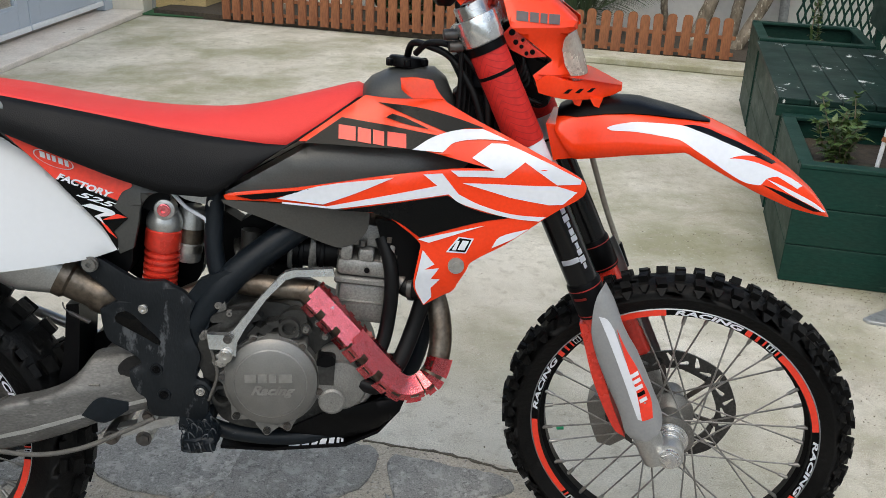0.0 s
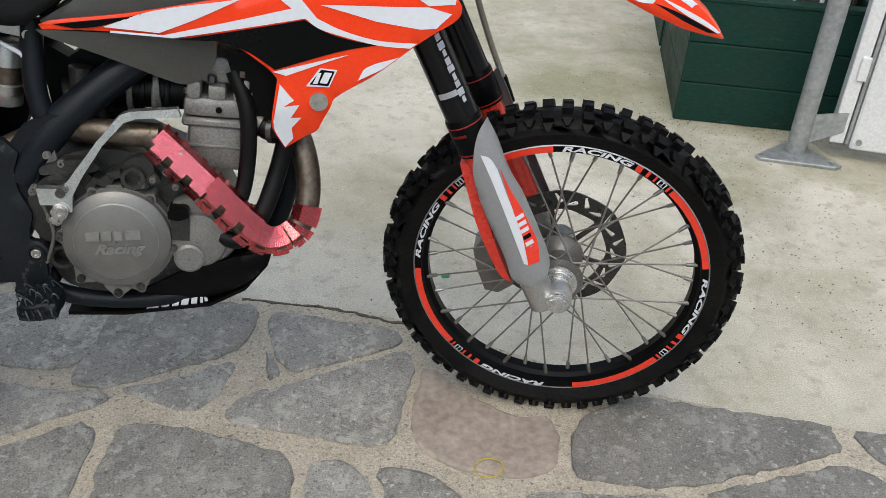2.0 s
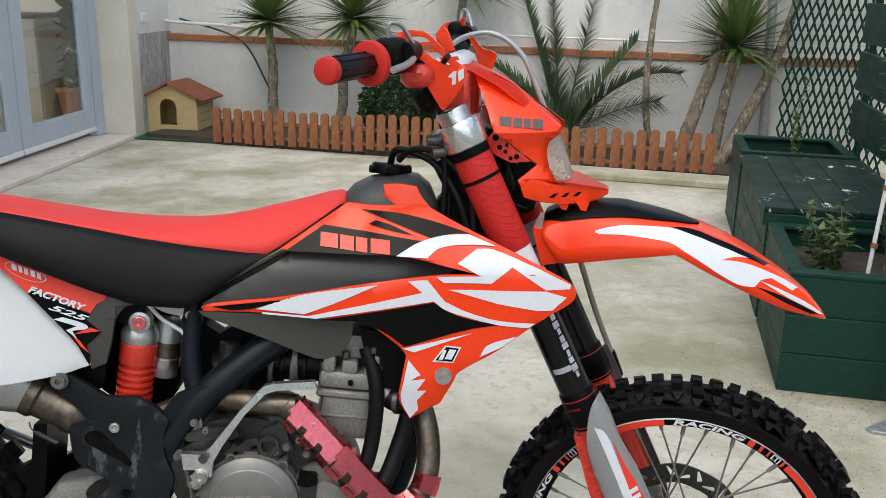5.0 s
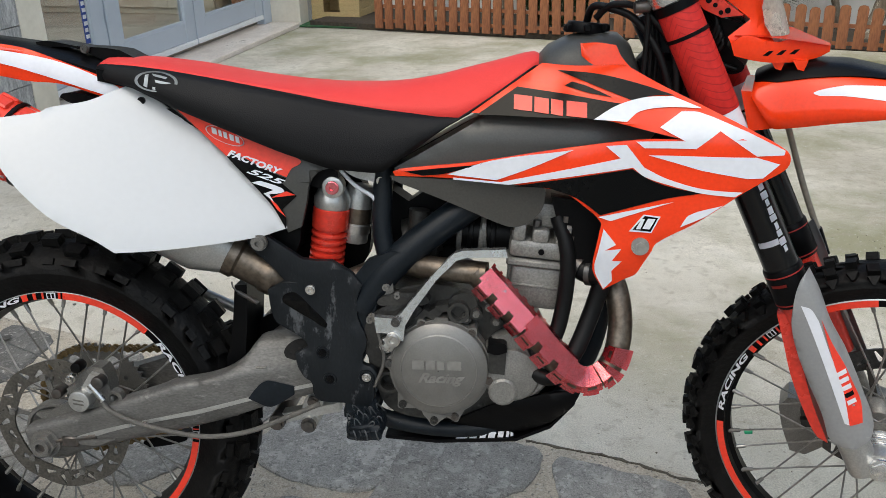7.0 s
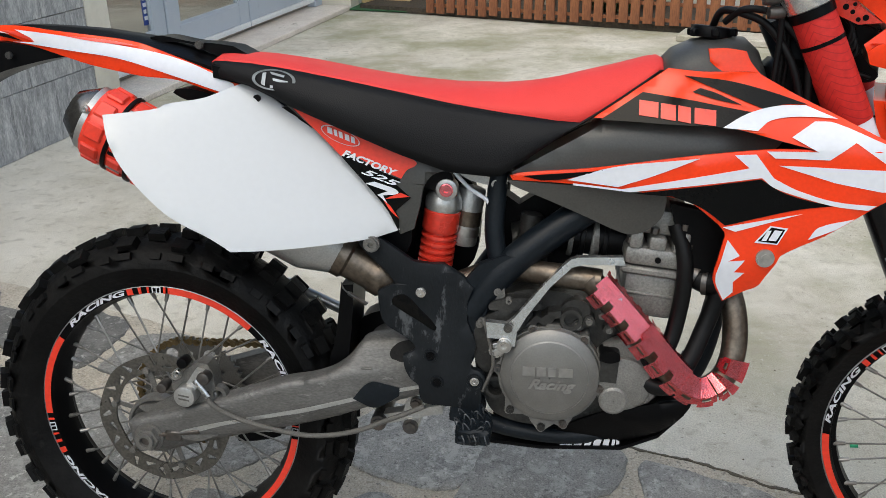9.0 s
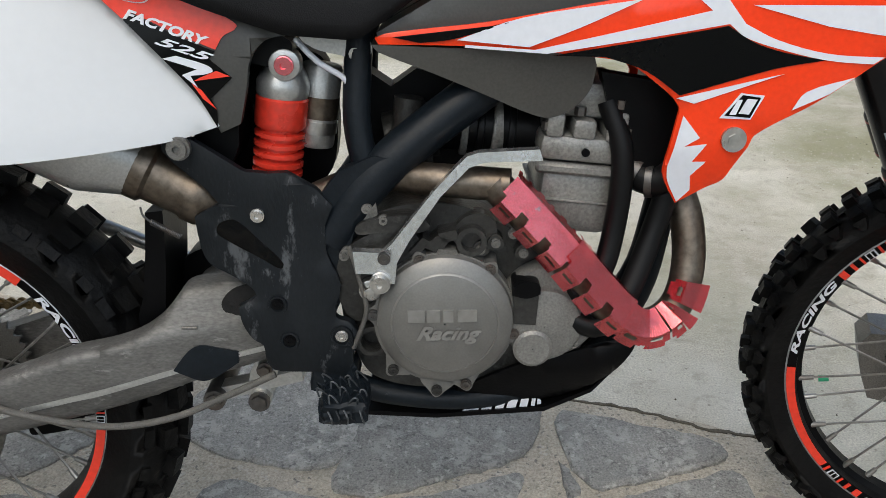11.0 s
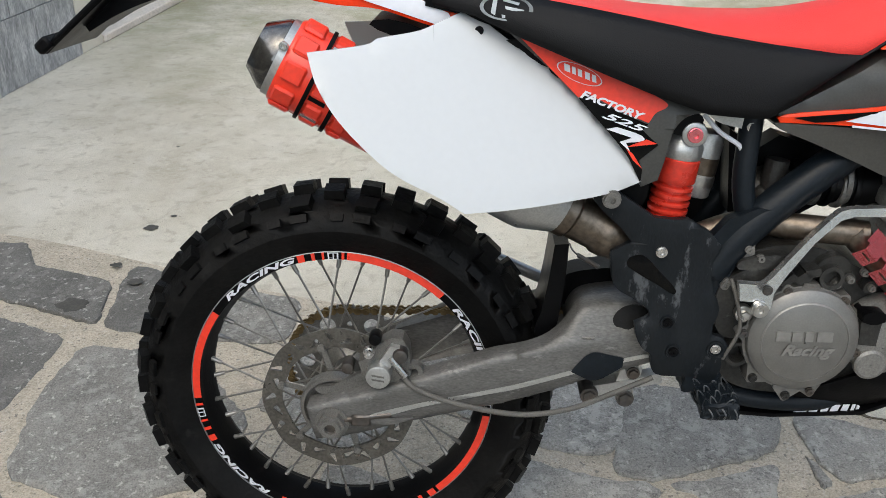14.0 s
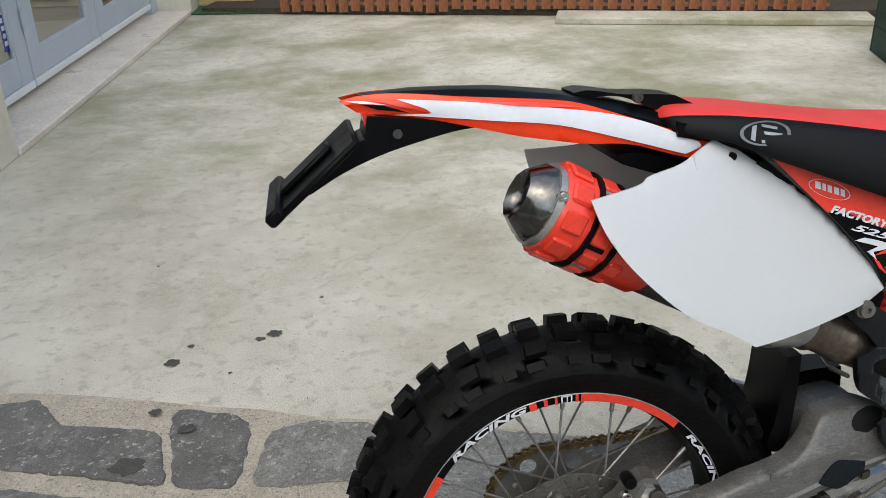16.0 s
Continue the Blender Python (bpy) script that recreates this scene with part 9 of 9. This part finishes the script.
def fender_decal(points, material, label="", lift=0.0010):
    """A graphic on the mudguard: its outline in x and lateral share."""
    bm = sheet([(q[0], q[1] * 0.08, *q[2:]) for q in points], lambda x, z: -lift, 0.0008, 0, 0.011, 0, 3)
    for v in bm.verts:
        v.co = fender_point(v.co.x, clamp(v.co.z / 0.08, -1, 1), -v.co.y)
    return part("mudguard_decal", bm, material, fender, label, 60)


fender_decal([(1.312, -0.82), (1.321, -0.79), (1.354, -0.75), (1.390, -0.71), (1.432, -0.655, 1), (1.468, -0.68), (1.507, -0.685), (1.546, -0.66), (1.564, -0.62, 1), (1.519, -0.86, 1), (1.555, -0.76), (1.597, -0.67), (1.648, -0.55, 1), (1.639, -0.75, 1), (1.603, -0.75, 1), (1.584, -0.86, 1), (1.575, -0.94, 1), (1.552, -0.975), (1.522, -0.975), (1.480, -0.95), (1.450, -0.93), (1.432, -0.88), (1.384, -0.85), (1.336, -0.84)], WHITEDECAL, "white graphic")
fender_decal([(1.584, -0.86, 1), (1.630, -0.83), (1.694, -0.80, 1), (1.688, -0.90, 1), (1.630, -0.885)], WHITEDECAL)
fender_decal([(1.438, -0.64, 1), (1.465, -0.52), (1.504, -0.53), (1.555, -0.47), (1.600, -0.30, 1), (1.591, -0.56, 1), (1.555, -0.655), (1.507, -0.68), (1.468, -0.675)], BLACKDECAL)
fender_decal([(1.579, -0.93, 1), (1.630, -0.895), (1.687, -0.92, 1), (1.672, -0.965, 1), (1.627, -0.945)], BLACKDECAL)
# raised black top plate, pointed in front
TOPPLATE = [(1.212, 0.64, 0.003), (1.25, 0.66, 0.005), (1.30, 0.66, 0.005), (1.36, 0.62, 0.004), (1.42, 0.50, 0.003), (1.46, 0.30, 0.002), (1.482, 0.08, 0.001)]
rings = []
for k in range(24):
    x = 1.224 + 0.258 * k / 23
    half_u, rise = lerp_table(TOPPLATE, x)
    rings.append([fender_point(x, -half_u, 0.0006)] + [fender_point(x, half_u * (j / 5 - 1), 0.0028 + rise * (1 - abs(j / 5 - 1) ** 3)) for j in range(11)] + [fender_point(x, half_u, 0.0006)])
part("mudguard_top", loft(rings, True, True), BLACKPLASTIC, fender, "raised black top plate of the mudguard", 30)
slab("mudguard_root", [(1.205, 0.962, 1), (1.228, 0.962, 1), (1.262, 0.905, 1), (1.222, 0.897, 1)], -0.058, 0.058, ORANGE, bike, "orange root of the mudguard", 0.006, m=STEER)

# headlight mask: front profile x for a height
MASK = [(1.005, 1.262), (1.030, 1.252), (1.045, 1.247), (1.067, 1.231), (1.097, 1.226), (1.113, 1.230), (1.124, 1.245), (1.137, 1.246), (1.152, 1.227), (1.170, 1.203), (1.205, 1.156), (1.224, 1.118), (1.240, 1.085)]


def mask_y(x, z):
    xf = lerp_table(MASK, z)[0]
    return -0.030 - 0.055 * math.sqrt(clamp((xf - x) / 0.10)) + 0.42 * max(0.0, z - 1.132)


mask = panel("headlight_mask", [(1.086, 1.236, 1), (1.117, 1.224), (1.156, 1.205), (1.203, 1.169), (1.226, 1.152), (1.245, 1.137, 1), (1.246, 1.124, 1), (1.229, 1.113), (1.225, 1.097), (1.231, 1.067), (1.246, 1.045), (1.252, 1.030, 1), (1.240, 1.012, 1), (1.193, 1.026, 1), (1.180, 1.050, 1), (1.210, 1.074, 1), (1.174, 1.105), (1.140, 1.132, 1), (1.122, 1.172)], mask_y, 0.004, ORANGE, bike, "orange headlight mask", 0.0025, 0.010, both=True, m=STEER, smooth=24)
bm = loft([[Vector((lerp_table(MASK, z)[0] - 0.001 - 0.02 * (abs(u) ** 2), 0.046 * u * min(1, 0.4 + 9 * (z - 1.115)), z)) for u in [k / 4 - 1 for k in range(9)]] for z in (1.126, 1.132, 1.140, 1.152, 1.170, 1.19, 1.205, 1.224, 1.236)], False, False)
bmesh.ops.solidify(bm, geom=bm.faces[:], thickness=0.004)
part("mask_front", bm, ORANGE, mask, "", 50)
chin_y = lambda x, z: -0.078 + 0.070 * ease((x - 1.2) / 0.135)
panel("mask_chin", [(1.186, 1.040, 1), (1.206, 1.053), (1.252, 1.040), (1.272, 1.044, 1), (1.328, 1.028, 1), (1.328, 1.019, 1), (1.311, 1.010), (1.282, 1.006), (1.242, 1.010), (1.192, 1.022, 1)], chin_y, 0.004, ORANGE, bike, "orange mask chin with slots", 0.002, 0.012, both=True, m=STEER, smooth=24)
bm = loft([[Vector((x, yy * w, z)) for yy in (-0.075, -0.035, 0.0, 0.035, 0.075)] for x, z, w in ((1.190, 1.052, 1.0), (1.232, 1.050, 0.9), (1.272, 1.044, 0.66), (1.327, 1.029, 0.14))], False, False)
bmesh.ops.solidify(bm, geom=bm.faces[:], thickness=0.004)
part("mask_lip", bm, ORANGE, mask, "", 50)
# the chin isn't cut: black sheets give the shade of its slots
for k in range(3):
    x = 1.240 + 0.0185 * k
    panel("chin_slot", [(x - 0.007, 1.022 - 0.001 * k, 1), (x + 0.001, 1.028 - 0.001 * k, 1), (x + 0.008, 1.028 - 0.001 * k, 1), (x + 0.001, 1.021 - 0.001 * k, 1)], chin_y, 0.001, BLACKPLASTIC, mask, "black sheet for the shade in an open slot", 0, 0.02, 0.0008)
for x in (1.255, 1.288):
    slab("chin_prong", [(x - 0.012, 1.012, 1), (x + 0.011, 1.010, 1), (x + 0.006, 0.995, 1), (x - 0.003, 0.997, 1)], -0.045, -0.030, ORANGE, mask, "", 0.002)
for k, (x0, x1) in enumerate(((0.0, 0.019), (0.022, 0.036), (0.039, 0.050), (0.053, 0.070))):
    decal([(1.147 + x0, 1.156 - 0.10 * x0, 1), (1.147 + x1, 1.156 - 0.10 * x1, 1), (1.149 + x1, 1.142 - 0.10 * x1, 1), (1.149 + x0, 1.142 - 0.10 * x0, 1)], mat("grey_print", (0.10, 0.08, 0.08), 0.5) if k == 0 else bpy.data.materials["grey_print"], "", 0.0014, mask, mask_y, ID)
bm = loft([[Vector((xf - (xf - xb) * abs(u) ** 2.2, 0.050 * u, z)) for u in [k / 5 - 1 for k in range(11)]] for z, xb, xf in ((1.030, 1.252, 1.268), (1.048, 1.243, 1.266), (1.066, 1.231, 1.261), (1.092, 1.225, 1.252), (1.108, 1.227, 1.245), (1.118, 1.233, 1.240))], False, False)
bmesh.ops.solidify(bm, geom=bm.faces[:], thickness=0.003)
part("headlight_lens", bm, LENS, bike, "clear headlight lens with its pale reflection in the colour", 60, STEER)
bm = bmesh.new()
cyl(bm, (1.175, 0, 1.075), (1.222, 0, 1.075), 0.022, 0.040, 24, False)
bmesh.ops.solidify(bm, geom=bm.faces[:], thickness=0.002)
part("headlight_reflector", bm, STEEL, bike, "", 50, STEER)
slab("mask_support", [(1.130, 1.081), (1.170, 1.073), (1.200, 1.058), (1.178, 1.036), (1.190, 1.015), (1.206, 0.995), (1.178, 0.988), (1.147, 1.032)], -0.045, 0.045, BLACKPLASTIC, bike, "black headlight support", 0.004, m=STEER)
panel("red_bracket", [(1.122, 1.112, 1), (1.138, 1.131, 1), (1.152, 1.123, 1), (1.174, 1.101, 1), (1.200, 1.082, 1), (1.168, 1.078, 1), (1.141, 1.090, 1)], lambda x, z: -0.068, 0.006, REDANO, bike, "red drilled bracket", 0.001, 0.05, m=STEER)
# black discs on the uncut bracket stand for the dark of its holes
for x, z, r in ((1.141, 1.120, 0.0055), (1.148, 1.104, 0.0045), (1.158, 1.097, 0.0035), (1.167, 1.086, 0.0035), (1.177, 1.089, 0.0045), (1.160, 1.108, 0.003)):
    bm = bmesh.new()
    cyl(bm, (x, -0.066, z), (x, -0.0695, z), r, None, 12)
    part("bracket_hole", bm, BLACKPLASTIC, bike, "", 40, STEER)
for k in range(4):
    pipe("loom_cable", [(1.128 + 0.006 * k, -0.038, 1.100 - 0.008 * k), (1.160 + 0.004 * k, -0.052, 1.072 - 0.012 * k), (1.150, -0.050, 1.030 - 0.006 * k), (1.165 + 0.01 * k, -0.045, 0.995)], 0.004, RUBBERHOSE, bike, "black cable loom", m=STEER)

# handlebar
HB = [(0.970, -0.40, 1.258), (0.990, -0.285, 1.257), (1.026, -0.18, 1.257), (1.055, -0.11, 1.222), (1.065, 0, 1.212), (1.055, 0.11, 1.222), (1.026, 0.18, 1.257), (0.990, 0.285, 1.257), (0.970, 0.40, 1.258)]
pipe("handlebar", HB, 0.012, BLACKPLASTIC, bike, "black handlebar", m=STEER)
for s in (-1, 1):
    rod("bar_grip", (0.972, 0.392 * s, 1.258), (0.990, 0.285 * s, 1.257), 0.0165, RUBBERHOSE, bike, "ribbed black grip", 20, bevel=0.003, m=STEER)
    for k in range(8):
        a = 2 * math.pi * k / 8
        bm = bmesh.new()
        o = Vector((math.cos(a) * 0.0165, 0, math.sin(a) * 0.0165))
        cyl(bm, Vector((0.973, 0.385 * s, 1.258)) + o, Vector((0.989, 0.29 * s, 1.257)) + o, 0.0022, None, 6)
        part("grip_rib", bm, RUBBERHOSE, bike, "", 50, STEER)
    bm = bmesh.new()
    cyl(bm, (0.968, 0.407 * s, 1.258), (0.972, 0.389 * s, 1.258), 0.019, None, 24, True, 0.006)
    part("grip_end", bm, GRIPRED, bike, "red grip end", 40, STEER)
    bm = bmesh.new()
    cyl(bm, (0.990, 0.285 * s, 1.257), (0.994, 0.272 * s, 1.257), 0.033, None, 32, True, 0.004)
    part("grip_flange", bm, GRIPRED, bike, "red grip flange", 40, STEER)
    bm = bmesh.new()
    box(bm, 0.992, 1.034, s * 0.245 - 0.025, s * 0.245 + 0.025, 1.238, 1.292, 0.010, None, 2)
    cyl(bm, (1.034, 0.20 * s, 1.270), (1.034, 0.25 * s, 1.270), 0.016, None, 18)
    part("bar_control", bm, BLACKPLASTIC, bike, "black bar control", 40, STEER)
    pipe("bar_lever", [(1.032, 0.215 * s, 1.262), (1.048, 0.25 * s, 1.262), (1.050, 0.30 * s, 1.258), (1.046, 0.35 * s, 1.256)], 0.005, ALU, bike, "aluminium lever", m=STEER)
    pipe("cable_guide", [(1.012, 0.255 * s, 1.285), (1.016, 0.262 * s, 1.312), (1.030, 0.245 * s, 1.308), (1.042, 0.225 * s, 1.282)], 0.003, GALV, bike, "bent steel cable guide", m=STEER)
def guard_y(x, z):
    return -0.145 - 1.15 * max(0.0, 1.095 - x) + 0.25 * (z - 1.25) ** 2


hand_guard = panel("hand_guard", [(1.021, 1.281), (1.017, 1.292), (1.023, 1.299), (1.031, 1.297), (1.029, 1.291), (1.046, 1.272), (1.069, 1.251), (1.084, 1.245), (1.097, 1.245), (1.105, 1.236), (1.099, 1.216), (1.091, 1.199), (1.074, 1.176, 1), (1.070, 1.181), (1.052, 1.221, 1), (1.060, 1.234), (1.059, 1.242), (1.041, 1.262)], guard_y, 0.006, ORANGE, bike, "orange slotted hand guard", 0.002, 0.012, both=True, m=STEER)
panel("guard_top_bar", [(1.023, 1.299), (1.046, 1.299), (1.055, 1.294), (1.069, 1.278), (1.086, 1.255), (1.096, 1.245, 1), (1.093, 1.240), (1.083, 1.246), (1.062, 1.275), (1.052, 1.289), (1.030, 1.291, 1)], guard_y, 0.006, ORANGE, hand_guard, "", 0.002, 0.012, 0.001)
for pts in ([(1.042, 1.282, 1), (1.064, 1.282, 1), (1.068, 1.278, 1), (1.045, 1.278, 1)], [(1.053, 1.271, 1), (1.077, 1.271, 1), (1.081, 1.266, 1), (1.057, 1.267, 1)], [(1.068, 1.258, 1), (1.091, 1.258, 1), (1.094, 1.252, 1), (1.072, 1.253, 1)]):
    panel("guard_cross_bar", pts, guard_y, 0.005, ORANGE, hand_guard, "", 0.001, 0.012, -0.002)
panel("guard_fin", [(1.065, 1.293), (1.073, 1.304, 1), (1.079, 1.298), (1.088, 1.268, 1), (1.079, 1.266, 1)], guard_y, 0.006, ORANGE, hand_guard, "", 0.002, 0.012, 0.0015)
for pts in ([(1.080, 1.228, 1), (1.087, 1.236, 1), (1.091, 1.236, 1), (1.090, 1.216, 1), (1.085, 1.215, 1), (1.086, 1.226, 1)], [(1.093, 1.236, 1), (1.102, 1.240, 1), (1.102, 1.225, 1), (1.094, 1.219, 1)]):
    decal(pts, WHITEDECAL, "white print", 0.0012, hand_guard, guard_y, ID)
bm = bmesh.new()
box(bm, 1.018, 1.064, -0.225, -0.17, 1.216, 1.250, 0.010)
part("master_cylinder", bm, REDANO, bike, "red brake master cylinder", 40, STEER)
bm = bmesh.new()
box(bm, 1.020, 1.068, -0.17, -0.12, 1.172, 1.216, 0.014)
part("lever_boot", bm, BLACKPLASTIC, bike, "", 40, STEER)
for s in (-1, 1):
    bm = bmesh.new()
    box(bm, 1.050, 1.092, s * 0.05 - 0.016, s * 0.05 + 0.016, 1.140, 1.226, 0.006)
    part("bar_clamp", bm, REDANO, bike, "red bar clamp", 40, STEER)
bm = bmesh.new()
cyl(bm, (1.055, -0.09, 1.225), (1.055, 0.09, 1.225), 0.026, None, 20, True, 0.006)
part("bar_pad", bm, WHITEDECAL, bike, "white and red bar pad", 40, STEER)
for k, (x, y) in enumerate(((1.05, -0.075), (1.058, -0.06), (1.045, -0.05))):
    pipe("control_cable", [(1.03, y - 0.10, 1.24), (1.02, y - 0.02, 1.20), (1.035 + 0.008 * k, y, 1.08), (1.03 + 0.01 * k, y + 0.01, 0.95), (1.02, y + 0.02, 0.86)], 0.0045, RUBBERHOSE, bike, "black control cable", m=None)
pipe("cable_loop", [(0.96, -0.03, 1.075), (0.985, -0.055, 1.095), (1.03, -0.07, 1.085), (1.075, -0.075, 1.03), (1.085, -0.07, 0.96)], 0.0055, RUBBERHOSE, bike, "black cable loop")
bm = bmesh.new()
box(bm, 1.03, 1.10, -0.045, 0.045, 0.90, 1.02, 0.012)
part("electrics_box", bm, BLACKPLASTIC, bike, "black electrics between tank and fork", 40)


# ---- small things on the ground ----
bm = bmesh.new()
tube(bm, [(0.028 * math.cos(a) * (1 + 0.12 * math.sin(2 * a)), 0.024 * math.sin(a), 0) for a in [2 * math.pi * k / 24 for k in range(25)]], 0.0014, 6, 1, False)
rb = mesh_object("rubber_band", bm, mat("yellow_rubber", (0.55, 0.40, 0.06), 0.5))
rb.matrix_basis = pose(1.337, -0.128, 0.016)
tagged(rb, "thin yellow rubber band lying on the paving", "rubber band")
butt = thing("cigarette_end", "orange and white cigarette end on the paving", "cigarette", pose(-0.476, 0.051, 0.018, 0, 0, -20))
bm = bmesh.new()
cyl(bm, (-0.012, 0, 0), (0.008, 0, 0), 0.0038, None, 10)
part("filter", bm, mat("cork_paper", (0.55, 0.28, 0.06), 0.7), butt, "orange filter")
bm = bmesh.new()
cyl(bm, (-0.020, 0, 0), (-0.0125, 0, 0), 0.0037, 0.0034, 10)
part("paper", bm, WHITEINK, butt, "white paper")
OIL = mat("dark_oil_stain", (0.055, 0.052, 0.046), 0.55, 0, (0.10, 0.095, 0.08), 30, 0.7, 0.3, 120)
sr = random.Random(17)
for x, y, r in ((-0.788, 1.248, 0.022), (-0.498, 1.352, 0.022), (-0.54, 1.33, 0.013), (-0.838, 0.776, 0.042), (-0.71, 0.90, 0.022), (-0.80, 0.99, 0.016), (-0.74, 1.33, 0.010), (-0.62, 1.16, 0.006), (-0.35, 1.55, 0.007), (-0.9, 1.9, 0.006)):
    bm = bmesh.new()
    zz = 0.0035 if y > border(x) else 0.0175
    vs = [bm.verts.new((r * k2 * math.cos(a), 0.8 * r * k2 * math.sin(a), 0)) for a, k2 in [(2 * math.pi * k / 18, 1 + sr.uniform(-0.25, 0.22)) for k in range(18)]]
    bm.faces.new(vs)
    r2 = bmesh.ops.extrude_face_region(bm, geom=bm.faces[:])
    bmesh.ops.translate(bm, vec=(0, 0, 0.0008), verts=[v for v in r2["geom"] if isinstance(v, bmesh.types.BMVert)])
    st = mesh_object("oil_stain", bm, OIL)
    st.matrix_basis = pose(x, y, zz)
    tagged(st, "dark oil drip stain on the ground", "stain", "oil drips", "structure")
# dark strip for a crack in the concrete
CRACKLINE = mat("dark_crack_line", (0.11, 0.095, 0.07), 0.95, 0, (0.13, 0.11, 0.08), 40, 0.8, 0.8, 200)
for line, wide in ((((0.86, 0.478), (0.96, 0.452), (1.05, 0.428), (1.12, 0.397), (1.20, 0.360), (1.28, 0.335), (1.38, 0.29)), 0.004),):
    pts = [q + Vector((sr.uniform(-0.004, 0.004), sr.uniform(-0.004, 0.004), 0)) for q in smooth_path([(x, y, 0.0) for x, y in line], 7)]
    bm = bmesh.new()
    rows = []
    for a, b in zip(pts, pts[1:] + [pts[-1] + (pts[-1] - pts[-2])]):
        n = Vector((a.y - b.y, b.x - a.x, 0)).normalized() * wide * sr.uniform(0.3, 1.2)
        rows.append([bm.verts.new(a + n * k + Vector((0, 0, z))) for k, z in ((-1, 0.004), (-1, 0.0092), (1, 0.0092), (1, 0.004))])
    for a, b in zip(rows, rows[1:]):
        for k in range(4):
            bm.faces.new((a[k], a[(k + 1) % 4], b[(k + 1) % 4], b[k]))
    tagged(mesh_object("crack", bm, CRACKLINE), "dark crack along the concrete edge", "crack", "", "structure")
# crumbs and leaf litter along the planter
bm = bmesh.new()
lr = random.Random(31)
for k in range(1500):
    if k > 420:
        q = Vector((lr.gauss(2.5, 0.28), lr.uniform(0.1, 1.9), 0))
        if lr.random() < 0.3:
            q.x -= abs(lr.gauss(0, 0.35))
        if q.y < border(q.x) + 0.05:
            continue
    elif k < 260:
        q = PL @ Vector((lr.uniform(-0.1, 0.75), -abs(lr.gauss(0, 0.07)) - 0.005, 0))
    else:
        q = Vector((lr.uniform(-1.4, 2.4), lr.uniform(0.4, 5.2), 0))
        if q.y < border(q.x) + 0.05:
            continue
    s = lr.uniform(0.0012, 0.0036)
    a = lr.uniform(0, 6.28)
    z = 0.0045
    raw(bm, [(q.x + s * math.cos(a), q.y + s * math.sin(a), z), (q.x + s * math.cos(a + 2), q.y + s * math.sin(a + 2), z), (q.x + s * math.cos(a + 4), q.y + s * math.sin(a + 4), z), (q.x, q.y, z + s * 0.8)], [(0, 1, 3), (1, 2, 3), (2, 0, 3), (0, 2, 1)])
lit = mesh_object("litter", bm, mat("tan_crumbs", (0.15, 0.115, 0.07), 0.85, 0, (0.06, 0.045, 0.028), 18, 1.0))
tagged(lit, "brown crumbs and dry leaf bits on the concrete", "litter", "", "stuff")

# ---- the single flagstones ----
for material, c, rough in slabs_to_lay:
    bm = bmesh.new()
    top = 0.0135 + stone_rng.uniform(-0.0015, 0.0025)
    lo = [bm.verts.new((x - c.x, y - c.y, 0.002)) for x, y in rough]
    mid = [bm.verts.new(((x - c.x) * 0.995, (y - c.y) * 0.995, top - stone_rng.uniform(0.0025, 0.005))) for x, y in rough]
    hi = []
    for x, y in rough:
        d = Vector((x - c.x, y - c.y))
        d *= 1 - stone_rng.uniform(0.004, 0.012) / max(0.03, d.length)
        hi.append(bm.verts.new((d.x, d.y, top)))
    n = len(rough)
    bm.faces.new(hi)
    for a, b in ((lo, mid), (mid, hi)):
        for k in range(n):
            bm.faces.new((a[k], a[(k + 1) % n], b[(k + 1) % n], b[k]))
    ob = part("flagstone", bm, material, pavement)
    ob.matrix_basis = Matrix.Translation((c.x, c.y, 0)) @ pose(0, 0, 0, stone_rng.uniform(-0.3, 0.3), stone_rng.uniform(-0.3, 0.3))
